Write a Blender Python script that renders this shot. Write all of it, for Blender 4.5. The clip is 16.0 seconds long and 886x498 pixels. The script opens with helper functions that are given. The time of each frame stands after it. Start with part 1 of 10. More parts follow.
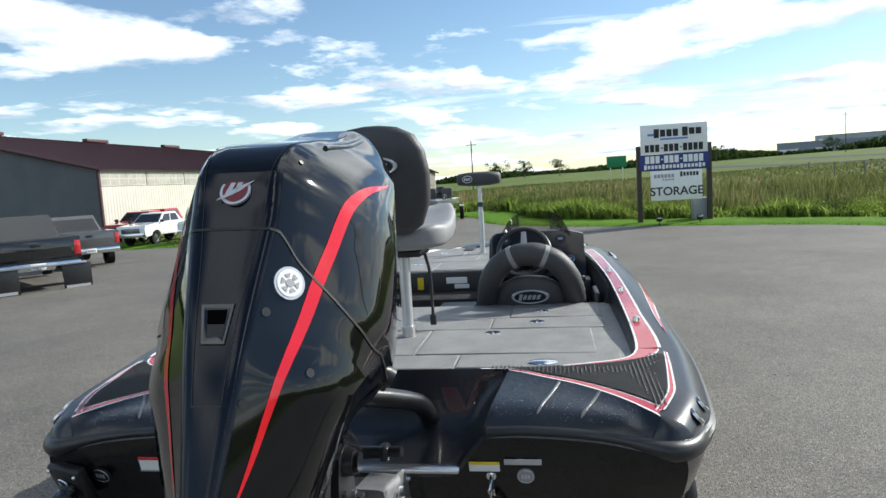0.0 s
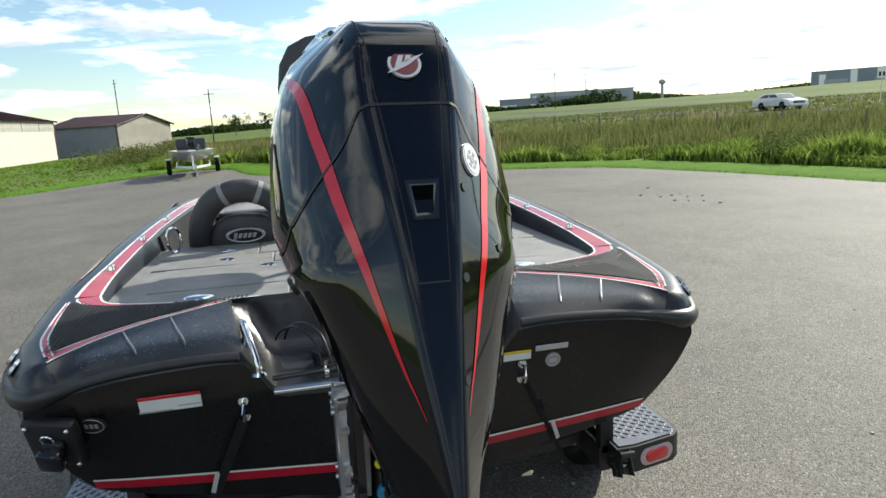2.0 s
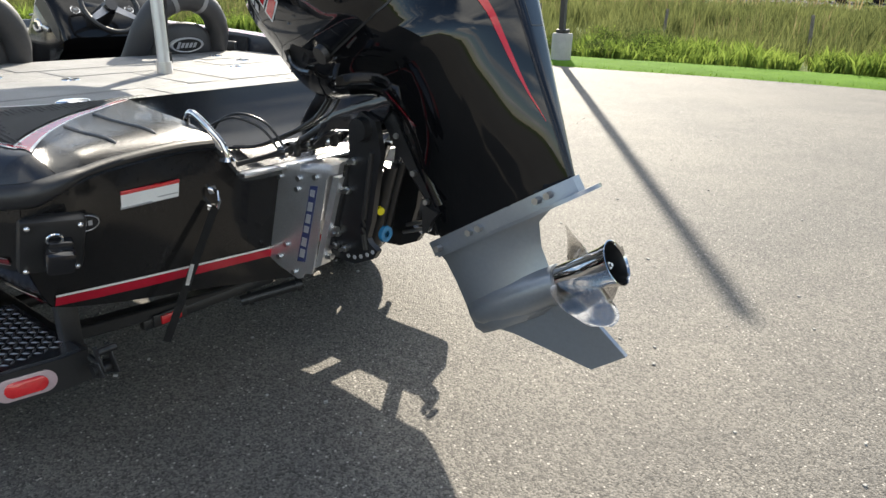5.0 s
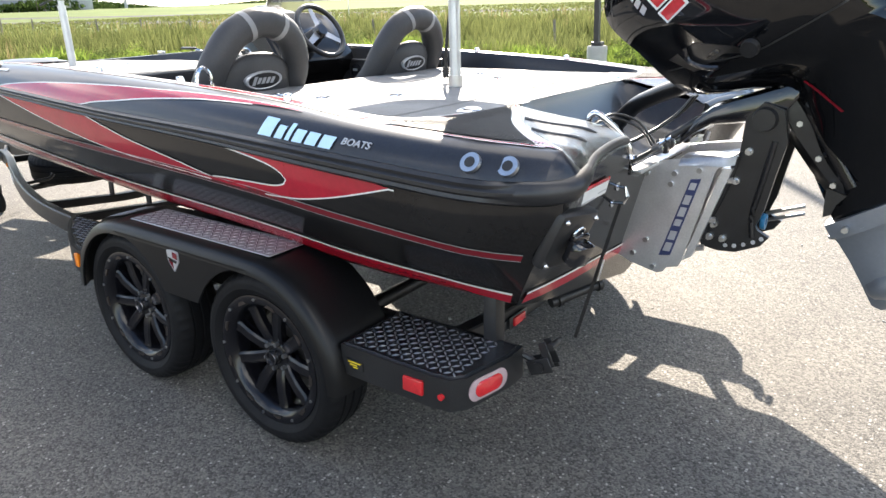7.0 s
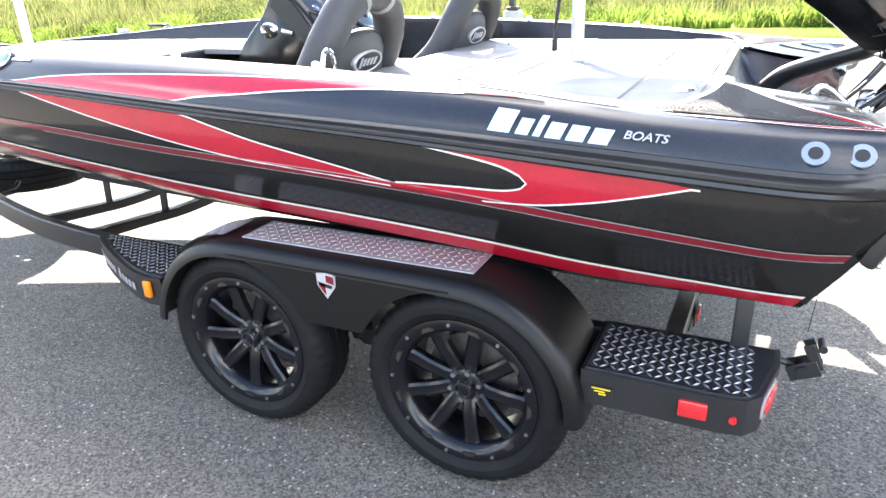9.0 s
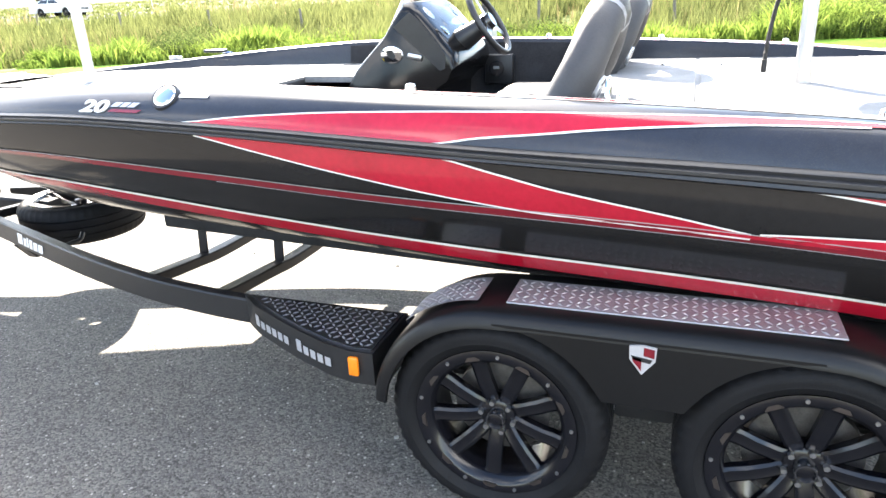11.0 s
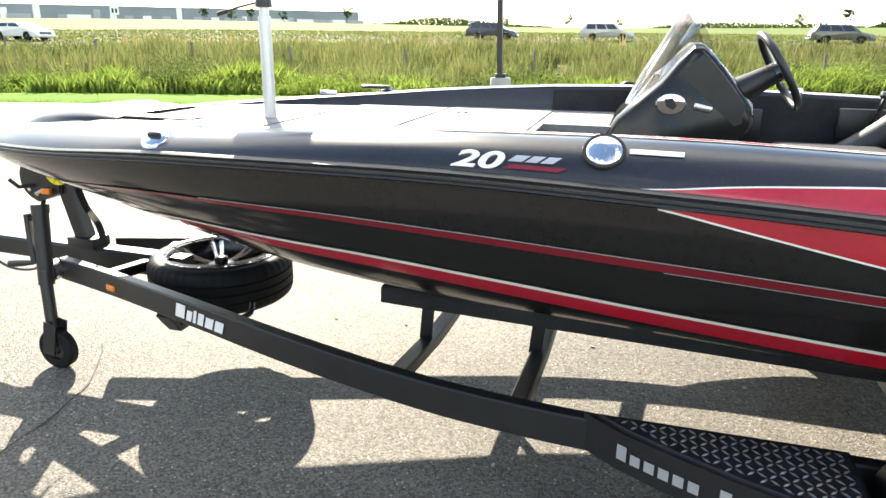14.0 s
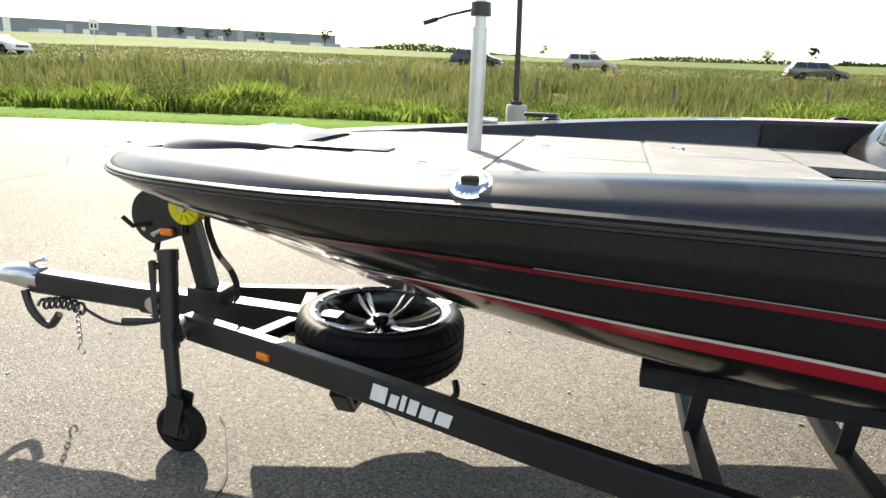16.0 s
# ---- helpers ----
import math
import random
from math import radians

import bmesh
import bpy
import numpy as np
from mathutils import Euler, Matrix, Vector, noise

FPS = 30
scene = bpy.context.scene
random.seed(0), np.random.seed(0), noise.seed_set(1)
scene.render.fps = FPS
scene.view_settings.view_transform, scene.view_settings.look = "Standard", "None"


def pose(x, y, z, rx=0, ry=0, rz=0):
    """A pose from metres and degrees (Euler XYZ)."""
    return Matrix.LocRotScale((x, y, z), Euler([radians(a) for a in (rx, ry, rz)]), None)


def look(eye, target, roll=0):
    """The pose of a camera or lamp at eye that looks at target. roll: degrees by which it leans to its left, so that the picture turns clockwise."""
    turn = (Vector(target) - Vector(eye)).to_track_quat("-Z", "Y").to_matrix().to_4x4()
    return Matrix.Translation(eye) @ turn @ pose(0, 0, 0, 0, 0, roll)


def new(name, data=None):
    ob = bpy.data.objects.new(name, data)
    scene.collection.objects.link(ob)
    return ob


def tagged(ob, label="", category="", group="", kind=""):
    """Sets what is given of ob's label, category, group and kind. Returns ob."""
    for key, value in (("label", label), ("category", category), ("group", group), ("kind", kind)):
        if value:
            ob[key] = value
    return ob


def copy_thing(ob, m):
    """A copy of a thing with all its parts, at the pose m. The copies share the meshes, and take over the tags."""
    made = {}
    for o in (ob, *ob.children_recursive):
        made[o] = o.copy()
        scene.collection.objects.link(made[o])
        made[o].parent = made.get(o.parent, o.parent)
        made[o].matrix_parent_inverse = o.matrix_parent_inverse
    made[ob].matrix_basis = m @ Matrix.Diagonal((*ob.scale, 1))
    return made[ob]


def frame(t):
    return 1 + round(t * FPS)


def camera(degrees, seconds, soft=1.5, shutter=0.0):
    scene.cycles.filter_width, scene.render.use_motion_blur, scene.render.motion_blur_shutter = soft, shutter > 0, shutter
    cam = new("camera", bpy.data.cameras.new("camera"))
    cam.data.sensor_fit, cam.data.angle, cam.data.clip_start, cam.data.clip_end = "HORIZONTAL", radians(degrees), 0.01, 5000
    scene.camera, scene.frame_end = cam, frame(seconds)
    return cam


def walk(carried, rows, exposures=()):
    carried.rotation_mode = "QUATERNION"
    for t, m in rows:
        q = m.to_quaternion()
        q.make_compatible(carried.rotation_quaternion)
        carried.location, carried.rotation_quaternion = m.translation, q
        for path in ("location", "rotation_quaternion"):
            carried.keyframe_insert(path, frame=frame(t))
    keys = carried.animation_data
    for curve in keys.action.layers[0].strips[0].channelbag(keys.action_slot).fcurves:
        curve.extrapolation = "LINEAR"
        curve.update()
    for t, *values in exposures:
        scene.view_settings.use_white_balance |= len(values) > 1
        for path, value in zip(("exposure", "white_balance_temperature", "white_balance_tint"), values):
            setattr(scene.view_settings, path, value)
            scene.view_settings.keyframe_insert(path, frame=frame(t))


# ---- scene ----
cam = camera(66.9, 16.0)
PATH = [
    (0, (-1.871, -0.711, 1.929), (0.09, -0.378, 1.728), -3.5),
    (0.5, (-1.887, -0.443, 1.918), (0.089, -0.242, 1.677), -2.8),
    (1, (-1.806, -0.208, 1.927), (0.174, -0.137, 1.656), -3.6),
    (1.5, (-1.822, -0.003, 1.879), (0.151, -0.132, 1.583), -3.1),
    (2, (-1.901, 0.231, 1.817), (0.021, -0.17, 1.437), -3.2),
    (2.5, (-1.879, 0.432, 1.726), (-0.023, -0.183, 1.307), -3.3),
    (3, (-1.856, 0.698, 1.694), (-0.093, -0.126, 1.235), -1.9),
    (3.5, (-1.916, 1.027, 1.645), (-0.261, 0.033, 1.125), -0.6),
    (3.7, (-1.917, 1.123, 1.645), (-0.32, 0.069, 1.065), 0.0),
    (5.8, (-1.217, 2.095, 1.568), (-0.265, 0.471, 0.89), 2.1),
    (6, (-1.096, 2.208, 1.567), (-0.08, 0.607, 0.931), 1.4),
    (6.5, (-0.865, 2.474, 1.56), (0.196, 0.899, 0.933), 0.2),
    (7, (-0.588, 2.585, 1.526), (0.519, 1.059, 0.86), -1.2),
    (7.5, (-0.31, 2.659, 1.544), (0.783, 1.134, 0.852), -1.0),
    (8, (-0.055, 2.796, 1.547), (0.92, 1.208, 0.821), -1.0),
    (8.2, (0.039, 2.82, 1.546), (0.971, 1.212, 0.807), -1.2),
    (10.3, (1.218, 2.791, 1.566), (1.96, 1.093, 0.813), -3.2),
    (10.5, (1.322, 2.797, 1.563), (2.06, 1.091, 0.827), -3.0),
    (11, (1.586, 2.86, 1.581), (2.24, 1.111, 0.864), -2.7),
    (11.5, (1.845, 2.823, 1.563), (2.464, 1.055, 0.863), -2.6),
    (12, (2.112, 2.789, 1.574), (2.746, 1.001, 0.939), -2.2),
    (12.5, (2.368, 2.798, 1.573), (2.92, 0.982, 0.942), -2.0),
    (13, (2.6, 2.694, 1.565), (3.109, 0.864, 0.938), -1.5),
    (13.5, (2.829, 2.643, 1.562), (3.399, 0.823, 0.959), -0.1),
    (14, (3.089, 2.658, 1.544), (3.612, 0.822, 0.945), 0.7),
    (14.5, (3.34, 2.571, 1.515), (3.831, 0.727, 0.917), 1.2),
    (15, (3.595, 2.458, 1.512), (4.104, 0.614, 0.928), 1.4),
    (15.5, (3.887, 2.452, 1.513), (4.373, 0.593, 0.958), 2.1),
    (16, (4.175, 2.368, 1.494), (4.621, 0.492, 0.966), 2.4),
]
EXPOSURES = [(0, 0.54, 6150, 5), (1.5, 0.58, 6350, 3), (2.5, 0.84, 6600, 4), (3.5, 1.1, 6800, 6), (6, 1.43, 6850, 9), (7, 1.95, 6850, 11), (8.2, 2.9, 6700, 12), (10.3, 3.15, 6700, 13), (11, 2.98, 6800, 11), (12.5, 2.43, 7000, 7), (14.5, 1.96, 7150, 7), (16, 1.46, 7250, 8)]
walk(cam, [(t, look(eye, target, roll)) for t, eye, target, roll in PATH], EXPOSURES)


# ---------------------------------------------------------------- light
SUN = Vector((0.545 * math.cos(radians(31)), -0.838 * math.cos(radians(31)), math.sin(radians(31))))


def make_world():
    w = bpy.data.worlds.new("sky")
    w.use_nodes = True
    scene.world = w
    nt = w.node_tree
    nt.nodes.clear()
    N, L = nt.nodes.new, nt.links.new
    out, bg = N("ShaderNodeOutputWorld"), N("ShaderNodeBackground")
    sky = N("ShaderNodeTexSky")
    sky.sky_type = "NISHITA"
    sky.sun_disc = False
    sky.sun_elevation = radians(31)
    sky.sun_rotation = math.atan2(SUN.x, SUN.y)
    sky.air_density, sky.dust_density, sky.ozone_density = 1.0, 0.25, 2.0
    tc = N("ShaderNodeTexCoord")
    sep = N("ShaderNodeSeparateXYZ")
    L(tc.outputs["Generated"], sep.inputs[0])
    lift = N("ShaderNodeMath"); lift.operation = "MAXIMUM"; lift.inputs[1].default_value = 0.0
    L(sep.outputs["Z"], lift.inputs[0])
    add = N("ShaderNodeMath"); add.operation = "ADD"; add.inputs[1].default_value = 0.09
    L(lift.outputs[0], add.inputs[0])
    dx = N("ShaderNodeMath"); dx.operation = "DIVIDE"
    dy = N("ShaderNodeMath"); dy.operation = "DIVIDE"
    L(sep.outputs["X"], dx.inputs[0]); L(add.outputs[0], dx.inputs[1])
    L(sep.outputs["Y"], dy.inputs[0]); L(add.outputs[0], dy.inputs[1])
    comb = N("ShaderNodeCombineXYZ")
    L(dx.outputs[0], comb.inputs[0]); L(dy.outputs[0], comb.inputs[1])
    # heaped clouds
    n1 = N("ShaderNodeTexNoise"); n1.inputs["Scale"].default_value = 0.8; n1.inputs["Detail"].default_value = 8; n1.inputs["Roughness"].default_value = 0.58
    L(comb.outputs[0], n1.inputs["Vector"])
    r1 = N("ShaderNodeValToRGB")
    r1.color_ramp.elements[0].position, r1.color_ramp.elements[1].position = 0.505, 0.575
    L(n1.outputs["Fac"], r1.inputs[0])
    # drawn-out high streaks
    mp = N("ShaderNodeMapping"); mp.inputs["Scale"].default_value = (0.9, 0.16, 1); mp.inputs["Rotation"].default_value = (0, 0, radians(-14)); mp.inputs["Location"].default_value = (3.1, 0.4, 0)
    L(comb.outputs[0], mp.inputs["Vector"])
    n2 = N("ShaderNodeTexNoise"); n2.inputs["Scale"].default_value = 1.15; n2.inputs["Detail"].default_value = 7; n2.inputs["Roughness"].default_value = 0.62
    L(mp.outputs[0], n2.inputs["Vector"])
    r2 = N("ShaderNodeValToRGB")
    r2.color_ramp.elements[0].position, r2.color_ramp.elements[1].position = 0.55, 0.70
    L(n2.outputs["Fac"], r2.inputs[0])
    mx = N("ShaderNodeMath"); mx.operation = "MAXIMUM"
    L(r1.outputs[0], mx.inputs[0]); L(r2.outputs[0], mx.inputs[1])
    # shaded undersides of the heaps
    n3 = N("ShaderNodeTexNoise"); n3.inputs["Scale"].default_value = 1.7; n3.inputs["Detail"].default_value = 5
    L(comb.outputs[0], n3.inputs["Vector"])
    shade = N("ShaderNodeValToRGB")
    shade.color_ramp.elements[0].position, shade.color_ramp.elements[0].color = 0.36, (5.2, 5.6, 6.4, 1)
    shade.color_ramp.elements[1].position, shade.color_ramp.elements[1].color = 0.60, (11.5, 11.5, 11.6, 1)
    L(n3.outputs["Fac"], shade.inputs[0])
    mix = N("ShaderNodeMixRGB")
    L(mx.outputs[0], mix.inputs[0]); L(sky.outputs[0], mix.inputs[1]); L(shade.outputs[0], mix.inputs[2])
    bg.inputs["Strength"].default_value = 0.1
    L(mix.outputs[0], bg.inputs[0])
    L(bg.outputs[0], out.inputs[0])


make_world()
sun = bpy.data.lights.new("sun", "SUN")
sun.energy, sun.angle, sun.color = 5.0, radians(0.53), (1.0, 0.93, 0.83)
sun_ob = new("sun", sun)
sun_ob.matrix_world = look(SUN * 60, (0, 0, 0))

# ---------------------------------------------------------------- materials


def mat(name, color, rough=0.5, metal=0.0, vary=0.0, scale=8.0, bump=0.0, bump_scale=60.0, coat=0.0, second=None, detail=4.0, spec=0.5, flakes=0.0, randomize=0.0, rough_vary=0.0):
    """A principled surface: a colour that varies at two scales, with fine relief."""
    m = bpy.data.materials.new(name)
    m.use_nodes = True
    nt = m.node_tree
    N, L = nt.nodes.new, nt.links.new
    b = nt.nodes["Principled BSDF"]
    b.inputs["Roughness"].default_value, b.inputs["Metallic"].default_value = rough, metal
    b.inputs["Specular IOR Level"].default_value = spec
    b.inputs["Coat Weight"].default_value, b.inputs["Coat Roughness"].default_value = coat, 0.03
    b.inputs["Base Color"].default_value = (*color, 1)
    tc = N("ShaderNodeTexCoord")
    last = None
    if vary or second:
        n = N("ShaderNodeTexNoise"); n.inputs["Scale"].default_value = scale; n.inputs["Detail"].default_value = detail
        L(tc.outputs["Object"], n.inputs["Vector"])
        f = N("ShaderNodeTexNoise"); f.inputs["Scale"].default_value = scale * 14; f.inputs["Detail"].default_value = 3
        L(tc.outputs["Object"], f.inputs["Vector"])
        av = N("ShaderNodeMath"); av.operation = "MULTIPLY_ADD"; av.inputs[1].default_value = 0.6
        half = N("ShaderNodeMath"); half.operation = "MULTIPLY"; half.inputs[1].default_value = 0.4
        L(f.outputs["Fac"], half.inputs[0]); L(n.outputs["Fac"], av.inputs[0]); L(half.outputs[0], av.inputs[2])
        r = N("ShaderNodeValToRGB")
        r.color_ramp.elements[0].position, r.color_ramp.elements[1].position = 0.36, 0.64
        lo = second or tuple(c * (1 - vary) for c in color)
        hi = color if second else tuple(min(1, c * (1 + vary)) for c in color)
        r.color_ramp.elements[0].color, r.color_ramp.elements[1].color = (*lo, 1), (*hi, 1)
        L(av.outputs[0], r.inputs[0])
        last = r.outputs[0]
        if rough_vary:
            rr = N("ShaderNodeMath"); rr.operation = "MULTIPLY_ADD"; rr.inputs[1].default_value = rough_vary; rr.inputs[2].default_value = rough - rough_vary / 2
            L(n.outputs["Fac"], rr.inputs[0]); L(rr.outputs[0], b.inputs["Roughness"])
    if randomize:
        oi = N("ShaderNodeObjectInfo")
        hs = N("ShaderNodeMath"); hs.operation = "MULTIPLY_ADD"; hs.inputs[1].default_value = randomize; hs.inputs[2].default_value = 1 - randomize / 2
        L(oi.outputs["Random"], hs.inputs[0])
        hv = N("ShaderNodeHueSaturation")
        L(hs.outputs[0], hv.inputs["Value"])
        if last:
            L(last, hv.inputs["Color"])
        else:
            hv.inputs["Color"].default_value = (*color, 1)
        last = hv.outputs[0]
    if flakes:
        v = N("ShaderNodeTexVoronoi"); v.inputs["Scale"].default_value = 900
        L(tc.outputs["Object"], v.inputs["Vector"])
        gt = N("ShaderNodeMath"); gt.operation = "GREATER_THAN"; gt.inputs[1].default_value = 0.86
        sp = N("ShaderNodeSeparateColor")
        L(v.outputs["Color"], sp.inputs[0]); L(sp.outputs[0], gt.inputs[0])
        mx = N("ShaderNodeMixRGB")
        L(gt.outputs[0], mx.inputs[0])
        if last:
            L(last, mx.inputs[1])
        else:
            mx.inputs[1].default_value = (*color, 1)
        mx.inputs[2].default_value = (flakes, flakes, flakes * 1.05, 1)
        last = mx.outputs[0]
    if last:
        L(last, b.inputs["Base Color"])
    if bump:
        n = N("ShaderNodeTexNoise"); n.inputs["Scale"].default_value = bump_scale; n.inputs["Detail"].default_value = 5
        L(tc.outputs["Object"], n.inputs["Vector"])
        bp = N("ShaderNodeBump"); bp.inputs["Strength"].default_value = bump; bp.inputs["Distance"].default_value = 0.01
        L(n.outputs["Fac"], bp.inputs["Height"]); L(bp.outputs[0], b.inputs["Normal"])
    return m


def asphalt_mat():
    m = bpy.data.materials.new("asphalt")
    m.use_nodes = True
    nt = m.node_tree
    N, L = nt.nodes.new, nt.links.new
    b = nt.nodes["Principled BSDF"]
    tc = N("ShaderNodeTexCoord")

    def noise_(s, d=4, r=0.5):
        n = N("ShaderNodeTexNoise"); n.inputs["Scale"].default_value = s; n.inputs["Detail"].default_value = d; n.inputs["Roughness"].default_value = r
        L(tc.outputs["Object"], n.inputs["Vector"])
        return n.outputs["Fac"]

    def ramp(src, p0, c0, p1, c1):
        r = N("ShaderNodeValToRGB")
        r.color_ramp.elements[0].position, r.color_ramp.elements[0].color = p0, (*c0, 1)
        r.color_ramp.elements[1].position, r.color_ramp.elements[1].color = p1, (*c1, 1)
        L(src, r.inputs[0])
        return r.outputs[0]

    def mul(a, c, f=1.0):
        x = N("ShaderNodeMixRGB"); x.blend_type = "MULTIPLY"; x.inputs[0].default_value = f
        L(a, x.inputs[1]); L(c, x.inputs[2])
        return x.outputs[0]

    v = N("ShaderNodeTexVoronoi"); v.inputs["Scale"].default_value = 130
    L(tc.outputs["Object"], v.inputs["Vector"])
    sp = N("ShaderNodeSeparateColor"); L(v.outputs["Color"], sp.inputs[0])
    stones = ramp(sp.outputs[0], 0.05, (0.078, 0.073, 0.066), 1.0, (0.262, 0.243, 0.216))
    fine = ramp(noise_(430, 2, 0.5), 0.3, (0.68, 0.68, 0.68), 0.7, (1.15, 1.15, 1.15))
    large = ramp(noise_(0.35, 5, 0.6), 0.35, (0.74, 0.74, 0.75), 0.65, (1.0, 0.99, 0.96))
    mid = ramp(noise_(2.4, 5, 0.65), 0.32, (0.87, 0.87, 0.88), 0.62, (1, 1, 1))
    col = mul(mul(mul(stones, fine), large), mid)
    # sparse pale chips of stone worn clean of tar
    v2 = N("ShaderNodeTexVoronoi"); v2.inputs["Scale"].default_value = 62
    L(tc.outputs["Object"], v2.inputs["Vector"])
    sp2 = N("ShaderNodeSeparateColor"); L(v2.outputs["Color"], sp2.inputs[0])
    pick = N("ShaderNodeMath"); pick.operation = "GREATER_THAN"; pick.inputs[1].default_value = 0.90
    L(sp2.outputs[0], pick.inputs[0])
    near = N("ShaderNodeMath"); near.operation = "LESS_THAN"; near.inputs[1].default_value = 0.30
    L(v2.outputs["Distance"], near.inputs[0])
    both = N("ShaderNodeMath"); both.operation = "MULTIPLY"
    L(pick.outputs[0], both.inputs[0]); L(near.outputs[0], both.inputs[1])
    chip = N("ShaderNodeMixRGB"); chip.inputs[2].default_value = (0.36, 0.335, 0.30, 1)
    L(both.outputs[0], chip.inputs[0]); L(col, chip.inputs[1])
    col = chip.outputs[0]
    L(col, b.inputs["Base Color"])
    b.inputs["Roughness"].default_value = 0.74
    b.inputs["Specular IOR Level"].default_value = 0.25
    bp = N("ShaderNodeBump"); bp.inputs["Strength"].default_value = 0.55; bp.inputs["Distance"].default_value = 0.006
    L(v.outputs["Distance"], bp.inputs["Height"])
    bp.invert = True
    L(bp.outputs[0], b.inputs["Normal"])
    return m


def leaf_mat(name, a, c, hue=0.0, rough=0.55):
    """Foliage whose tone changes from piece to piece, and from patch to patch."""
    m = bpy.data.materials.new(name)
    m.use_nodes = True
    nt = m.node_tree
    N, L = nt.nodes.new, nt.links.new
    b = nt.nodes["Principled BSDF"]
    g = N("ShaderNodeNewGeometry")
    tc = N("ShaderNodeTexCoord")
    n = N("ShaderNodeTexNoise"); n.inputs["Scale"].default_value = 0.22; n.inputs["Detail"].default_value = 3
    L(tc.outputs["Object"], n.inputs["Vector"])
    mixf = N("ShaderNodeMath"); mixf.operation = "MULTIPLY_ADD"; mixf.inputs[1].default_value = 0.45
    pf = N("ShaderNodeMath"); pf.operation = "MULTIPLY"; pf.inputs[1].default_value = 0.62
    L(n.outputs["Fac"], pf.inputs[0]); L(g.outputs["Random Per Island"], mixf.inputs[0]); L(pf.outputs[0], mixf.inputs[2])
    r = N("ShaderNodeValToRGB")
    r.color_ramp.elements[0].position, r.color_ramp.elements[0].color = 0.25, (*a, 1)
    r.color_ramp.elements[1].position, r.color_ramp.elements[1].color = 0.75, (*c, 1)
    L(mixf.outputs[0], r.inputs[0])
    L(r.outputs[0], b.inputs["Base Color"])
    b.inputs["Roughness"].default_value = rough
    b.inputs["Specular IOR Level"].default_value = 0.0
    tr = N("ShaderNodeBsdfTranslucent")
    L(r.outputs[0], tr.inputs[0])
    ms = N("ShaderNodeMixShader"); ms.inputs[0].default_value = 0.5
    out = nt.nodes["Material Output"]
    L(b.outputs[0], ms.inputs[1]); L(tr.outputs[0], ms.inputs[2]); L(ms.outputs[0], out.inputs[0])
    return m


def glass_mat(name, tint, rough=0.02, alpha=0.35):
    m = bpy.data.materials.new(name)
    m.use_nodes = True
    nt = m.node_tree
    nt.nodes.clear()
    N, L = nt.nodes.new, nt.links.new
    out = N("ShaderNodeOutputMaterial")
    t, g, ms, fr = N("ShaderNodeBsdfTransparent"), N("ShaderNodeBsdfGlossy"), N("ShaderNodeMixShader"), N("ShaderNodeFresnel")
    t.inputs[0].default_value = (*tint, 1)
    g.inputs["Roughness"].default_value = rough
    fr.inputs[0].default_value = 1.5
    L(fr.outputs[0], ms.inputs[0]); L(t.outputs[0], ms.inputs[1]); L(g.outputs[0], ms.inputs[2]); L(ms.outputs[0], out.inputs[0])
    return m


M = {}
M["hull"] = mat("black_flake_gelcoat", (0.0125, 0.0116, 0.0115), 0.14, vary=0.25, scale=3, coat=0.08, flakes=0.016, spec=0.34)
M["cap"] = mat("blue_black_flake_gelcoat", (0.014, 0.0175, 0.027), 0.32, vary=0.25, scale=3, coat=0.10, flakes=0.035, spec=0.38)
M["red"] = mat("red_gelcoat", (0.40, 0.008, 0.025), 0.2, vary=0.14, scale=4, coat=0.35)
M["dark_red"] = mat("dark_red_gelcoat", (0.17, 0.006, 0.014), 0.2, vary=0.12, scale=4, coat=0.6)
M["pinstripe"] = mat("white_pinstripe", (0.72, 0.71, 0.69), 0.3, vary=0.06, scale=9)
M["platform"] = mat("black_wet_moulding", (0.009, 0.010, 0.012), 0.27, vary=0.3, scale=6, bump=0.18, bump_scale=190, coat=0.25)
M["rubrail"] = mat("black_rubber_rail", (0.018, 0.018, 0.02), 0.38, vary=0.2, scale=12, bump=0.05)
M["carpet"] = mat("grey_marine_carpet", (0.25, 0.248, 0.245), 0.62, second=(0.17, 0.168, 0.165), scale=7, bump=0.5, bump_scale=420, spec=0.55)
M["carpet_dark"] = mat("charcoal_marine_carpet", (0.038, 0.038, 0.040), 0.95, vary=0.25, scale=9, bump=0.7, bump_scale=420, spec=0.15)
M["gel_rib"] = mat("moulded_edge", (0.05, 0.052, 0.056), 0.28, vary=0.15, scale=20, coat=0.5)
M["droplet"] = mat("water_drop", (0.12, 0.125, 0.135), 0.05, vary=0.1, scale=20, coat=1.0)
M["mat_pad"] = mat("dark_traction_pad", (0.040, 0.040, 0.042), 0.62, vary=0.15, scale=20, bump=0.1, bump_scale=300)
M["plastic"] = mat("black_plastic", (0.016, 0.016, 0.017), 0.38, vary=0.25, scale=14, bump=0.04, bump_scale=200)
M["plastic_gloss"] = mat("gloss_black_plastic", (0.010, 0.010, 0.012), 0.12, vary=0.2, scale=5, coat=0.5)
M["vinyl"] = mat("charcoal_vinyl", (0.040, 0.040, 0.043), 0.55, vary=0.15, scale=9, bump=0.12, bump_scale=260)
M["vinyl_grey"] = mat("grey_vinyl", (0.24, 0.24, 0.245), 0.5, vary=0.1, scale=9, bump=0.12, bump_scale=260)
M["cowl"] = mat("gloss_black_cowl", (0.0035, 0.0037, 0.0045), 0.045, vary=0.2, scale=2)
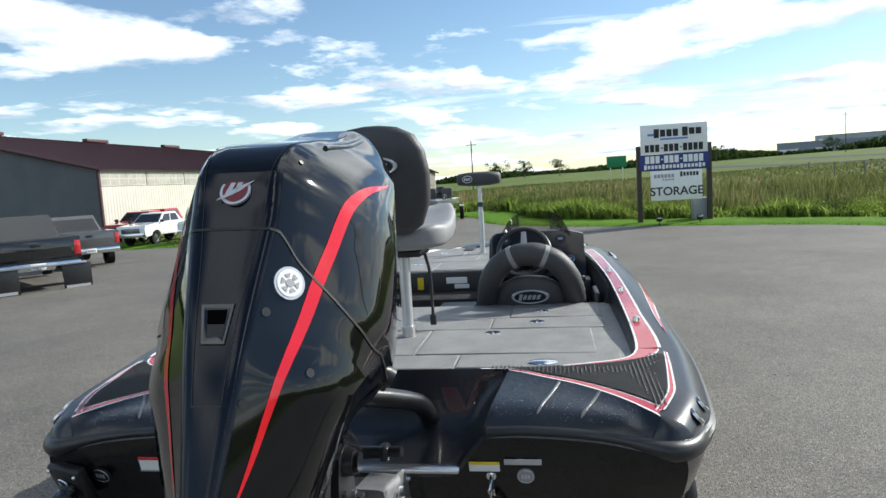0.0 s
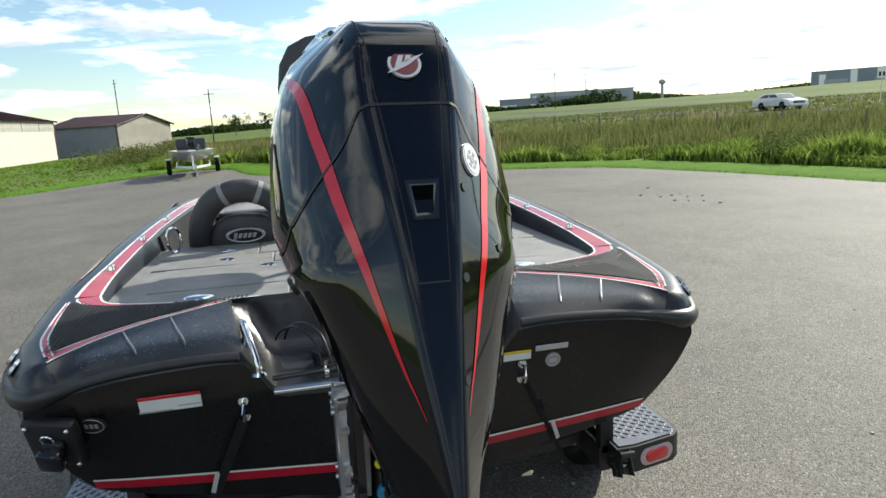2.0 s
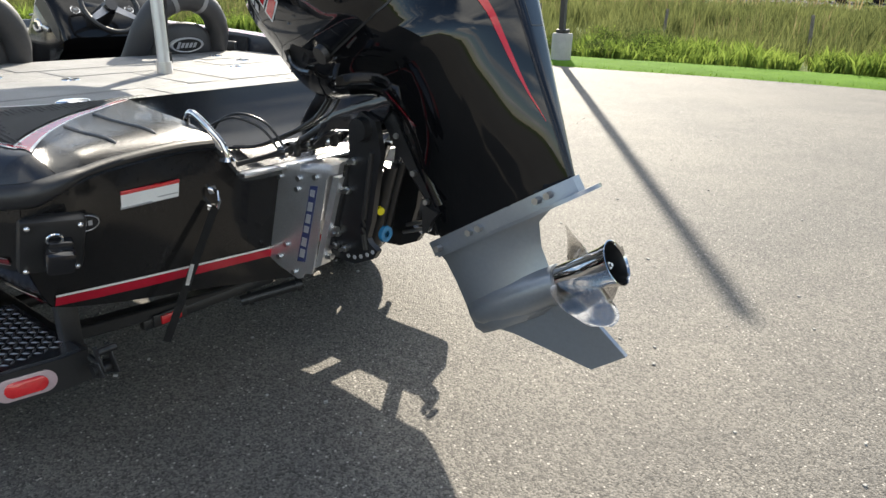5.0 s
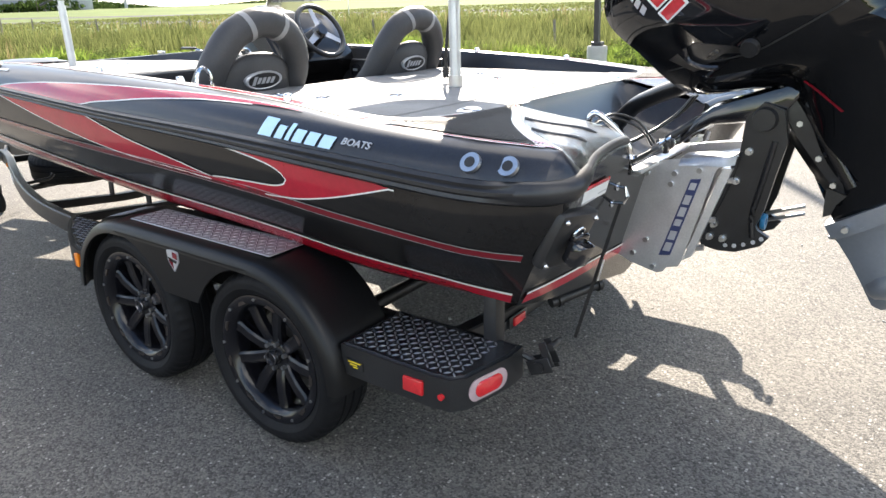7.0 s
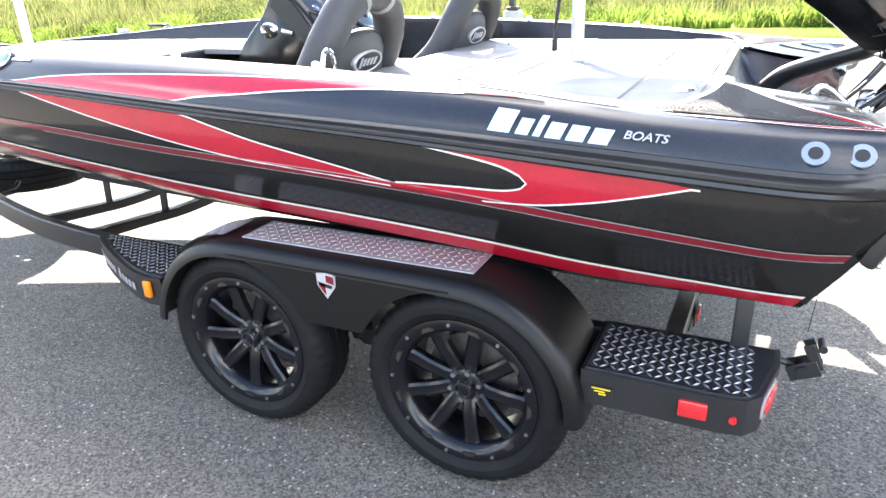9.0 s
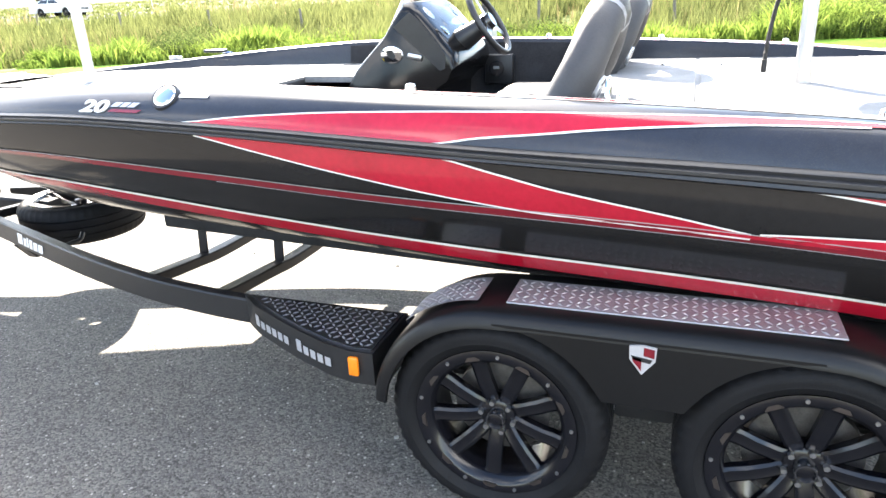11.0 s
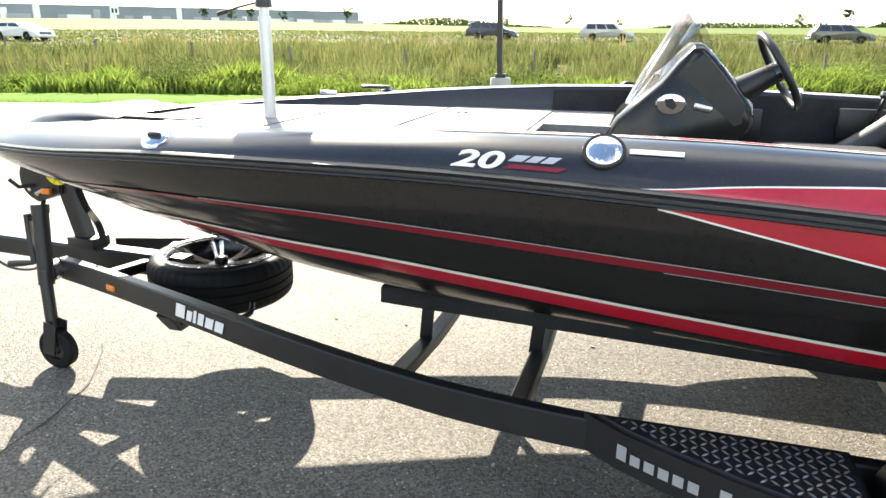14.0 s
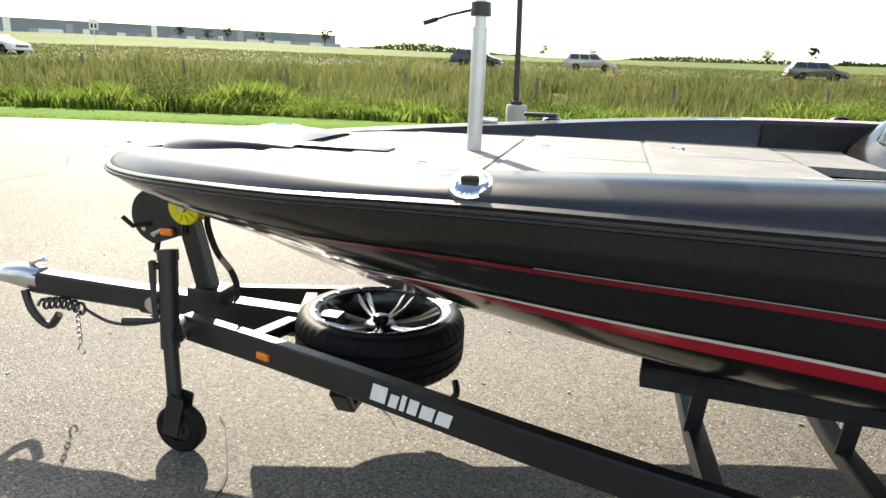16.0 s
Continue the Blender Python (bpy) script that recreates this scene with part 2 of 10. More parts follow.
M["cowl_satin"] = mat("satin_black_cowl", (0.0045, 0.006, 0.012), 0.12, vary=0.2, scale=5, spec=0.28)
M["cowl_red"] = mat("red_cowl_stripe", (0.56, 0.012, 0.022), 0.1, vary=0.08, scale=5, coat=0.3, spec=0.4)
M["motor_black"] = mat("black_motor_paint", (0.012, 0.012, 0.013), 0.28, vary=0.3, scale=20, bump=0.05, bump_scale=90)
M["gear_grey"] = mat("silver_grey_gearcase_paint", (0.26, 0.28, 0.31), 0.32, metal=0.55, vary=0.06, scale=6)
M["steel"] = mat("polished_steel", (0.62, 0.61, 0.6), 0.08, metal=1.0, vary=0.06, scale=8)
M["chrome"] = mat("chrome", (0.75, 0.75, 0.76), 0.05, metal=1.0)
M["alu"] = mat("brushed_aluminium", (0.62, 0.62, 0.63), 0.28, metal=1.0, vary=0.08, scale=16, bump=0.03, bump_scale=120)
M["alu_pole"] = mat("anodised_aluminium", (0.58, 0.59, 0.61), 0.35, metal=0.75, vary=0.06, scale=12)
M["bolt"] = mat("zinc_bolt", (0.5, 0.5, 0.5), 0.3, metal=1.0, vary=0.1, scale=60)
M["frame"] = mat("black_powder_coat", (0.013, 0.013, 0.014), 0.42, vary=0.22, scale=9, bump=0.06, bump_scale=240)
M["fender"] = mat("satin_black_fender", (0.0055, 0.0055, 0.006), 0.36, vary=0.15, scale=5, spec=0.28, bump=0.05, bump_scale=300)
M["far_road"] = mat("far_worn_asphalt", (0.075, 0.075, 0.07), 0.95, vary=0.2, scale=0.4, spec=0.08)
M["rim_gloss"] = mat("gloss_dark_rim", (0.16, 0.16, 0.17), 0.18, metal=0.95, vary=0.1, scale=12)
M["tread_mid"] = mat("worn_lozenges", (0.34, 0.345, 0.36), 0.34, metal=0.9, vary=0.15, scale=30)
M["tread"] = mat("diamond_plate", (0.44, 0.44, 0.45), 0.5, metal=0.75, vary=0.1, scale=10, rough_vary=0.1)
M["tread_dark"] = mat("dark_diamond_plate", (0.19, 0.195, 0.215), 0.2, metal=0.9, vary=0.14, scale=10)
M["tyre"] = mat("tyre_rubber", (0.007, 0.007, 0.008), 0.62, spec=0.18, vary=0.25, scale=12, bump=0.15, bump_scale=160)
M["rim"] = mat("satin_black_rim", (0.005, 0.005, 0.007), 0.2, vary=0.15, scale=10, coat=0.05, spec=0.4)
M["console"] = mat("gloss_black_console", (0.008, 0.0075, 0.0075), 0.14, vary=0.25, scale=6, spec=0.32, bump=0.03, bump_scale=12)
M["plate_alu"] = mat("bright_jack_plate", (0.74, 0.74, 0.75), 0.34, metal=0.85, vary=0.1, scale=9, bump=0.04, bump_scale=60)
M["maker_print"] = mat("navy_maker_print", (0.035, 0.045, 0.12), 0.4, vary=0.1, scale=20)
M["rim_edge"] = mat("machined_dark_edge", (0.13, 0.11, 0.10), 0.32, metal=0.9)
M["rim_silver"] = mat("machined_silver_rim", (0.55, 0.55, 0.57), 0.22, metal=1.0, vary=0.06)
M["rusty"] = mat("grey_brake_casting", (0.12, 0.11, 0.10), 0.6, metal=0.6, vary=0.4, scale=25)
M["white"] = mat("white_label", (0.76, 0.76, 0.75), 0.4, vary=0.05, scale=14)
M["pale_blue"] = mat("pale_blue_lettering", (0.45, 0.66, 0.85), 0.35, vary=0.05, scale=12)
M["silver"] = mat("silver_print", (0.55, 0.55, 0.57), 0.3, metal=0.5, vary=0.05, scale=20)
M["grey_print"] = mat("grey_print", (0.30, 0.30, 0.31), 0.5, vary=0.05, scale=20)
M["black_print"] = mat("black_print", (0.012, 0.012, 0.013), 0.5, vary=0.1, scale=20)
M["hole"] = mat("dark_opening", (0.002, 0.002, 0.002), 0.9, vary=0.1, scale=20, spec=0.03)
M["yellow"] = mat("yellow_urethane", (0.72, 0.63, 0.02), 0.3, vary=0.08, scale=20)
M["label_yellow"] = mat("yellow_label", (0.75, 0.55, 0.02), 0.4, vary=0.05, scale=20)
M["orange"] = mat("amber_lens", (0.85, 0.22, 0.01), 0.15, vary=0.1, scale=80, coat=0.6)
M["red_lens"] = mat("red_lens", (0.55, 0.02, 0.025), 0.12, vary=0.1, scale=90, coat=0.8)
M["pink_lens"] = mat("clear_lamp_bezel", (0.42, 0.31, 0.32), 0.12, vary=0.08, scale=60, coat=0.8)
M["blue_cap"] = mat("blue_plastic", (0.02, 0.16, 0.32), 0.4, vary=0.1, scale=30)
M["blue_print"] = mat("navy_blue_print", (0.018, 0.03, 0.17), 0.45, vary=0.08, scale=3)
M["sky_print"] = mat("light_blue_print", (0.10, 0.22, 0.55), 0.45, vary=0.08, scale=3)
M["strap"] = mat("black_webbing", (0.02, 0.02, 0.021), 0.8, vary=0.2, scale=60, bump=0.3, bump_scale=300)
M["screen_glass"] = glass_mat("smoked_acrylic", (0.66, 0.63, 0.60))
M["gauge"] = mat("gauge_face", (0.014, 0.014, 0.016), 0.14, vary=0.2, scale=50, coat=0.6)
M["lcd"] = mat("gauge_screen", (0.22, 0.24, 0.25), 0.2, vary=0.1, scale=40, coat=0.6)
M["asphalt"] = asphalt_mat()
M["concrete"] = mat("grey_concrete", (0.36, 0.35, 0.33), 0.85, second=(0.27, 0.265, 0.25), scale=5, bump=0.3, bump_scale=50)
M["crack"] = mat("tar_crack", (0.02, 0.02, 0.02), 0.8, vary=0.2, scale=40)
M["soil"] = mat("field_turf", (0.115, 0.15, 0.038), 0.95, second=(0.068, 0.096, 0.026), scale=0.10, bump=0.4, bump_scale=9, detail=7, spec=0.1)
M["lawn"] = leaf_mat("mown_grass", (0.06, 0.13, 0.012), (0.15, 0.26, 0.03))
M["turf"] = mat("close_mown_turf", (0.10, 0.19, 0.022), 0.95, second=(0.065, 0.135, 0.014), scale=1.4, bump=0.5, bump_scale=45, detail=6, spec=0.05)
M["reed"] = leaf_mat("marsh_grass", (0.042, 0.056, 0.020), (0.185, 0.20, 0.072))
M["weed"] = leaf_mat("verge_weeds", (0.075, 0.125, 0.024), (0.24, 0.31, 0.065))
M["bush"] = leaf_mat("olive_bush_leaves", (0.028, 0.050, 0.016), (0.125, 0.155, 0.05))
M["straw"] = leaf_mat("dry_seed_heads", (0.12, 0.09, 0.045), (0.28, 0.23, 0.12))
M["tree_leaf"] = leaf_mat("tree_leaves", (0.015, 0.030, 0.010), (0.055, 0.085, 0.024))
M["bark"] = mat("bark", (0.09, 0.07, 0.05), 0.9, vary=0.4, scale=12, bump=0.5, bump_scale=30)
M["pole_dark"] = mat("bronze_lamp_post_paint", (0.025, 0.022, 0.020), 0.5, vary=0.2, scale=10)
M["wall_grey"] = mat("slate_grey_metal_siding", (0.22, 0.235, 0.262), 0.55, vary=0.1, scale=0.7)
M["wall_cream"] = mat("cream_metal_siding", (0.50, 0.47, 0.41), 0.6, vary=0.08, scale=0.7)
M["roof_maroon"] = mat("maroon_metal_roof", (0.060, 0.020, 0.024), 0.5, vary=0.14, scale=0.7)
M["window_far"] = mat("dusty_translucent_panel", (0.34, 0.33, 0.29), 0.3, vary=0.22, scale=1.3)
M["wood_post"] = mat("brown_painted_post", (0.05, 0.035, 0.028), 0.7, vary=0.25, scale=14, bump=0.2)
M["weathered"] = mat("weathered_timber", (0.15, 0.135, 0.115), 0.9, vary=0.3, scale=16, bump=0.3)
M["car_white"] = mat("white_car_paint", (0.74, 0.74, 0.73), 0.2, vary=0.04, scale=2, coat=0.8)
M["car_black"] = mat("black_car_paint", (0.010, 0.010, 0.011), 0.14, vary=0.2, scale=2, coat=0.8)
M["car_grey"] = mat("grey_car_paint", (0.10, 0.10, 0.102), 0.25, metal=0.4, vary=0.1, scale=2, coat=0.8)
M["car_red"] = mat("red_car_paint", (0.35, 0.012, 0.012), 0.2, vary=0.08, scale=2, coat=0.8)
M["car_blue"] = mat("blue_grey_car_paint", (0.045, 0.06, 0.095), 0.25, metal=0.4, vary=0.1, scale=2, coat=0.8)
M["car_silver"] = mat("silver_car_paint", (0.42, 0.42, 0.42), 0.28, metal=0.5, vary=0.06, scale=2, coat=0.8)
M["sign_green"] = mat("road_sign_green", (0.01, 0.19, 0.08), 0.5, vary=0.05, scale=4)
# dark facade with the distance haze mixed into its colour, paler and bluer
M["far_wall"] = mat("far_dark_facade", (0.22, 0.245, 0.28), 0.6, vary=0.12, scale=0.1)
M["far_wall_light"] = mat("far_pale_facade", (0.35, 0.37, 0.38), 0.6, vary=0.12, scale=0.1)

# ---------------------------------------------------------------- mesh helpers
ORIGIN = {}


def finish(name, bm, material, smooth=38):
    me = bpy.data.meshes.new(name)
    bmesh.ops.recalc_face_normals(bm, faces=bm.faces)
    bm.to_mesh(me)
    bm.free()
    for m in material if isinstance(material, (list, tuple)) else [material]:
        me.materials.append(m)
    me.polygons.foreach_set("use_smooth", [True] * len(me.polygons))
    me.set_sharp_from_angle(angle=radians(smooth))
    return me


def thing(name, at, label, category, group="", turn=0.0):
    """An Empty at the base of a thing; the parts are built in the thing's own metres, from that base."""
    ob = new(name)
    ob.empty_display_size = 0.1
    ob.matrix_basis = pose(*at, 0, 0, turn)
    ORIGIN[ob.name] = Vector((0, 0, 0))
    return tagged(ob, label, category, group)


def placed(name, at, label, category, group=""):
    """The same, for parts built in the place's own metres."""
    ob = thing(name, at, label, category, group)
    ORIGIN[ob.name] = Vector(at)
    return ob


def part(name, bm, material, parent, label="", smooth=38):
    o = ORIGIN[parent.name]
    if o.length:
        bmesh.ops.translate(bm, vec=-o, verts=bm.verts)
    ob = new(name, finish(name, bm, material, smooth))
    ob.parent = parent
    ORIGIN[ob.name] = o
    if label:
        ob["label"] = label
    return ob


def single(name, bm, material, label, category, at=None, kind="", group="", smooth=38):
    """A thing of one mesh."""
    if at is not None:
        bmesh.ops.translate(bm, vec=-Vector(at), verts=bm.verts)
    ob = new(name, finish(name, bm, material, smooth))
    if at is not None:
        ob.location = at
    ORIGIN[ob.name] = Vector(at or (0, 0, 0))
    return tagged(ob, label, category, group, kind)


def box(bm, c, s, rot=None, bevel=0.0, seg=2, mi=0):
    r = bmesh.ops.create_cube(bm, size=1.0)
    vs = r["verts"]
    bmesh.ops.scale(bm, vec=s, verts=vs)
    if bevel:
        es = list({e for v in vs for e in v.link_edges})
        r = bmesh.ops.bevel(bm, geom=es, offset=bevel, segments=seg, profile=0.5, affect="EDGES")
        vs = list({v for f in r["faces"] for v in f.verts} | {v for v in vs if v.is_valid})
    if rot is not None:
        bmesh.ops.transform(bm, matrix=rot.to_4x4() if len(rot) == 3 else rot, verts=vs)
    bmesh.ops.translate(bm, vec=c, verts=vs)
    if mi:
        for f in {f for v in vs for f in v.link_faces}:
            f.material_index = mi
    return vs


def cyl(bm, a, b, r, r2=None, seg=20, caps=True, mi=0):
    a, b = Vector(a), Vector(b)
    d = b - a
    res = bmesh.ops.create_cone(bm, cap_ends=caps, segments=seg, radius1=r, radius2=r if r2 is None else r2, depth=d.length)
    vs = res["verts"]
    bmesh.ops.transform(bm, matrix=Matrix.Translation((a + b) / 2) @ d.to_track_quat("Z", "Y").to_matrix().to_4x4(), verts=vs)
    if mi:
        for f in {f for v in vs for f in v.link_faces}:
            f.material_index = mi
    return vs


def ball(bm, c, r, scale=(1, 1, 1), u=16, v=10):
    vs = bmesh.ops.create_uvsphere(bm, u_segments=u, v_segments=v, radius=r)["verts"]
    bmesh.ops.scale(bm, vec=scale, verts=vs)
    bmesh.ops.translate(bm, vec=c, verts=vs)
    return vs


def grid(bm, rows, close=False, cap=False, mi=0):
    """Faces between rows of points, all of one length; close: each row is a ring; cap: the end rings are filled."""
    vr = [[bm.verts.new(p) for p in row] for row in rows]
    n = len(vr[0])
    for a, b in zip(vr, vr[1:]):
        for i in range(n if close else n - 1):
            j = (i + 1) % n
            try:
                f = bm.faces.new((a[i], a[j], b[j], b[i]))
                f.material_index = mi
            except ValueError:
                pass
    if cap:
        for r in (vr[0], vr[-1]):
            try:
                bm.faces.new(r).material_index = mi
            except ValueError:
                pass
    return vr


def tube(bm, pts, r, seg=10, mi=0, closed=False):
    """A round bar along points; r: one radius, or one for each point."""
    pts = [Vector(p) for p in pts]
    rs = r if isinstance(r, (list, tuple)) else [r] * len(pts)
    rows, up = [], Vector((0, 0, 1))
    for i, p in enumerate(pts):
        if closed:
            d = (pts[(i + 1) % len(pts)] - pts[i - 1]).normalized()
        else:
            d = (pts[min(i + 1, len(pts) - 1)] - pts[max(i - 1, 0)]).normalized()
        side = d.cross(up)
        if side.length < 0.05:
            side = d.cross(Vector((0, 1, 0)))
        side.normalize()
        over = side.cross(d)
        rows.append([p + rs[i] * (math.cos(a) * side + math.sin(a) * over) for a in (2 * math.pi * k / seg for k in range(seg))])
    if closed:
        rows.append(rows[0])
    grid(bm, rows, close=True, cap=not closed, mi=mi)
    if closed:
        bmesh.ops.remove_doubles(bm, verts=bm.verts, dist=1e-5)


def beam(bm, pts, w, h, bevel=0.0):
    """A bar of oblong section along points that lie about level; w across, h upright."""
    pts = [Vector(p) for p in pts]
    rows = []
    for i, p in enumerate(pts):
        d = (pts[min(i + 1, len(pts) - 1)] - pts[max(i - 1, 0)]).normalized()
        side = d.cross(Vector((0, 0, 1))).normalized()
        over = side.cross(d)
        c = min(w, h) * 0.12
        prof = [(-w / 2 + c, -h / 2), (w / 2 - c, -h / 2), (w / 2, -h / 2 + c), (w / 2, h / 2 - c), (w / 2 - c, h / 2), (-w / 2 + c, h / 2), (-w / 2, h / 2 - c), (-w / 2, -h / 2 + c)]
        rows.append([p + side * a + over * b for a, b in prof])
    grid(bm, rows, close=True, cap=True)


def prism(bm, poly, a, b, plane="xz", mi=0):
    """A flat outline pushed from a to b across its plane."""
    def at(p, d):
        return {"xz": (p[0], d, p[1]), "xy": (p[0], p[1], d), "yz": (d, p[0], p[1])}[plane]
    lo, hi = [bm.verts.new(at(p, a)) for p in poly], [bm.verts.new(at(p, b)) for p in poly]
    n = len(poly)
    fs = [bm.faces.new(lo), bm.faces.new(hi)] + [bm.faces.new((lo[i], lo[(i + 1) % n], hi[(i + 1) % n], hi[i])) for i in range(n)]
    for f in fs:
        f.material_index = mi
    return lo + hi


def lathe(bm, prof, axis="y", seg=48, c=(0, 0, 0)):
    """Turns (radius, along) points round an axis."""
    rows = []
    for k in range(seg):
        a = 2 * math.pi * k / seg
        ca, sa = math.cos(a), math.sin(a)
        row = []
        for r, d in prof:
            p = {"y": (r * ca, d, r * sa), "z": (r * ca, r * sa, d), "x": (d, r * ca, r * sa)}[axis]
            row.append(Vector(p) + Vector(c))
        rows.append(row)
    rows.append(rows[0])
    grid(bm, rows)
    bmesh.ops.remove_doubles(bm, verts=bm.verts, dist=1e-5)


def curve(xs, ys):
    """A smooth function through points, which does not overshoot."""
    xs, ys = np.array(xs, float), np.array(ys, float)
    d = np.diff(ys) / np.diff(xs)
    m = np.r_[d[0], np.where(d[:-1] * d[1:] > 0, 2 * d[:-1] * d[1:] / (d[:-1] + d[1:] + 1e-12), 0), d[-1]]

    def f(x):
        x = float(min(max(x, xs[0]), xs[-1]))
        i = int(min(max(np.searchsorted(xs, x) - 1, 0), len(xs) - 2))
        h = xs[i + 1] - xs[i]
        t = (x - xs[i]) / h
        return float((1 + 2 * t) * (1 - t) ** 2 * ys[i] + t * (1 - t) ** 2 * h * m[i] + t * t * (3 - 2 * t) * ys[i + 1] + t * t * (t - 1) * h * m[i + 1])
    return f


def smooth_path(pts, n=8):
    """Points along a rounded line through pts."""
    pts = [Vector(p) for p in pts]
    out = []
    for i in range(len(pts) - 1):
        p0, p1, p2, p3 = pts[max(i - 1, 0)], pts[i], pts[i + 1], pts[min(i + 2, len(pts) - 1)]
        for k in range(n):
            t = k / n
            out.append(0.5 * ((2 * p1) + (p2 - p0) * t + (2 * p0 - 5 * p1 + 4 * p2 - p3) * t * t + (3 * p1 - p0 - 3 * p2 + p3) * t ** 3))
    return out + [pts[-1]]


def raw_mesh(name, verts, faces, material):
    """One mesh from arrays, for what nobody could count."""
    me = bpy.data.meshes.new(name)
    me.from_pydata(verts, [], faces)
    me.materials.append(material)
    me.update()
    return me


def text_mesh(body, size, material, m, parent, depth=0.004, shear=0.0, bold=0.018):
    cu = bpy.data.curves.new("lettering", "FONT")
    cu.body, cu.size, cu.extrude = body, size, depth
    cu.offset = size * bold
    cu.shear = shear
    cu.align_x, cu.align_y = "CENTER", "CENTER"
    cu.materials.append(material)
    ob = new("lettering", cu)
    ob.parent = parent
    ob.matrix_basis = m
    return ob

# ---------------------------------------------------------------- the boat: lines of its shell
DECK = 1.205
rail_y = curve([0.10, 0.2, 0.4, 1, 2, 3, 3.5, 4, 4.4, 4.8, 5.2, 5.5, 5.75, 5.95, 6.05, 6.10, 6.118], [1.06, 1.12, 1.19, 1.23, 1.22, 1.18, 1.15, 1.10, 1.04, 0.93, 0.78, 0.63, 0.45, 0.27, 0.15, 0.06, 0.0])
rail_z = curve([0.1, 0.2, 0.4, 0.6, 1.2, 1.7, 2.2, 3, 3.5, 4, 4.4, 5, 5.4, 5.9, 6.17], [1.062, 1.055, 1.065, 1.08, 1.13, 1.163, 1.187, 1.222, 1.232, 1.22, 1.205, 1.155, 1.125, 1.075, 1.055])
crest_z = curve([0.1, 0.2, 0.75, 1.15, 2, 2.5, 3, 3.5, 4, 4.5, 5, 5.5, 6.0, 6.12], [1.165, 1.183, 1.225, 1.262, 1.304, 1.318, 1.328, 1.32, 1.296, 1.258, 1.222, 1.182, 1.125, 1.095])
rail_drop = curve([0.1, 0.6, 1.2, 2, 3, 4, 5, 6.2], [0.026, 0.026, 0.014, -0.002, -0.004, 0.001, 0.006, 0.008])
rail_half = curve([0.1, 0.6, 1.3, 2, 3, 6.2], [0.032, 0.032, 0.027, 0.022, 0.0195, 0.017])
chine_y = curve([0.4, 1, 2, 3, 3.5, 4, 4.5, 5, 5.4, 5.8, 6.1, 6.17], [0.97, 1.0, 1.0, 0.96, 0.92, 0.84, 0.68, 0.45, 0.25, 0.09, 0.012, 0.004])
chine_z = curve([0.4, 0.8, 1.2, 1.6, 2, 3, 3.5, 4, 4.5, 5, 5.4, 5.8, 6.1, 6.17], [0.695, 0.70, 0.727, 0.752, 0.772, 0.817, 0.83, 0.845, 0.865, 0.885, 0.915, 0.97, 1.03, 1.048])
keel_z = curve([0.5, 1.5, 3, 4, 4.6, 5.0, 5.3, 5.7, 6.0, 6.17], [0.47, 0.47, 0.50, 0.545, 0.60, 0.665, 0.745, 0.88, 0.99, 1.045])


def shear(x, z):
    """How far the raked stern sets a point forward."""
    return 0.55 * max(0.0, 1.03 - z) * max(0.0, 1 - (x - 0.13) / 1.2) ** 2


def side(x, s, out=0.0):
    """A point of the port topside: s runs from 0 at the rail to 1 at the chine."""
    xr = min(x, 6.11)
    y0, z0 = rail_y(xr) - 0.012, rail_z(xr)
    y1, z1 = chine_y(xr), chine_z(xr)
    if x < 0.5:
        y1, z1 = chine_y(0.4), chine_z(0.4)
    e = 4 * s * (1 - s)
    z = z0 + (z1 - z0) * s
    y = y0 + (y1 - y0) * s ** 1.8 + 0.012 * e
    return Vector((xr + shear(xr, z), y + out, z - out * 0.25))


def mirror(bm):
    g = bmesh.ops.duplicate(bm, geom=bm.verts[:] + bm.edges[:] + bm.faces[:])["geom"]
    vs = [v for v in g if isinstance(v, bmesh.types.BMVert)]
    bmesh.ops.scale(bm, vec=(1, -1, 1), verts=vs)
    bmesh.ops.reverse_faces(bm, faces=[f for f in g if isinstance(f, bmesh.types.BMFace)])


STATIONS = [0.13 + 0.06 * i for i in range(8)] + [0.61 + 0.16 * i for i in range(29)] + [5.2 + 0.07 * i for i in range(12)] + [6.03, 6.07, 6.095, 6.11]

boat = placed("bass_boat", (3.0, 0, 0.47), "black metal-flake bass boat with red graphics on a trailer", "boat")

bm = bmesh.new()
rows = []
for x in STATIONS:
    row = [side(x, s) for s in (0, 0.08, 0.2, 0.35, 0.5, 0.65, 0.8, 0.92, 1.0)]
    c = row[-1]
    kz = keel_z(max(x, 0.6))
    kx = x + shear(x, kz)
    row += [Vector((c.x + (kx - c.x) * t, c.y * (1 - t), c.z + (kz - c.z) * t - 0.012 * math.sin(math.pi * t * 3) * (1 - x / 7) * (t > 0.02))) for t in (0.06, 0.3, 0.33, 0.62, 0.65, 1.0)]
    rows.append(row)
grid(bm, rows)
# raked transom with the notch for the motor well
ends = rows[0]
outer = [(p.y, p.z) for p in ends]


def low_z(y):
    ys, zs = [p[0] for p in outer[8:]][::-1], [p[1] for p in outer[8:]][::-1]
    return float(np.interp(y, ys, zs))


stern_plan = curve([0, 0.5, 0.75, 0.85, 0.93, 0.98], [0.205, 0.205, 0.200, 0.180, 0.148, 0.132])
stern_rake = curve([0, 0.5, 0.75, 0.85, 0.93, 0.98], [0.25, 0.25, 0.27, 0.35, 0.48, 0.55])


def stern_x(y, z):
    return stern_plan(abs(y)) + stern_rake(abs(y)) * max(0.0, 1.02 - z)


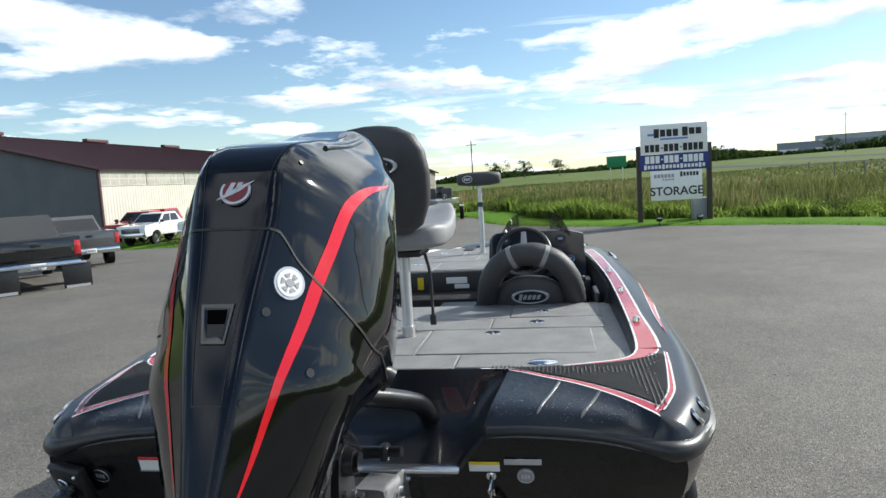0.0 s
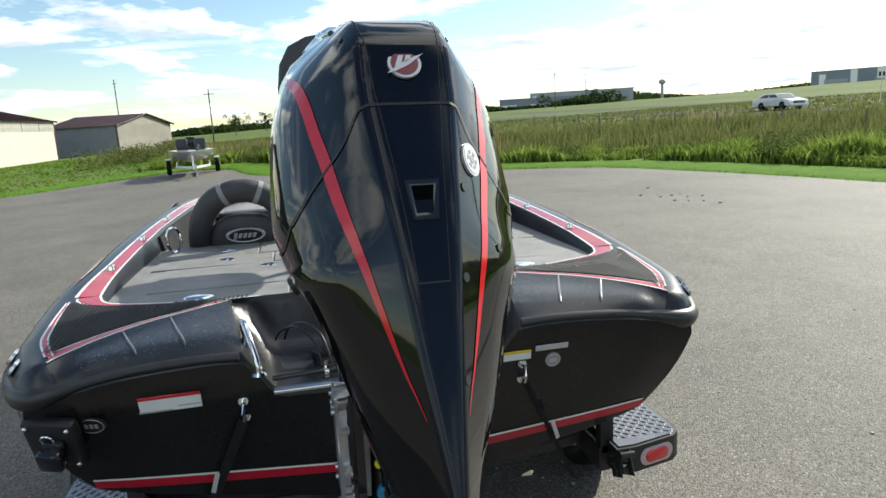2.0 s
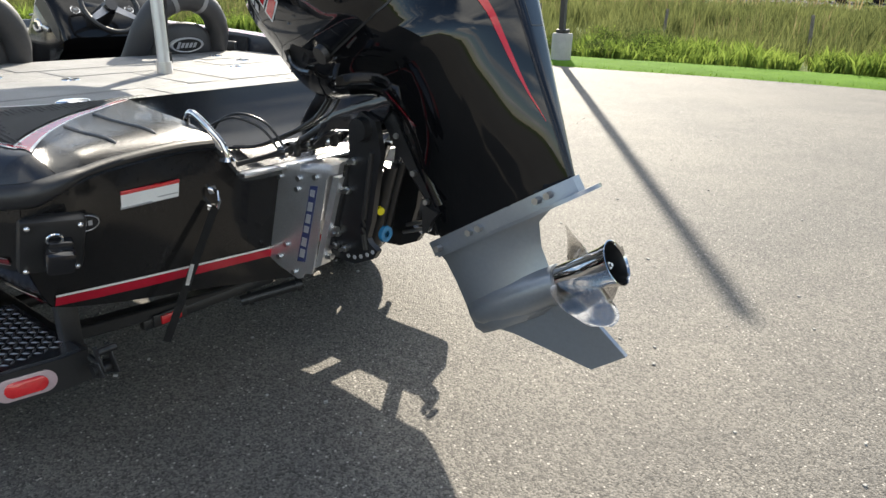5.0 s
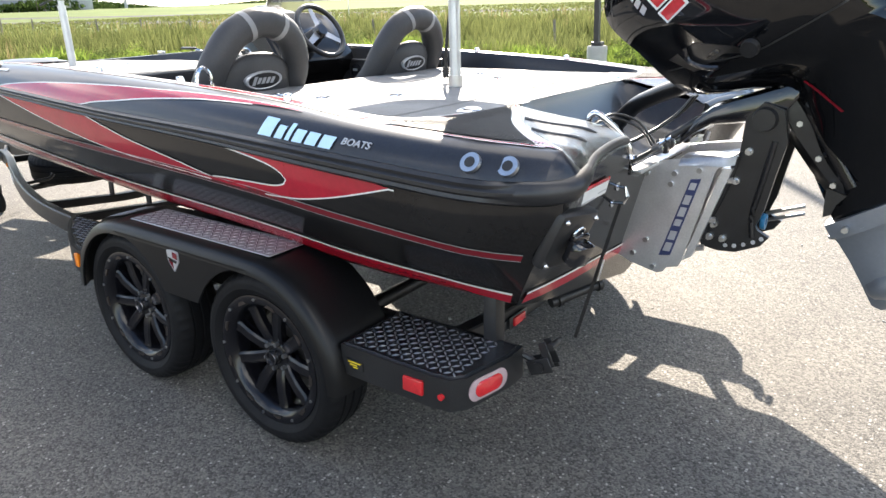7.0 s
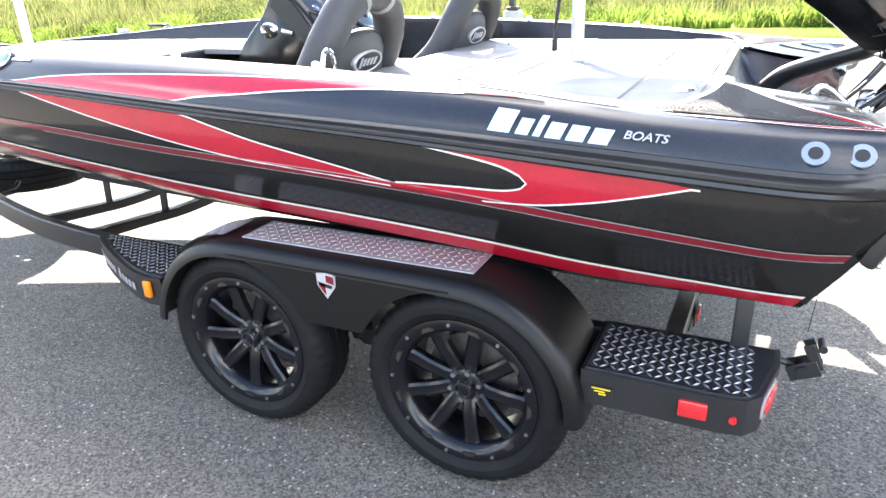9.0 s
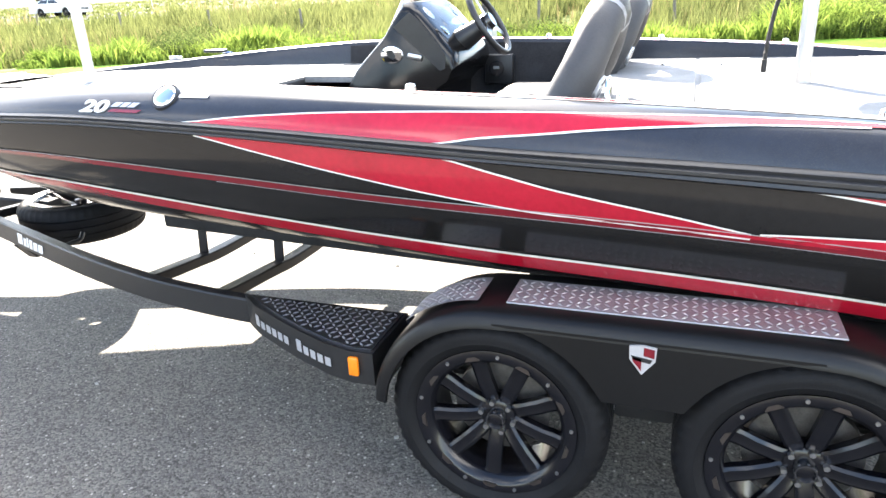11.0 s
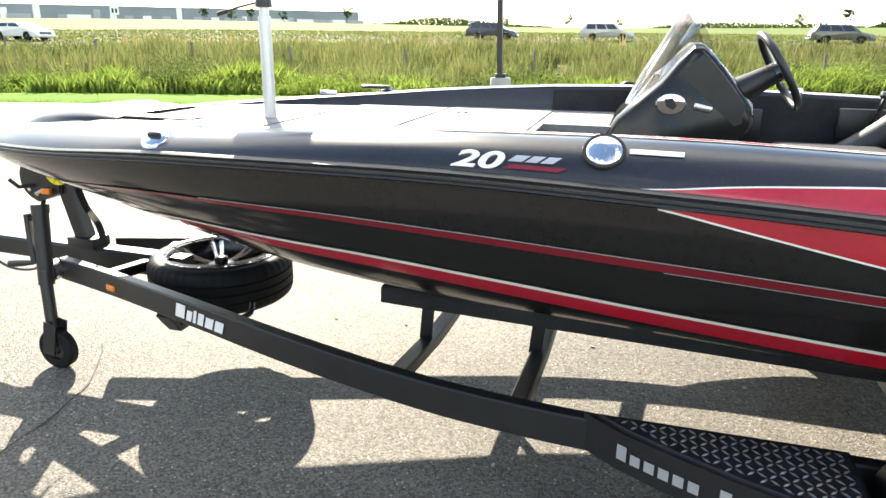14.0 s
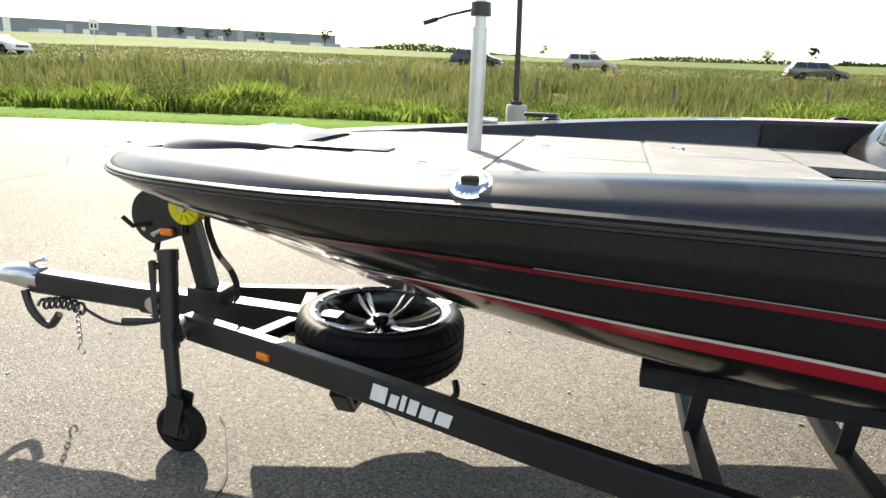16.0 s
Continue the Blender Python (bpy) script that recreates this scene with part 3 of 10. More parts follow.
cols = []
for y in (0.0, 0.15, 0.27, 0.32, 0.345, 0.365, 0.40, 0.455, 0.46, 0.53, 0.6, 0.7, 0.77, 0.83, 0.88, 0.92, 0.95):
    top, lo = float(np.interp(y, [0, 0.32, 0.345, 0.365, 0.40, 0.455, 0.46, 1], [0.975, 0.98, 0.985, 0.998, 1.04, 1.098, 1.10, 1.10])), low_z(y)
    cols.append([Vector((stern_x(y, z), y, z)) for z in (top + (lo - top) * k / 8 for k in range(9))])
cols.append([Vector((0.13 + shear(0.13, p.z), p.y - 0.002, p.z)) for p in (ends[0], ends[1], ends[2], ends[3], ends[4], ends[5], ends[6], ends[7], ends[8])])
grid(bm, cols)
mirror(bm)
bmesh.ops.remove_doubles(bm, verts=bm.verts, dist=0.0006)
hull = part("hull", bm, M["hull"], boat, "black sparkling gelcoat hull", smooth=50)

# rub rail: a ribbed rubber bead round the sheer, smooth where it wraps the stern corners
STERN_RAIL = [(0.25, 1.14, 1.083), (0.19, 1.112, 1.084), (0.14, 1.07, 1.086), (0.115, 1.02, 1.092), (0.122, 0.96, 1.104), (0.142, 0.90, 1.114), (0.165, 0.82, 1.120), (0.184, 0.70, 1.124), (0.198, 0.57, 1.124), (0.205, 0.465, 1.117)]
RIBBED = [(-0.03, -0.032), (0.004, -0.030), (0.012, -0.022), (0.009, -0.012), (0.018, -0.004), (0.018, 0.006), (0.009, 0.012), (0.012, 0.022), (0.002, 0.031), (-0.03, 0.032)]
SMOOTH = [(-0.03, -0.036), (-0.004, -0.034), (0.008, -0.027), (0.015, -0.016), (0.019, -0.004), (0.019, 0.008), (0.015, 0.019), (0.008, 0.027), (-0.002, 0.033), (-0.03, 0.034)]


def rail_part(sign):
    bm = bmesh.new()
    xs = [6.118] + STATIONS[::-1]
    line = [Vector((x, rail_y(x), rail_z(x) + rail_drop(x))) for x in xs if x > 0.3] + smooth_path(STERN_RAIL, 5)
    rows = []
    for i, p in enumerate(line):
        d = (line[min(i + 1, len(line) - 1)] - line[max(i - 1, 0)]).normalized()
        o = d.cross(Vector((0, 0, 1))).normalized()
        if i == 0:
            o = Vector((1, 0, 0))
        k = max(0.0, min(1.0, (0.30 - p.x) / 0.14))
        half = rail_half(p.x) if p.y > 1.03 else 0.0165 + (rail_half(p.x) - 0.0165) * max(0.0, (p.y - 0.90) / 0.13)
        prof = [(a + (c - a) * k, b + (e - b) * k) for (a, b), (c, e) in zip(RIBBED, SMOOTH)]
        rows.append([Vector((p.x + o.x * a, sign * (p.y + o.y * a), p.z + b * half / 0.032)) for a, b in prof])
    grid(bm, rows, close=True, cap=True)
    return part("rub_rail", bm, M["rubrail"], boat, "ribbed black rubber rub rail")


rail_part(1)
rail_part(-1)

# deck moulding: gunwales, bow cap and the corners beside the motor well
inner_y = curve([0.17, 0.21, 0.30, 0.36, 0.43, 0.50, 0.545, 0.575, 0.60, 0.625, 0.65, 0.68, 0.72, 0.80, 0.95, 1.2, 2, 3, 3.5, 4, 4.4, 4.8, 5.1, 5.3, 5.5, 5.8, 5.97, 6.11], [1.0, 0.972, 0.90, 0.84, 0.755, 0.64, 0.57, 0.515, 0.515, 0.69, 0.86, 0.93, 0.972, 1.0, 1.01, 1.012, 1.005, 0.955, 0.92, 0.86, 0.79, 0.68, 0.55, 0.36, 0.26, 0.13, 0.05, 0.0])
shoulder = curve([0.1, 0.8, 1.3, 3, 6.16], [0.103, 0.105, 0.132, 0.135, 0.135])
CAP_X = [0.17 + 0.015 * i for i in range(60)] + [1.08 + 0.12 * i for i in range(35)] + [5.22 + 0.05 * i for i in range(16)] + [6.0, 6.04, 6.07, 6.09, 6.105, 6.115]


def cap_row(x):
    y, z0, z1, yi = rail_y(x), rail_z(x) + rail_drop(x) + rail_half(x) * 0.6, crest_z(x), inner_y(x)
    w = max(0.0, min(1.0, (x - 0.62) / 0.1))
    sw = min(1.0, y / 0.25) * shoulder(x) / 0.135
    h = z1 - z0
    pts = [(y - 0.004, z0 - 0.012), (y - 0.010 * sw, z0 + 0.15 * h), (y - 0.028 * sw, z0 + 0.48 * h), (y - 0.058 * sw, z0 + 0.80 * h), (y - 0.095 * sw, z0 + 0.97 * h), (y - 0.13 * sw, z1)]
    ya = y - 0.135 * sw
    zi = z1 + (0.0 if x > 5.2 else -0.006 * min(1, max(0, x - 0.6) / 0.3))
    yi = max(min(yi, ya - 0.002), 0.0)
    for t in (0.2, 0.5, 0.8):
        pts.append((ya + (yi - ya) * t, z1 + (zi - z1) * t))
    pts += [(yi, zi), (max(yi - 0.008 * w, 0), zi - 0.012), (max(yi - 0.022 * w, 0), (DECK - 0.02) if 0.62 < x < 5.1 else zi - 0.014)]
    return [Vector((x, max(a, 0), b)) for a, b in pts]


TIP = Vector((0.17, 1.0, crest_z(0.17)))
bm = bmesh.new()
cap_rows = [cap_row(x) for x in CAP_X]
grid(bm, cap_rows)
# the bull-nosed corner between the last section, the rail and the crease below the pad's tip
first = cap_rows[0][:7]
sweep_rows = []
round_rail = smooth_path([(0.17, 1.099, 1.10), (0.138, 1.066, 1.105), (0.118, 1.02, 1.112), (0.124, 0.965, 1.118)], 4)
for j, q in enumerate(round_rail):
    u = j / (len(round_rail) - 1)
    row = []
    for i, p in enumerate(first):
        t = i / (len(first) - 1)
        bend = 1 - (1 - t) ** 2
        s = q + (TIP - q) * t + Vector((-0.022, 0.022, 0.028)) * math.sin(math.pi * t) * 0.62 * (1 - u)
        row.append(p * (1 - u) + s * u if u < 0.3 else s)
    sweep_rows.append(row)
sweep_rows[0] = list(first)
grid(bm, sweep_rows)
mirror(bm)
bmesh.ops.remove_doubles(bm, verts=bm.verts, dist=0.0004)
cap = part("gunwale_moulding", bm, M["cap"], boat, "glossy blue-black metal-flake deck moulding", smooth=45)

# the sloping platforms either side of the well, from the traction pads to the stern lip
lip = smooth_path([(0.124, 0.962, 1.119), (0.142, 0.90, 1.129), (0.165, 0.82, 1.135), (0.184, 0.70, 1.139), (0.198, 0.57, 1.139), (0.204, 0.49, 1.134), (0.207, 0.455, 1.128)], 4)
front = [Vector((x, inner_y(x), crest_z(x) - 0.003 - 0.006 * min(1, (x - 0.17) / 0.06))) for x in [0.17 + 0.0135 * i for i in range(31)]]


def resample(line, n):
    d = [0.0]
    for a, b in zip(line, line[1:]):
        d.append(d[-1] + (b - a).length)
    return [Vector([float(np.interp(d[-1] * i / (n - 1), d, [p[k] for p in line])) for k in range(3)]) for i in range(n)]


PA, PB = resample(front, 41), resample(lip, 41)


def platform_at(u, t):
    i = min(int(u * 40), 39)
    f = u * 40 - i
    a, b = PA[i].lerp(PA[i + 1], f), PB[i].lerp(PB[i + 1], f)
    tt = min(t, 1.0)
    p = a.lerp(b, tt)
    edge = min(1.0, u * 6)
    p.z += (0.017 * math.sin(math.pi * tt ** 2.2) + 0.012 * (1 - tt)) * edge
    if t > 1:
        p += Vector((-0.014, 0, -0.032))
    return p


for sgn in (1, -1):
    bm = bmesh.new()
    grid(bm, [[Vector((p.x, sgn * p.y, p.z)) for p in (platform_at(i / 40, t) for i in range(41))] for t in (0.0, 0.03, 0.12, 0.25, 0.4, 0.55, 0.7, 0.8, 0.88, 0.94, 0.98, 1.0, 1.03)])
    plat = part("stern_platform", bm, M["platform"], boat, "black moulded stern platform beaded with water", smooth=60)
    # two moulded ribs, their base colour lightened for the sun's sheen
    for u0, u1 in ((0.40, 0.42), (0.655, 0.69)):
        bm = bmesh.new()
        line = [platform_at(u0 + (u1 - u0) * t, 0.05 + 0.79 * t) for t in np.linspace(0, 1, 12)]
        tube(bm, [Vector((p.x, sgn * p.y, p.z + 0.001)) for p in line], [0.005] * 11 + [0.002], 8)
        part("moulded_rib", bm, M["gel_rib"], plat, "raised moulded rib")
    bm = bmesh.new()
    r_ = random.Random(5)
    for i in range(320):
        p = platform_at(r_.uniform(0.12, 0.97), r_.uniform(0.08, 0.9))
        s = r_.uniform(0.0007, 0.0019)
        ball(bm, (p.x, sgn * p.y, p.z), s, (1, 1, 0.5), 6, 4)
    tagged(part("water_beads", bm, M["droplet"], plat, "scattered water droplets"), kind="stuff")

# motor well
bm = bmesh.new()
well = []
half_well = [(0.46, 0.0), (0.455, -0.01), (0.40, -0.075), (0.368, -0.122), (0.348, -0.138), (0.32, -0.143), (0.15, -0.147)]
for y, dz in [(-y_, z_) for y_, z_ in half_well] + [(0.0, -0.148)] + half_well[::-1]:
    wide = lambda x: y * (1 + 0.12 * (x - 0.15) / 0.45)  # noqa: E731
    well.append([Vector((0.60, wide(0.60), 1.213)), Vector((0.59, wide(0.59) * 0.995, 1.20 + dz * 0.15)), Vector((0.53, wide(0.53), 1.19 + dz * 0.8)), Vector((0.46, wide(0.46), 1.175 + dz)), Vector((0.34, wide(0.34), 1.15 + dz)), Vector((0.207, wide(0.207), 1.13 + dz * 0.97)), Vector((0.204, wide(0.207), 1.11 + dz))])
grid(bm, well)
part("motor_well", bm, M["platform"], boat, "moulded black splash well", smooth=50)


# gunwale red bands, pinstripes and topside graphics: thin bands a hair proud of the shell
def on_cap(x, k):
    """A point of the port deck moulding; k counts along its section."""
    r = cap_row(x)
    i = min(int(k), len(r) - 2)
    p = r[i] + (r[i + 1] - r[i]) * (k - i)
    n = Vector((0, r[i + 1].z - r[i].z, r[i].y - r[i + 1].y))
    if n.length < 1e-6:
        n = Vector((0, 0, 1))
    return p + n.normalized() * 0.0028


def band(name, material, f_top, f_low, x0, x1, n, where, label="", parent=None):
    """A painted band between two lines of the shell, on both sides of the boat."""
    for sgn in (1, -1):
        bm = bmesh.new()
        rows = []
        for i in range(n + 1):
            x = x0 + (x1 - x0) * i / n
            a, b = f_top(x), f_low(x)
            rows.append([Vector((p.x, sgn * p.y, p.z)) for p in (where(x, a + (b - a) * t) for t in (0, 0.25, 0.5, 0.75, 1))])
        grid(bm, rows)
        part(name, bm, material, parent or hull, label, smooth=60)


def on_side(x, s):
    return side(x, s, 0.0035)


K = lambda v: (lambda x: v)  # noqa: E731
# deep red chine band with its white edge
chine_top = curve([0.13, 1, 2, 2.5, 2.9, 3.4, 3.9, 4.3, 4.6, 4.8, 5.3, 5.9], [0.89, 0.785, 0.807, 0.811, 0.79, 0.72, 0.667, 0.666, 0.69, 0.79, 0.91, 0.93])
chine_wide = curve([0.13, 1, 1.7, 2.6, 3.4, 4.1, 5, 5.9], [0.10, 0.15, 0.145, 0.125, 0.11, 0.095, 0.06, 0.03])
chine_low = lambda x: min(1.0, chine_top(x) + chine_wide(x))  # noqa: E731
band("chine_band", M["red"], chine_top, chine_low, 0.16, 5.85, 60, on_side, "red painted chine band")
band("pinstripe", M["pinstripe"], lambda x: chine_top(x) - 0.026, chine_top, 0.16, 5.95, 60, on_side)
# paired dark red line along the middle of the topside
mid = curve([0.13, 1, 2, 2.6, 3, 3.5, 4, 4.5, 5, 5.3], [0.44, 0.345, 0.378, 0.398, 0.389, 0.363, 0.333, 0.333, 0.393, 0.464])
mid_wide = curve([0.1, 3.0, 4.0, 4.95], [0.052, 0.050, 0.036, 0.022])
band("mid_band", M["dark_red"], mid, lambda x: mid(x) + mid_wide(x), 0.17, 4.95, 50, on_side, "thin dark red line")
band("pinstripe", M["grey_print"], lambda x: mid(x) - 0.010, lambda x: mid(x) - 0.003, 0.17, 4.3, 50, on_side)
band("pinstripe", M["grey_print"], lambda x: mid(x) + 0.054, lambda x: mid(x) + 0.059, 0.17, 3.0, 50, on_side)
# the long red slash from the rail down and aft
slash_top = curve([0.6, 1.35, 1.6, 1.9, 2.04, 2.24, 2.4, 3.1], [0.40, 0.365, 0.295, 0.20, 0.135, 0.05, 0.03, 0.03])
slash_low = curve([0.6, 1.35, 1.6, 1.9, 2.14, 2.54, 2.84, 3.02, 3.1], [0.40, 0.375, 0.378, 0.375, 0.34, 0.235, 0.13, 0.06, 0.035])
band("slash", M["red"], slash_top, slash_low, 1.40, 3.08, 44, on_side, "long red slash on the topside")
band("pinstripe", M["pinstripe"], slash_low, lambda x: slash_low(x) + 0.011, 1.42, 3.03, 44, on_side)
band("pinstripe", M["pinstripe"], lambda x: slash_top(x) - 0.012, slash_top, 1.42, 2.2, 30, on_side)
# the red flame aft of the dark tongue
fl_up = curve([0.60, 0.72, 0.95, 1.05, 1.2, 1.45], [0.03, 0.012, 0.012, 0.012, 0.012, 0.012])
fl_low = curve([0.60, 0.7, 0.85, 1.0, 1.2, 1.5], [0.035, 0.12, 0.235, 0.32, 0.372, 0.385])
tongue = curve([1.0, 1.02, 1.08, 1.2, 1.36, 1.5], [0.175, 0.225, 0.265, 0.295, 0.335, 0.385])
tongue_up = curve([1.0, 1.02, 1.08, 1.2, 1.36, 1.6], [0.17, 0.12, 0.075, 0.045, 0.02, 0.012])
band("flame", M["red"], fl_up, fl_low, 0.60, 1.0, 20, on_side, "red flame on the topside")
band("flame", M["red"], tongue, lambda x: fl_low(x) - 0.004, 1.0, 1.42, 24, on_side)
band("flame", M["red"], K(0.012), tongue_up, 1.0, 1.3, 16, on_side)
band("pinstripe", M["pinstripe"], fl_low, lambda x: fl_low(x) + 0.012, 0.58, 1.2, 30, on_side)
band("pinstripe", M["pinstripe"], lambda x: tongue(x) - 0.013, tongue, 1.0, 1.40, 24, on_side)
band("pinstripe", M["pinstripe"], tongue_up, lambda x: tongue_up(x) + 0.013, 1.0, 1.45, 24, on_side)
# deck moulding: the red sweep that tapers to points, edged in white
cap_lo = curve([1.0, 1.4, 1.75, 1.94, 2.11, 2.23, 2.4, 3.1], [4.05, 3.25, 2.4, 1.8, 1.25, 0.65, 0.45, 0.45])
cap_hi = curve([0.9, 1.4, 1.94, 2.29, 2.55, 2.83, 3.03, 3.1], [4.3, 3.85, 3.05, 2.62, 2.2, 1.5, 0.75, 0.5])
band("sweep", M["red"], cap_hi, cap_lo, 0.98, 3.05, 50, on_cap, "red sweep along the gunwale", cap)
band("pinstripe", M["pinstripe"], lambda x: cap_hi(x) + 0.1, cap_hi, 1.05, 3.08, 50, on_cap, "", cap)
band("pinstripe", M["pinstripe"], cap_lo, lambda x: cap_lo(x) - 0.12, 1.2, 2.35, 40, on_cap, "", cap)
# inner red coaming band along the deck edge, and the line by the traction pad
band("coaming_band", M["red"], K(6.3), K(8.5), 0.80, 3.6, 50, on_cap, "red band along the deck edge", cap)
band("pinstripe", M["pinstripe"], K(8.52), K(8.95), 0.80, 3.8, 54, on_cap, "", cap)
band("pinstripe", M["pinstripe"], K(5.9), K(6.28), 0.80, 3.6, 44, on_cap, "", cap)


def top_strip(name, m, line_a, line_b, label=""):
    """A painted strip on the flat of the stern deck between two lines in plan, both sides of the boat."""
    for sgn in (1, -1):
        a, b = resample([Vector((x, y, 0)) for x, y in line_a], 40), resample([Vector((x, y, 0)) for x, y in line_b], 40)
        bm = bmesh.new()
        rows = []
        for p, q in zip(a, b):
            rows.append([Vector((s.x, sgn * s.y, crest_z(s.x) + 0.0028 - 0.006 * min(1, max(0, s.x - 0.6) / 0.3))) for s in (p.lerp(q, t) for t in (0, 0.5, 1))])
        grid(bm, rows)
        part(name, bm, M[m], cap, label, smooth=60)


AFT = [(x, inner_y(x)) for x in [0.172 + 0.0134 * i for i in range(31)]]


def off_aft(w0, w1):
    """The aft edge set forward by a width that changes from the tip to the well."""
    n = len(AFT)
    out = []
    for i, (x, y) in enumerate(AFT):
        w = w0 + (w1 - w0) * (i / (n - 1)) ** 0.8
        x2, y2 = AFT[min(i + 1, n - 1)]
        x1, y1 = AFT[max(i - 1, 0)]
        l = math.hypot(x2 - x1, y2 - y1)
        out.append((x - (y2 - y1) / l * w, min(y + (x2 - x1) / l * w, rail_y(x) - shoulder(x) - 0.002)))
    return out


top_strip("pinstripe", "pinstripe", off_aft(0.0, 0.0), off_aft(0.008, 0.006))
top_strip("pad_band", "red", off_aft(0.008, 0.006), off_aft(0.050, 0.016), "red band along the pad's after edge")
top_strip("pinstripe", "pinstripe", off_aft(0.050, 0.016), off_aft(0.057, 0.020))
OUT_X = [0.215 + 0.0143 * i for i in range(43)]


def off_out(w0, w1):
    return [(x, rail_y(x) - shoulder(x) - 0.003 - (w0 + (w1 - w0) * i / (len(OUT_X) - 1))) for i, x in enumerate(OUT_X)]


top_strip("pinstripe", "pinstripe", off_out(0.0, 0.0), off_out(0.007, 0.006))
top_strip("pad_band", "red", off_out(0.007, 0.006), off_out(0.024, 0.008))
top_strip("pinstripe", "pinstripe", off_out(0.024, 0.008), off_out(0.030, 0.012))
# the hook where the deck-edge band turns in along the pad
HOOK_O = [(0.80, on_cap(0.80, 6.3).y), (0.77, 1.078), (0.74, 1.062), (0.71, 1.035), (0.685, 1.0), (0.665, 0.955), (0.648, 0.90), (0.63, 0.82), (0.612, 0.72)]
HOOK_I = [(0.80, on_cap(0.80, 8.5).y), (0.775, 1.003), (0.745, 0.994), (0.72, 0.982), (0.70, 0.965), (0.683, 0.945), (0.662, 0.895), (0.638, 0.815), (0.614, 0.72)]
top_strip("coaming_band", "red", HOOK_O, HOOK_I)
top_strip("pinstripe", "pinstripe", [(x - 0.006, y + 0.006) for x, y in HOOK_O] + [(0.59, 0.56), (0.588, 0.41)], [(x, y) for x, y in HOOK_O] + [(0.597, 0.56), (0.596, 0.41)])
top_strip("pinstripe", "pinstripe", HOOK_I, [(x + 0.005, y - 0.007) for x, y in HOOK_I])

# traction pads on the stern corners
for sgn in (1, -1):
    bm = bmesh.new()
    pa = resample([Vector((x, y, 0)) for x, y in off_aft(0.060, 0.022)[2:]], 34)
    oo = off_out(0.034, 0.016)
    pf = [Vector((x, y, 0)) for x, y in oo[3:36]] + [Vector((x - 0.012, y + 0.012 if x > 0.70 else y, 0)) for x, y in HOOK_O[2:]] + [Vector((0.592, 0.60, 0)), Vector((0.585, 0.44, 0))]
    pf = resample(pf, 34)
    rows = []
    for p, q in zip(pa, pf):
        rows.append([Vector((s.x, sgn * s.y, crest_z(s.x) + 0.0065)) for s in (p.lerp(q, t) for t in np.linspace(0, 1, 9))])
    grid(bm, rows)
    bmesh.ops.solidify(bm, geom=bm.faces[:], thickness=0.004)
    pad = part("traction_pad", bm, M["mat_pad"], cap, "dark textured traction pad")
    # small raised lozenges of the pad
    bm = bmesh.new()
    for i in range(0, 60):
        for j in range(0, 44):
            x, y = 0.22 + 0.0105 * i + (0.005 if j % 2 else 0), 0.44 + 0.0155 * j
            k = min(range(34), key=lambda n: (pa[n].lerp(pf[n], 0.5).xy - Vector((x, y))).length)
            a, c = pa[k], pf[k]
            ab = (c - a).xy
            t = (Vector((x, y)) - a.xy).dot(ab) / max(ab.length_squared, 1e-6)
            perp = (a.xy + ab * t - Vector((x, y))).length
            if 0.06 < t < 0.95 and perp < 0.02:
                z = crest_z(x) + 0.007
                vs = [bm.verts.new((x + dx, sgn * (y + dy), z)) for dx, dy in ((0.0042, 0), (0, 0.0055), (-0.0042, 0), (0, -0.0055))]
                tp = bm.verts.new((x, sgn * y, z + 0.0025))
                for n in range(4):
                    bm.faces.new((vs[n], vs[(n + 1) % 4], tp))
    part("grip_pattern", bm, M["mat_pad"], pad, "raised grip pattern", smooth=5)

# lettering on the gunwale, as plain slanted bars
def bars(pieces, x0, x1, k0, k1, material, parent, lean=0.02):
    """Plain slanted bars: (start, end, foot, head) as shares of the length and the height."""
    for s0, s1, f0, f1 in pieces:
        a, b = x0 + (x1 - x0) * s0, x0 + (x1 - x0) * s1
        bm = bmesh.new()
        rows = []
        for t in [f0 + (f1 - f0) * q / 3 for q in range(4)]:
            k = k0 + (k1 - k0) * (1 - t)
            rows.append([on_cap(x + lean * (0.5 - t), k) + Vector((0, 0.002, 0.001)) for x in (a, (a + b) / 2, b)])
        grid(bm, rows)
        part("letter_bar", bm, material, parent)


bars(((0.0, 0.15, 0.0, 0.72), (0.19, 0.33, 0.0, 0.72), (0.37, 0.50, 0.0, 0.72), (0.54, 0.60, 0.0, 0.95), (0.64, 0.75, 0.0, 0.72), (0.80, 0.99, 0.0, 1.0)), 0.79, 1.10, 2.75, 1.15, M["pale_blue"], cap)


def on_gunwale(body, x, k, size, m, wide=1.0):
    """Slanted lettering lying on the port gunwale."""
    p, up = on_cap(x, k), (on_cap(x, k + 0.3) - on_cap(x, k - 0.3)).normalized()
    ax = (on_cap(x - 0.05, k) - on_cap(x + 0.05, k)).normalized()
    n = ax.cross(up).normalized()
    up = n.cross(ax)
    q = Matrix((ax * wide, up, n)).transposed().to_4x4()
    text_mesh(body, size, M[m], Matrix.Translation(p + n * 0.001 - ORIGIN[cap.name]) @ q, cap, 0.002, 0.25, 0.025 if size > 0.05 else 0.006)


on_gunwale("20", 3.447, 1.72, 0.060, "white", 1.95)
on_gunwale("BOATS", 0.715, 2.05, 0.030, "silver", 1.1)
bars(((0.0, 0.27, 0.0, 1.0), (0.34, 0.6, 0.0, 1.0), (0.67, 0.98, 0.0, 1.0)), 3.255, 3.362, 2.25, 1.8, M["silver"], cap)
bars(((0.0, 1.0, 0.0, 1.0),), 3.24, 3.368, 1.58, 1.25, M["dark_red"], cap)

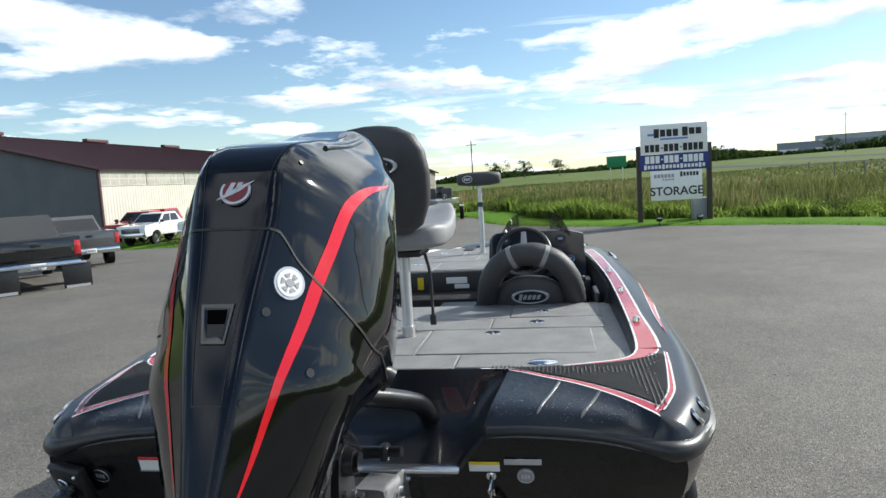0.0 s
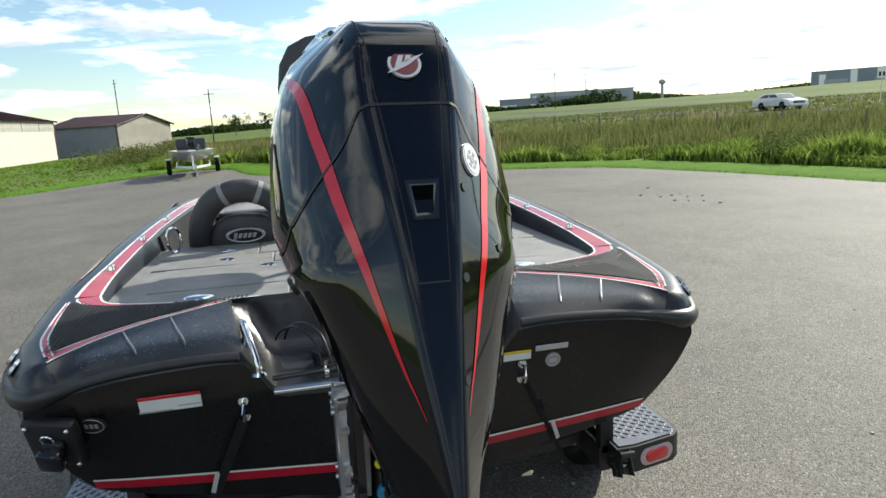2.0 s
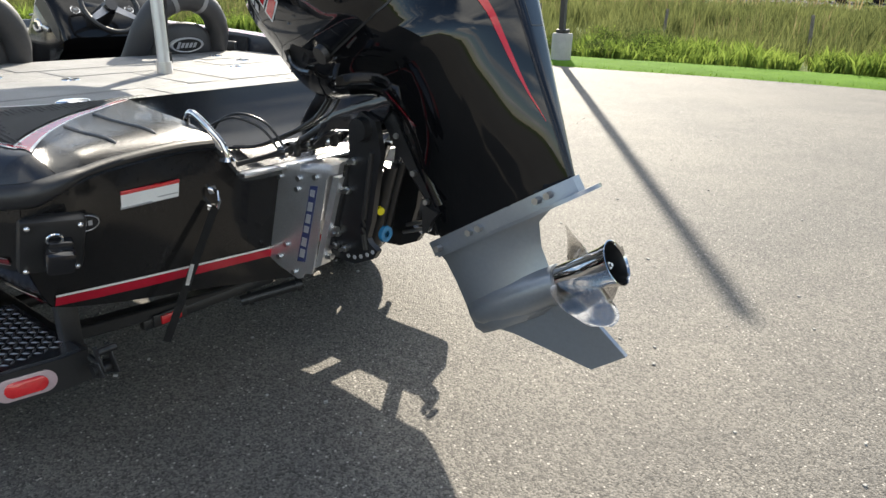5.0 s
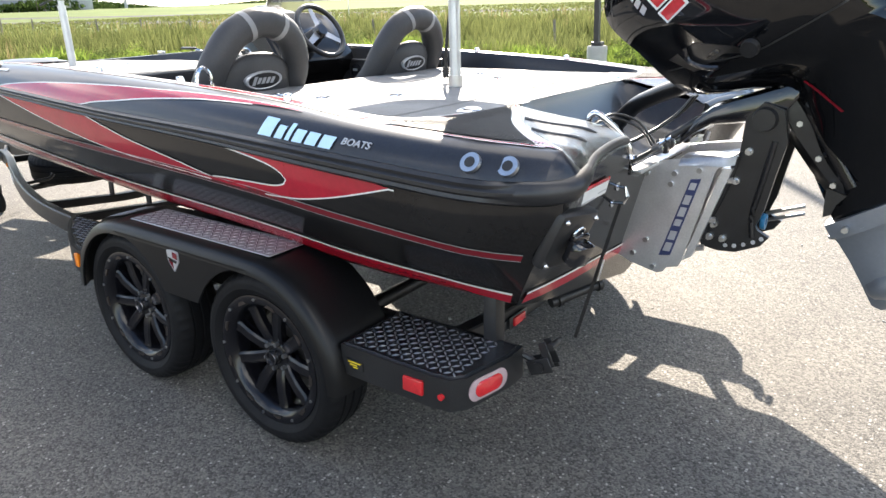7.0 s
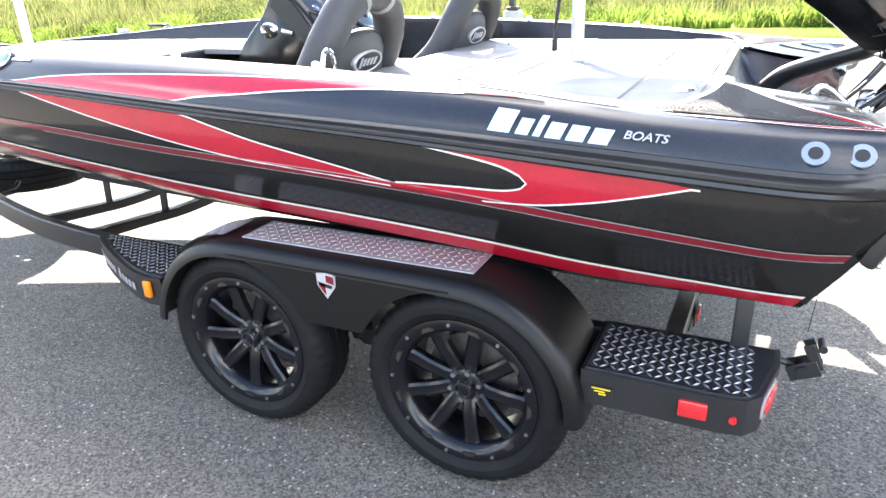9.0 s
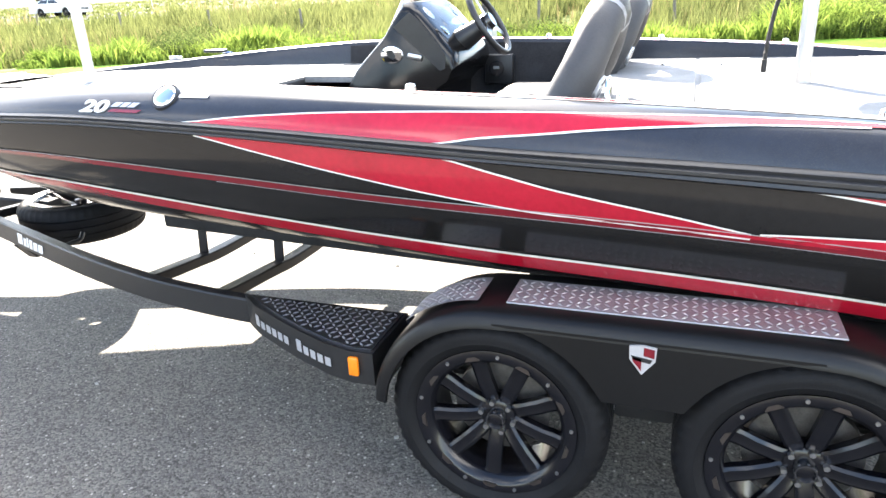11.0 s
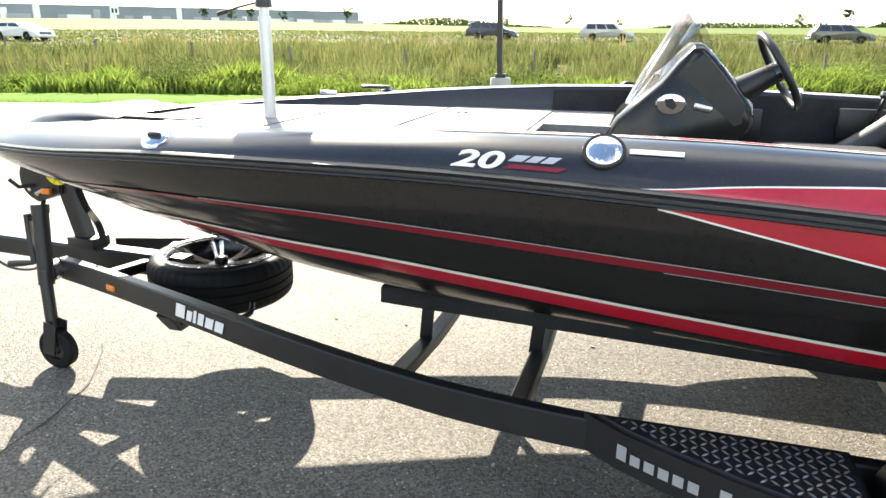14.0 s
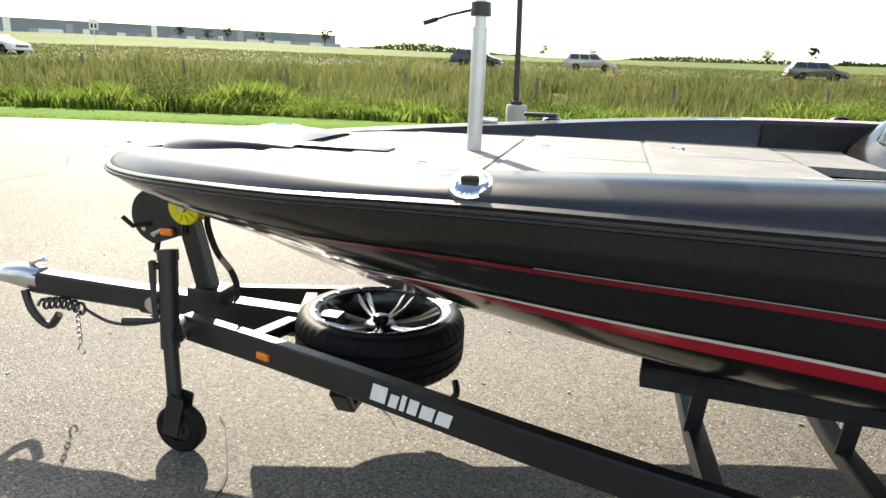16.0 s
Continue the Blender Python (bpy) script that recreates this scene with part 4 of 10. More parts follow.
# round fittings on the port and starboard gunwales
def disc_on(k, x, r, name, m1, m2, label, sgn=1, hole=False, tilt=0.0):
    p = on_cap(x, k)
    n = (on_cap(x, k) - (cap_row(x)[int(k)] + (cap_row(x)[int(k) + 1] - cap_row(x)[int(k)]) * (k - int(k)))).normalized()
    n = (n + Vector((0, tilt, 0))).normalized()
    p, n = Vector((p.x, sgn * p.y, p.z)), Vector((n.x, sgn * n.y, n.z))
    bm = bmesh.new()
    cyl(bm, p - n * (0.006 + 0.03 * tilt), p + n * 0.004, r, r * 0.94, seg=32)
    ob = part(name, bm, m1, cap, label)
    bm = bmesh.new()
    if hole:
        cyl(bm, p + n * 0.001, p + n * 0.0055, r * 0.5, seg=24)
        part("bore", bm, m2, ob, "dark bore")
    else:
        ball(bm, (0, 0, 0), r * 0.8, (1, 1, 0.22), 24, 10)
        bmesh.ops.transform(bm, matrix=Matrix.Translation(p + n * 0.004) @ n.to_track_quat("Z", "Y").to_matrix().to_4x4(), verts=bm.verts)
        part("dome", bm, m2, ob, "domed chrome cover")


for sgn in (1, -1):
    disc_on(2.2, 0.355, 0.030, "drain_ring", M["alu"], M["black_print"], "pale ringed drain outlet", sgn, True)
    disc_on(2.2, 0.262, 0.030, "drain_ring", M["alu"], M["black_print"], "pale ringed drain outlet", sgn, True)
    disc_on(2.9, 3.155, 0.050, "fuel_filler_cap", M["plastic"], M["chrome"], "round chrome filler cap", sgn)
    disc_on(2.75, 4.45, 0.050, "pop_up_cleat", M["chrome"], M["chrome"], "chrome pop-up cleat with a dark slot", sgn, False, 0.18)
    cleat_p = on_cap(4.45, 2.75)
    bm = bmesh.new()
    box(bm, (4.45, sgn * (cleat_p.y + 0.010), cleat_p.z + 0.012), (0.040, 0.016, 0.018), rot=Matrix.Rotation(sgn * radians(-38), 3, "X"), bevel=0.005)
    part("cleat_slot", bm, M["black_print"], cap, "dark slot of the cleat")
    bm = bmesh.new()
    rows = [[on_cap(x, k) for k in (3.2, 3.0, 2.85)] for x in (2.985, 3.02, 3.06, 3.10)]
    for r in rows:
        for p in r:
            p.y *= sgn
    grid(bm, rows)
    part("capacity_sticker", bm, M["white"], cap, "small white sticker")
    for x in (1.15, 1.75, 2.35):
        bm = bmesh.new()
        p = on_cap(x, 7.4)
        p.y *= sgn
        cyl(bm, p, p + Vector((0, 0, 0.016)), 0.017, 0.015, seg=18)
        ball(bm, p + Vector((0, 0, 0.016)), 0.015, (1, 1, 0.5), 14, 8)
        part("snap_stud", bm, M["chrome"], cap, "chrome stud")

# ---------------------------------------------------------------- decks and cockpit
def panel(x0, x1, y0, y1, z=DECK, name="hatch_lid", m="carpet", t=0.022, parent=None, label=""):
    bm = bmesh.new()
    box(bm, ((x0 + x1) / 2, (y0 + y1) / 2, z - t / 2), (x1 - x0, y1 - y0, t), bevel=0.004, seg=1)
    return part(name, bm, M[m], parent, label)


def sheet(poly, z, t, name, m, label):
    bm = bmesh.new()
    prism(bm, poly, z - t, z, "xy")
    return part(name, bm, M[m], boat, label)


def outline(x0, x1, n=16, pad=0.004):
    xs = [x0 + (x1 - x0) * i / n for i in range(n + 1)]
    up = [(x, inner_y(max(x, 0.95)) - pad) for x in xs]
    return up + [(x, -y) for x, y in up[::-1]]


rear_base = sheet(outline(0.61, 1.93), DECK - 0.006, 0.03, "rear_deck", "carpet", "grey carpeted rear deck")
front_base = sheet(outline(3.48, 5.28), DECK - 0.006, 0.03, "front_deck", "carpet", "grey carpeted front deck")
bm = bmesh.new()
prism(bm, [(3.485, -0.27), (3.10, -0.27), (3.06, -0.36), (3.06, -0.945), (3.485, -0.915)], DECK - 0.036, DECK - 0.006, "xy")
side_deck = part("side_deck", bm, M["carpet"], boat, "grey carpeted deck beside the console")
G = 0.006
for x0, x1, ys in ((0.64, 0.84, (-0.95, -0.30, 0.30, 0.95)), (0.85, 1.30, (-0.86, -0.10, 0.10, 0.86)), (1.31, 1.55, (-0.93, -0.38, 0.38, 0.93)), (1.56, 1.92, (-0.93, -0.46, 0.46, 0.93))):
    for a, b in zip(ys, ys[1:]):
        panel(x0 + G, x1, a + G, b, parent=rear_base)
for x0, x1, ys in ((3.50, 4.02, (-0.82, -0.30, 0.30, 0.82)), (4.03, 4.50, (-0.74, 0.0, 0.74)), (4.52, 5.0, (-0.56, -0.17, 0.17, 0.56))):
    for a, b in zip(ys, ys[1:]):
        panel(x0 + G, x1, a + G, b, parent=front_base)


def latch(x, y, parent, z=DECK):
    bm = bmesh.new()
    cyl(bm, (x, y, z - 0.004), (x, y, z + 0.004), 0.028, 0.026, seg=24)
    box(bm, (x, y, z + 0.006), (0.03, 0.008, 0.006), bevel=0.002, seg=1)
    bmesh.ops.scale(bm, vec=(1, 1.35, 1), verts=bm.verts, space=Matrix.Translation((-x, -y, 0)))
    part("latch", bm, M["chrome"], parent, "flush chrome latch")


for x, y in ((1.22, 0.40), (1.22, -0.40), (1.70, 0.62), (1.70, -0.62), (1.44, 0.6), (1.44, -0.6)):
    latch(x, y, rear_base)
for x, y in ((3.9, 0.5), (3.9, -0.5), (4.72, -0.40), (4.72, 0.40), (4.42, -0.3)):
    latch(x, y, front_base)
for sgn in (1, -1):
    bm = bmesh.new()
    ball(bm, (0.70, sgn * 0.64, DECK + 0.002), 0.05, (0.72, 1.15, 0.2), 20, 8)
    part("deck_vent", bm, M["chrome"], rear_base, "oval chrome deck vent")

# cockpit: sole, bulkheads and liners
bm = bmesh.new()
poly = [(1.93, 0.95), (2.6, 0.96), (3.2, 0.90), (3.48, 0.87), (3.48, -0.87), (3.2, -0.90), (2.6, -0.96), (1.93, -0.95)]
prism(bm, poly, 0.80, 0.84, "xy")
part("cockpit_sole", bm, M["carpet_dark"], boat, "dark carpeted cockpit floor")
for sgn in (1, -1):
    bm = bmesh.new()
    rows = []
    for x in np.linspace(1.90, 3.52, 14):
        x = float(x)
        y = inner_y(x) - 0.022
        rows.append([Vector((x, sgn * y, crest_z(x) - 0.02)), Vector((x, sgn * (y - 0.02), 1.2)), Vector((x, sgn * (y - 0.05), 0.84)), Vector((x, sgn * (y + 0.02), 0.84)), Vector((x, sgn * (y + 0.02), crest_z(x) - 0.025))])
    grid(bm, rows, close=True, cap=True)
    part("side_liner", bm, M["carpet_dark"], boat, "charcoal carpeted cockpit side")
bm = bmesh.new()
box(bm, (1.915, 0, 1.01), (0.03, 1.9, 0.36), bevel=0.004)
part("aft_bulkhead", bm, M["carpet_dark"], boat)
bm = bmesh.new()
box(bm, (3.495, 0, 1.01), (0.03, 1.72, 0.36), bevel=0.004)
part("fore_bulkhead", bm, M["plastic"], boat, "black cockpit bulkhead")
bm = bmesh.new()
box(bm, (3.30, 0.12, 0.93), (0.34, 0.74, 0.20), bevel=0.012)
part("step_box", bm, M["carpet_dark"], boat, "carpeted step below the front deck")
for y, z, w, h in ((0.10, 1.12, 0.17, 0.05), (0.06, 1.07, 0.12, 0.035), (0.40, 1.10, 0.05, 0.10)):
    bm = bmesh.new()
    box(bm, (3.477, y, z), (0.006, w, h), bevel=0.002, seg=1)
    part("bulkhead_label", bm, M["white"] if w > 0.1 else M["label_yellow"], boat, "small printed label plate")
bm = bmesh.new()
box(bm, (2.62, -0.02, 0.95), (0.35, 0.26, 0.24), bevel=0.02)
part("centre_box", bm, M["plastic"], boat, "black centre storage box")

# trolling-motor tray and bow cap
bm = bmesh.new()
hump = []
for x in np.linspace(5.22, 5.86, 12):
    x = float(x)
    w = 0.30 * math.sqrt(max(0.02, 1 - ((x - 5.40) / 0.48) ** 2))
    zc = crest_z(x)
    h = 0.062 * math.sin(math.pi * min(1, (x - 5.20) / 0.68)) ** 0.6
    hump.append([Vector((x, w * math.cos(a), zc - 0.006 + h * math.sin(a) ** 0.7)) for a in np.linspace(0.0, math.pi, 15)])
grid(bm, hump)
part("bow_plate", bm, M["cap"], boat, "raised glossy bow plate", smooth=60)
bm = bmesh.new()
box(bm, (5.09, 0.18, DECK + 0.002), (0.40, 0.10, 0.010), bevel=0.004)
part("tray_slot", bm, M["black_print"], boat, "dark recessed foot-control tray")
bm = bmesh.new()
lathe(bm, [(0.0, 0.0), (0.075, 0.0), (0.085, 0.012), (0.085, 0.045), (0.072, 0.05), (0.066, 0.02), (0.0, 0.018)], "z", 30, (5.50, -0.22, 1.178))
holder = part("cup_holder", bm, M["chrome"], boat, "chrome ring holder on the bow")
bm = bmesh.new()
for a in (0.4, 1.5, 2.6, 3.7, 4.8, 5.9):
    ball(bm, (5.50 + 0.04 * math.cos(a), -0.22 + 0.04 * math.sin(a), 1.208), 0.014)
part("insert", bm, M["plastic"], holder)
bm = bmesh.new()
box(bm, (4.74, -0.80, 1.252), (0.10, 0.012, 0.030), bevel=0.004)
part("gunwale_hinge", bm, M["chrome"], boat, "small chrome deck fitting")
bm = bmesh.new()
box(bm, (4.50, -0.90, 1.285), (0.16, 0.05, 0.02), bevel=0.008)
part("gunwale_step", bm, M["plastic"], boat, "black gunwale trim block")

# stern fittings: labels, tie-down eyes, handle, tie-down fittings
def on_stern(y, z, out=0.004):
    return Vector((stern_x(y, z) - out, y, z))


def plate_on_stern(name, y, z, w, h, m, label, t=0.004, parent=hull):
    bm = bmesh.new()
    rot = Matrix.Rotation(-math.atan(0.25), 3, "Y")
    box(bm, on_stern(y, z, 0.003), (t, w, h), rot=rot, bevel=0.0015, seg=1)
    return part(name, bm, M[m], parent, label)


lab = plate_on_stern("warning_label", 0.685, 0.997, 0.185, 0.056, "white", "white and red warning label")
plate_on_stern("label_header", 0.685, 1.021, 0.187, 0.012, "red_lens", "", 0.006, lab)
for i, (y, w) in enumerate(((0.63, 0.07), (0.73, 0.10), (0.63, 0.06))):
    plate_on_stern("print_bar", y, 0.985 - 0.012 * (i % 2), w, 0.006, "grey_print", "", 0.007, lab)
lab = plate_on_stern("warning_label", -0.45, 1.0, 0.10, 0.034, "white", "small white and yellow label")
plate_on_stern("label_header", -0.45, 1.014, 0.10, 0.010, "label_yellow", "", 0.006, lab)
plate_on_stern("builder_plate", -0.575, 1.02, 0.12, 0.022, "silver", "small silver builder's plate")
for y, z, m, wide in ((-0.582, 0.968, "grey_print", 1.0), (0.905, 0.972, "black_print", 1.5)):
    p = on_stern(y, z, 0.010 if y > 0 else 0.002)
    n = Vector((-1, 0.22 if y > 0.8 else 0, -0.3)).normalized()
    bm = bmesh.new()
    cyl(bm, p - n * 0.004, p + n * 0.004, 0.028, seg=24)
    bmesh.ops.scale(bm, vec=(1, wide, 1), verts=bm.verts, space=Matrix.Translation((-p.x, -p.y, -p.z)))
    badge = part("round_badge", bm, M[m], hull, "round printed badge")
    u = n.cross(Vector((0, 0, 1))).normalized()
    w_ = u.cross(n).normalized()
    c = p + n * 0.0045
    bm = bmesh.new()
    tube(bm, [c + u * (0.025 * wide * math.cos(a)) + w_ * (0.025 * math.sin(a)) for a in np.linspace(0, 2 * math.pi, 29)[:-1]], 0.0013, 6, closed=True)
    part("badge_ring", bm, M["silver"], badge)
    for q in (-0.5, 0.0, 0.5):
        bm = bmesh.new()
        bm.faces.new([bm.verts.new(c + n * 0.001 + u * (0.02 * wide * (q + e)) + w_ * v) for e, v in ((-0.18, -0.008), (0.18, -0.008), (0.18, 0.008), (-0.18, 0.008))])
        part("print_bar", bm, M["silver"], badge)
# red and white line along the foot of the transom
for z0, z1, m in ((0.700, 0.732, "red"), (0.733, 0.741, "pinstripe")):
    for sgn in (1, -1):
        bm = bmesh.new()
        grid(bm, [[on_stern(sgn * y, z0 - (0.965 - y) * 0.095, 0.004), on_stern(sgn * y, z1 - (0.965 - y) * 0.095, 0.004)] for y in (0.06, 0.3, 0.5, 0.7, 0.85, 0.965)])
        part("transom_band" if m == "red" else "pinstripe", bm, M[m], hull, "red line along the transom foot" if m == "red" else "")
for y in (0.47, -0.47):
    bm = bmesh.new()
    p = on_stern(y, 0.935)
    tube(bm, [p + Vector(v) for v in ((0, 0, 0.03), (-0.03, 0, 0.028), (-0.042, 0, 0.0), (-0.03, 0, -0.026), (0.01, 0, -0.03))], 0.006, 8)
    cyl(bm, p + Vector((0.01, 0, 0.03)), p + Vector((-0.006, 0, 0.03)), 0.016, seg=14)
    cyl(bm, p + Vector((0.03, 0, -0.03)), p + Vector((0.01, 0, -0.03)), 0.016, seg=14)
    part("transom_eye", bm, M["chrome"], hull, "chrome tie-down eye")
bm = bmesh.new()
tube(bm, smooth_path([(0.345, 0.458, 1.115), (0.342, 0.456, 1.15), (0.335, 0.455, 1.185), (0.31, 0.45, 1.195), (0.255, 0.432, 1.15), (0.215, 0.415, 1.10), (0.205, 0.41, 1.06)], 5), 0.011, 12)
for p in ((0.345, 0.458, 1.118), (0.205, 0.41, 1.052)):
    cyl(bm, p, (p[0], p[1], p[2] + 0.01), 0.026, 0.02, seg=18)
part("boarding_handle", bm, M["chrome"], plat, "bent chrome boarding handle")
# folding bracket at the port stern corner
for sgn in (1,):
    bm = bmesh.new()
    rot = Matrix.Rotation(-math.atan(0.45), 3, "Y") @ Matrix.Rotation(sgn * radians(-14), 3, "Z")
    c = Vector((0.140, sgn * 1.005, 0.94))
    box(bm, c + rot @ Vector((0.014, 0, 0)), (0.042, 0.155, 0.18), rot=rot, bevel=0.014)
    br = part("corner_bracket", bm, M["plastic"], hull, "black corner bracket with four bolts")
    bm = bmesh.new()
    box(bm, c + Vector((-0.03, 0, -0.03)), (0.05, 0.07, 0.07), rot=rot, bevel=0.012)
    box(bm, c + Vector((-0.025, sgn * -0.01, 0.01)), (0.03, 0.06, 0.03), rot=rot, bevel=0.008)
    part("clamp", bm, M["plastic_gloss"], br)
    bm = bmesh.new()
    tube(bm, [c + rot @ Vector((-0.018, 0.018 * math.cos(a), 0.038 + 0.018 * math.sin(a))) for a in np.linspace(0, 2 * math.pi, 17)[:-1]], 0.004, 8, closed=True)
    part("ring", bm, M["chrome"], br, "steel ring")
    for dy, dz in ((-0.060, 0.072), (0.060, 0.072), (-0.060, -0.072), (0.060, -0.072)):
        p = c + rot @ Vector((-0.008, dy, dz))
        bm = bmesh.new()
        ball(bm, p, 0.008, u=10, v=6)
        part("bolt", bm, M["chrome"], br)


# ---------------------------------------------------------------- console, wheel and screen
bm = bmesh.new()
prof = [(2.78, 0.84), (2.76, 1.12), (2.72, 1.165), (2.67, 1.195), (2.642, 1.25), (2.655, 1.31), (2.74, 1.41), (2.82, 1.50), (2.865, 1.538), (2.90, 1.54), (2.95, 1.485), (3.01, 1.40), (3.10, 1.315), (3.18, 1.24), (3.24, 1.15), (3.32, 0.84)]
rows = []
for y, k in ((-0.25, 0.0), (-0.255, 0.3), (-0.27, 0.62), (-0.295, 0.88), (-0.33, 1.0), (-0.55, 1.04), (-0.78, 1.0), (-0.86, 0.6), (-0.90, 0.3)):
    rows.append([Vector((2.95 + (x - 2.95) * (0.93 + 0.07 * k), y, 0.84 + (z - 0.84) * (0.94 + 0.06 * k))) for x, z in prof])
grid(bm, rows, close=True, cap=True)
console = part("console", bm, M["console"], boat, "glossy black helm console", smooth=35)
bm = bmesh.new()
prism(bm, [(2.695, 1.235), (2.69, 1.30), (2.755, 1.385), (2.825, 1.465), (2.865, 1.495), (2.95, 1.43), (2.89, 1.375), (2.72, 1.225)], -0.262, -0.2475, "xz")
part("side_panel", bm, M["plastic"], console, "matt black side panel")
bm = bmesh.new()
lathe(bm, [(0.0, 0.0), (0.030, 0.0), (0.044, -0.002), (0.048, -0.008), (0.044, -0.012), (0.034, -0.008), (0.0, -0.006)], "y", 28, (2.968, -0.243, 1.302))
bmesh.ops.scale(bm, vec=(1.25, 1, 0.92), verts=bm.verts, space=Matrix.Translation((-2.968, 0, -1.302)))
emb = part("side_emblem", bm, M["chrome"], console, "chrome oval emblem")
bm = bmesh.new()
prism(bm, [(2.995, 1.322), (2.962, 1.326), (2.945, 1.296), (2.958, 1.280), (2.985, 1.292)], -0.243, -0.2405, "xz")
part("emblem_field", bm, M["black_print"], emb)
bm = bmesh.new()
box(bm, (2.845, -0.244, 1.292), (0.075, 0.016, 0.030), rot=Matrix.Rotation(radians(-12), 3, "Y"), bevel=0.008)
part("glove_latch", bm, M["alu"], console, "satin latch handle")
# instrument faces
for y, z, r in ((-0.36, 1.435, 0.045), (-0.74, 1.435, 0.045), (-0.38, 1.355, 0.028), (-0.72, 1.355, 0.028), (-0.80, 1.31, 0.03)):
    n = Vector((-0.72, 0, 0.69)).normalized()
    z += 0.045
    x = 2.662 + (z - 1.32) / 1.06
    p = Vector((x, y, z))
    bm = bmesh.new()
    cyl(bm, p - n * 0.03, p + n * 0.006, r, seg=28)
    ob = part("gauge", bm, M["chrome"], console, "chrome-ringed gauge")
    bm = bmesh.new()
    cyl(bm, p, p + n * 0.009, r * 0.84, seg=28)
    part("gauge_face", bm, M["gauge"], ob, "dark gauge face")
    bm = bmesh.new()
    box(bm, p + n * 0.010, (0.002, r * 0.7, r * 0.4), rot=n.to_track_quat("X", "Z").to_matrix())
    part("gauge_screen", bm, M["lcd"], ob, "pale gauge display")
bm = bmesh.new()
box(bm, (2.79, -0.55, 1.452), (0.02, 0.24, 0.12), rot=Matrix.Rotation(radians(43), 3, "Y"), bevel=0.01)
part("dash_insert", bm, M["gauge"], console, "dark dash insert")
# helm: tilted wheel on a column
c, ax = Vector((2.545, -0.50, 1.432)), Vector((-0.854, 0, 0.52)).normalized()
q = ax.to_track_quat("Z", "Y").to_matrix().to_4x4()
bm = bmesh.new()
tube(bm, [c + q.to_3x3() @ Vector((0.168 * math.cos(a), 0.168 * math.sin(a), 0)) for a in np.linspace(0, 2 * math.pi, 41)[:-1]], 0.0155, 12, closed=True)
wheel = part("steering_wheel", bm, M["plastic"], console, "black-rimmed steering wheel")
for k in range(3):
    bm = bmesh.new()
    a = math.pi / 2 + k * 2 * math.pi / 3
    w = 0.022
    lo, hi = Vector((0.035 * math.cos(a), 0.035 * math.sin(a), 0)), Vector((0.16 * math.cos(a), 0.16 * math.sin(a), 0))
    s = Vector((-math.sin(a), math.cos(a), 0)) * w
    grid(bm, [[q.to_3x3() @ p + c for p in (lo - s, lo + s)], [q.to_3x3() @ p + c for p in (hi - s * 0.7, hi + s * 0.7)]])
    bmesh.ops.solidify(bm, geom=bm.faces[:], thickness=0.008)
    part("spoke", bm, M["alu"], wheel, "brushed alloy spoke")
bm = bmesh.new()
cyl(bm, c - ax * 0.02, c + ax * 0.022, 0.045, 0.036, seg=26)
part("hub", bm, M["plastic_gloss"], wheel)
bm = bmesh.new()
cyl(bm, c - ax * 0.02, c - ax * 0.17, 0.042, 0.06, seg=20)
part("column", bm, M["plastic"], console)
# smoked wind screen
bm = bmesh.new()
rows = []
for i, y in enumerate(np.linspace(-0.84, -0.30, 15)):
    t = (y + 0.57) / 0.27
    h = 0.40 * math.sqrt(max(0, 1 - abs(t) ** 2.6))
    back = 0.12 * t * t
    b = Vector((3.16 - back * 1.3, y, 1.275 + 0.04 * t * t))
    rows.append([b, b + Vector((-0.07, 0, 0.35 * h + 0.004)), b + Vector((-0.15, 0, 0.7 * h + 0.006)), b + Vector((-0.215, 0, h + 0.008))])
grid(bm, rows)
bmesh.ops.solidify(bm, geom=bm.faces[:], thickness=0.004)
ws = part("windscreen", bm, M["screen_glass"], console, "smoked acrylic wind screen")
ws.visible_shadow = False
# throttle box and lever on the starboard side, with a small round gauge
bm = bmesh.new()
box(bm, (2.06, -0.925, 1.18), (0.26, 0.03, 0.15), bevel=0.01)
thr = part("throttle_plate", bm, M["plastic"], boat, "black throttle panel")
bm = bmesh.new()
tube(bm, [(2.06, -0.90, 1.15), (2.05, -0.86, 1.22), (2.03, -0.85, 1.31)], 0.011, 10)
box(bm, (2.03, -0.845, 1.325), (0.045, 0.05, 0.03), bevel=0.01)
part("throttle_lever", bm, M["plastic_gloss"], thr)
bm = bmesh.new()
cyl(bm, (2.61, -0.88, 1.165), (2.61, -0.865, 1.165), 0.042, seg=26)
gp = bmesh.new()
box(gp, (2.60, -0.90, 1.16), (0.16, 0.05, 0.16), bevel=0.01)
gauge_panel = part("gauge_panel", gp, M["plastic"], boat, "black gauge panel on the cockpit side")
rg = part("side_gauge", bm, M["plastic_gloss"], gauge_panel, "round side gauge")
bm = bmesh.new()
cyl(bm, (2.61, -0.872, 1.165), (2.61, -0.861, 1.165), 0.035, seg=26)
part("gauge_face", bm, M["gauge"], rg)
bm = bmesh.new()
box(bm, (2.61, -0.860, 1.172), (0.034, 0.002, 0.016))
part("gauge_screen", bm, M["lcd"], rg)
# oval chrome grab hoop by the port seat
bm = bmesh.new()
tube(bm, [(1.80 + 0.0 * a, 0.90 + 0.035 * math.cos(a), 1.27 + 0.065 * math.sin(a)) for a in np.linspace(0, 2 * math.pi, 25)[:-1]], 0.008, 8, closed=True)
part("grab_hoop", bm, M["chrome"], boat, "oval chrome hoop")

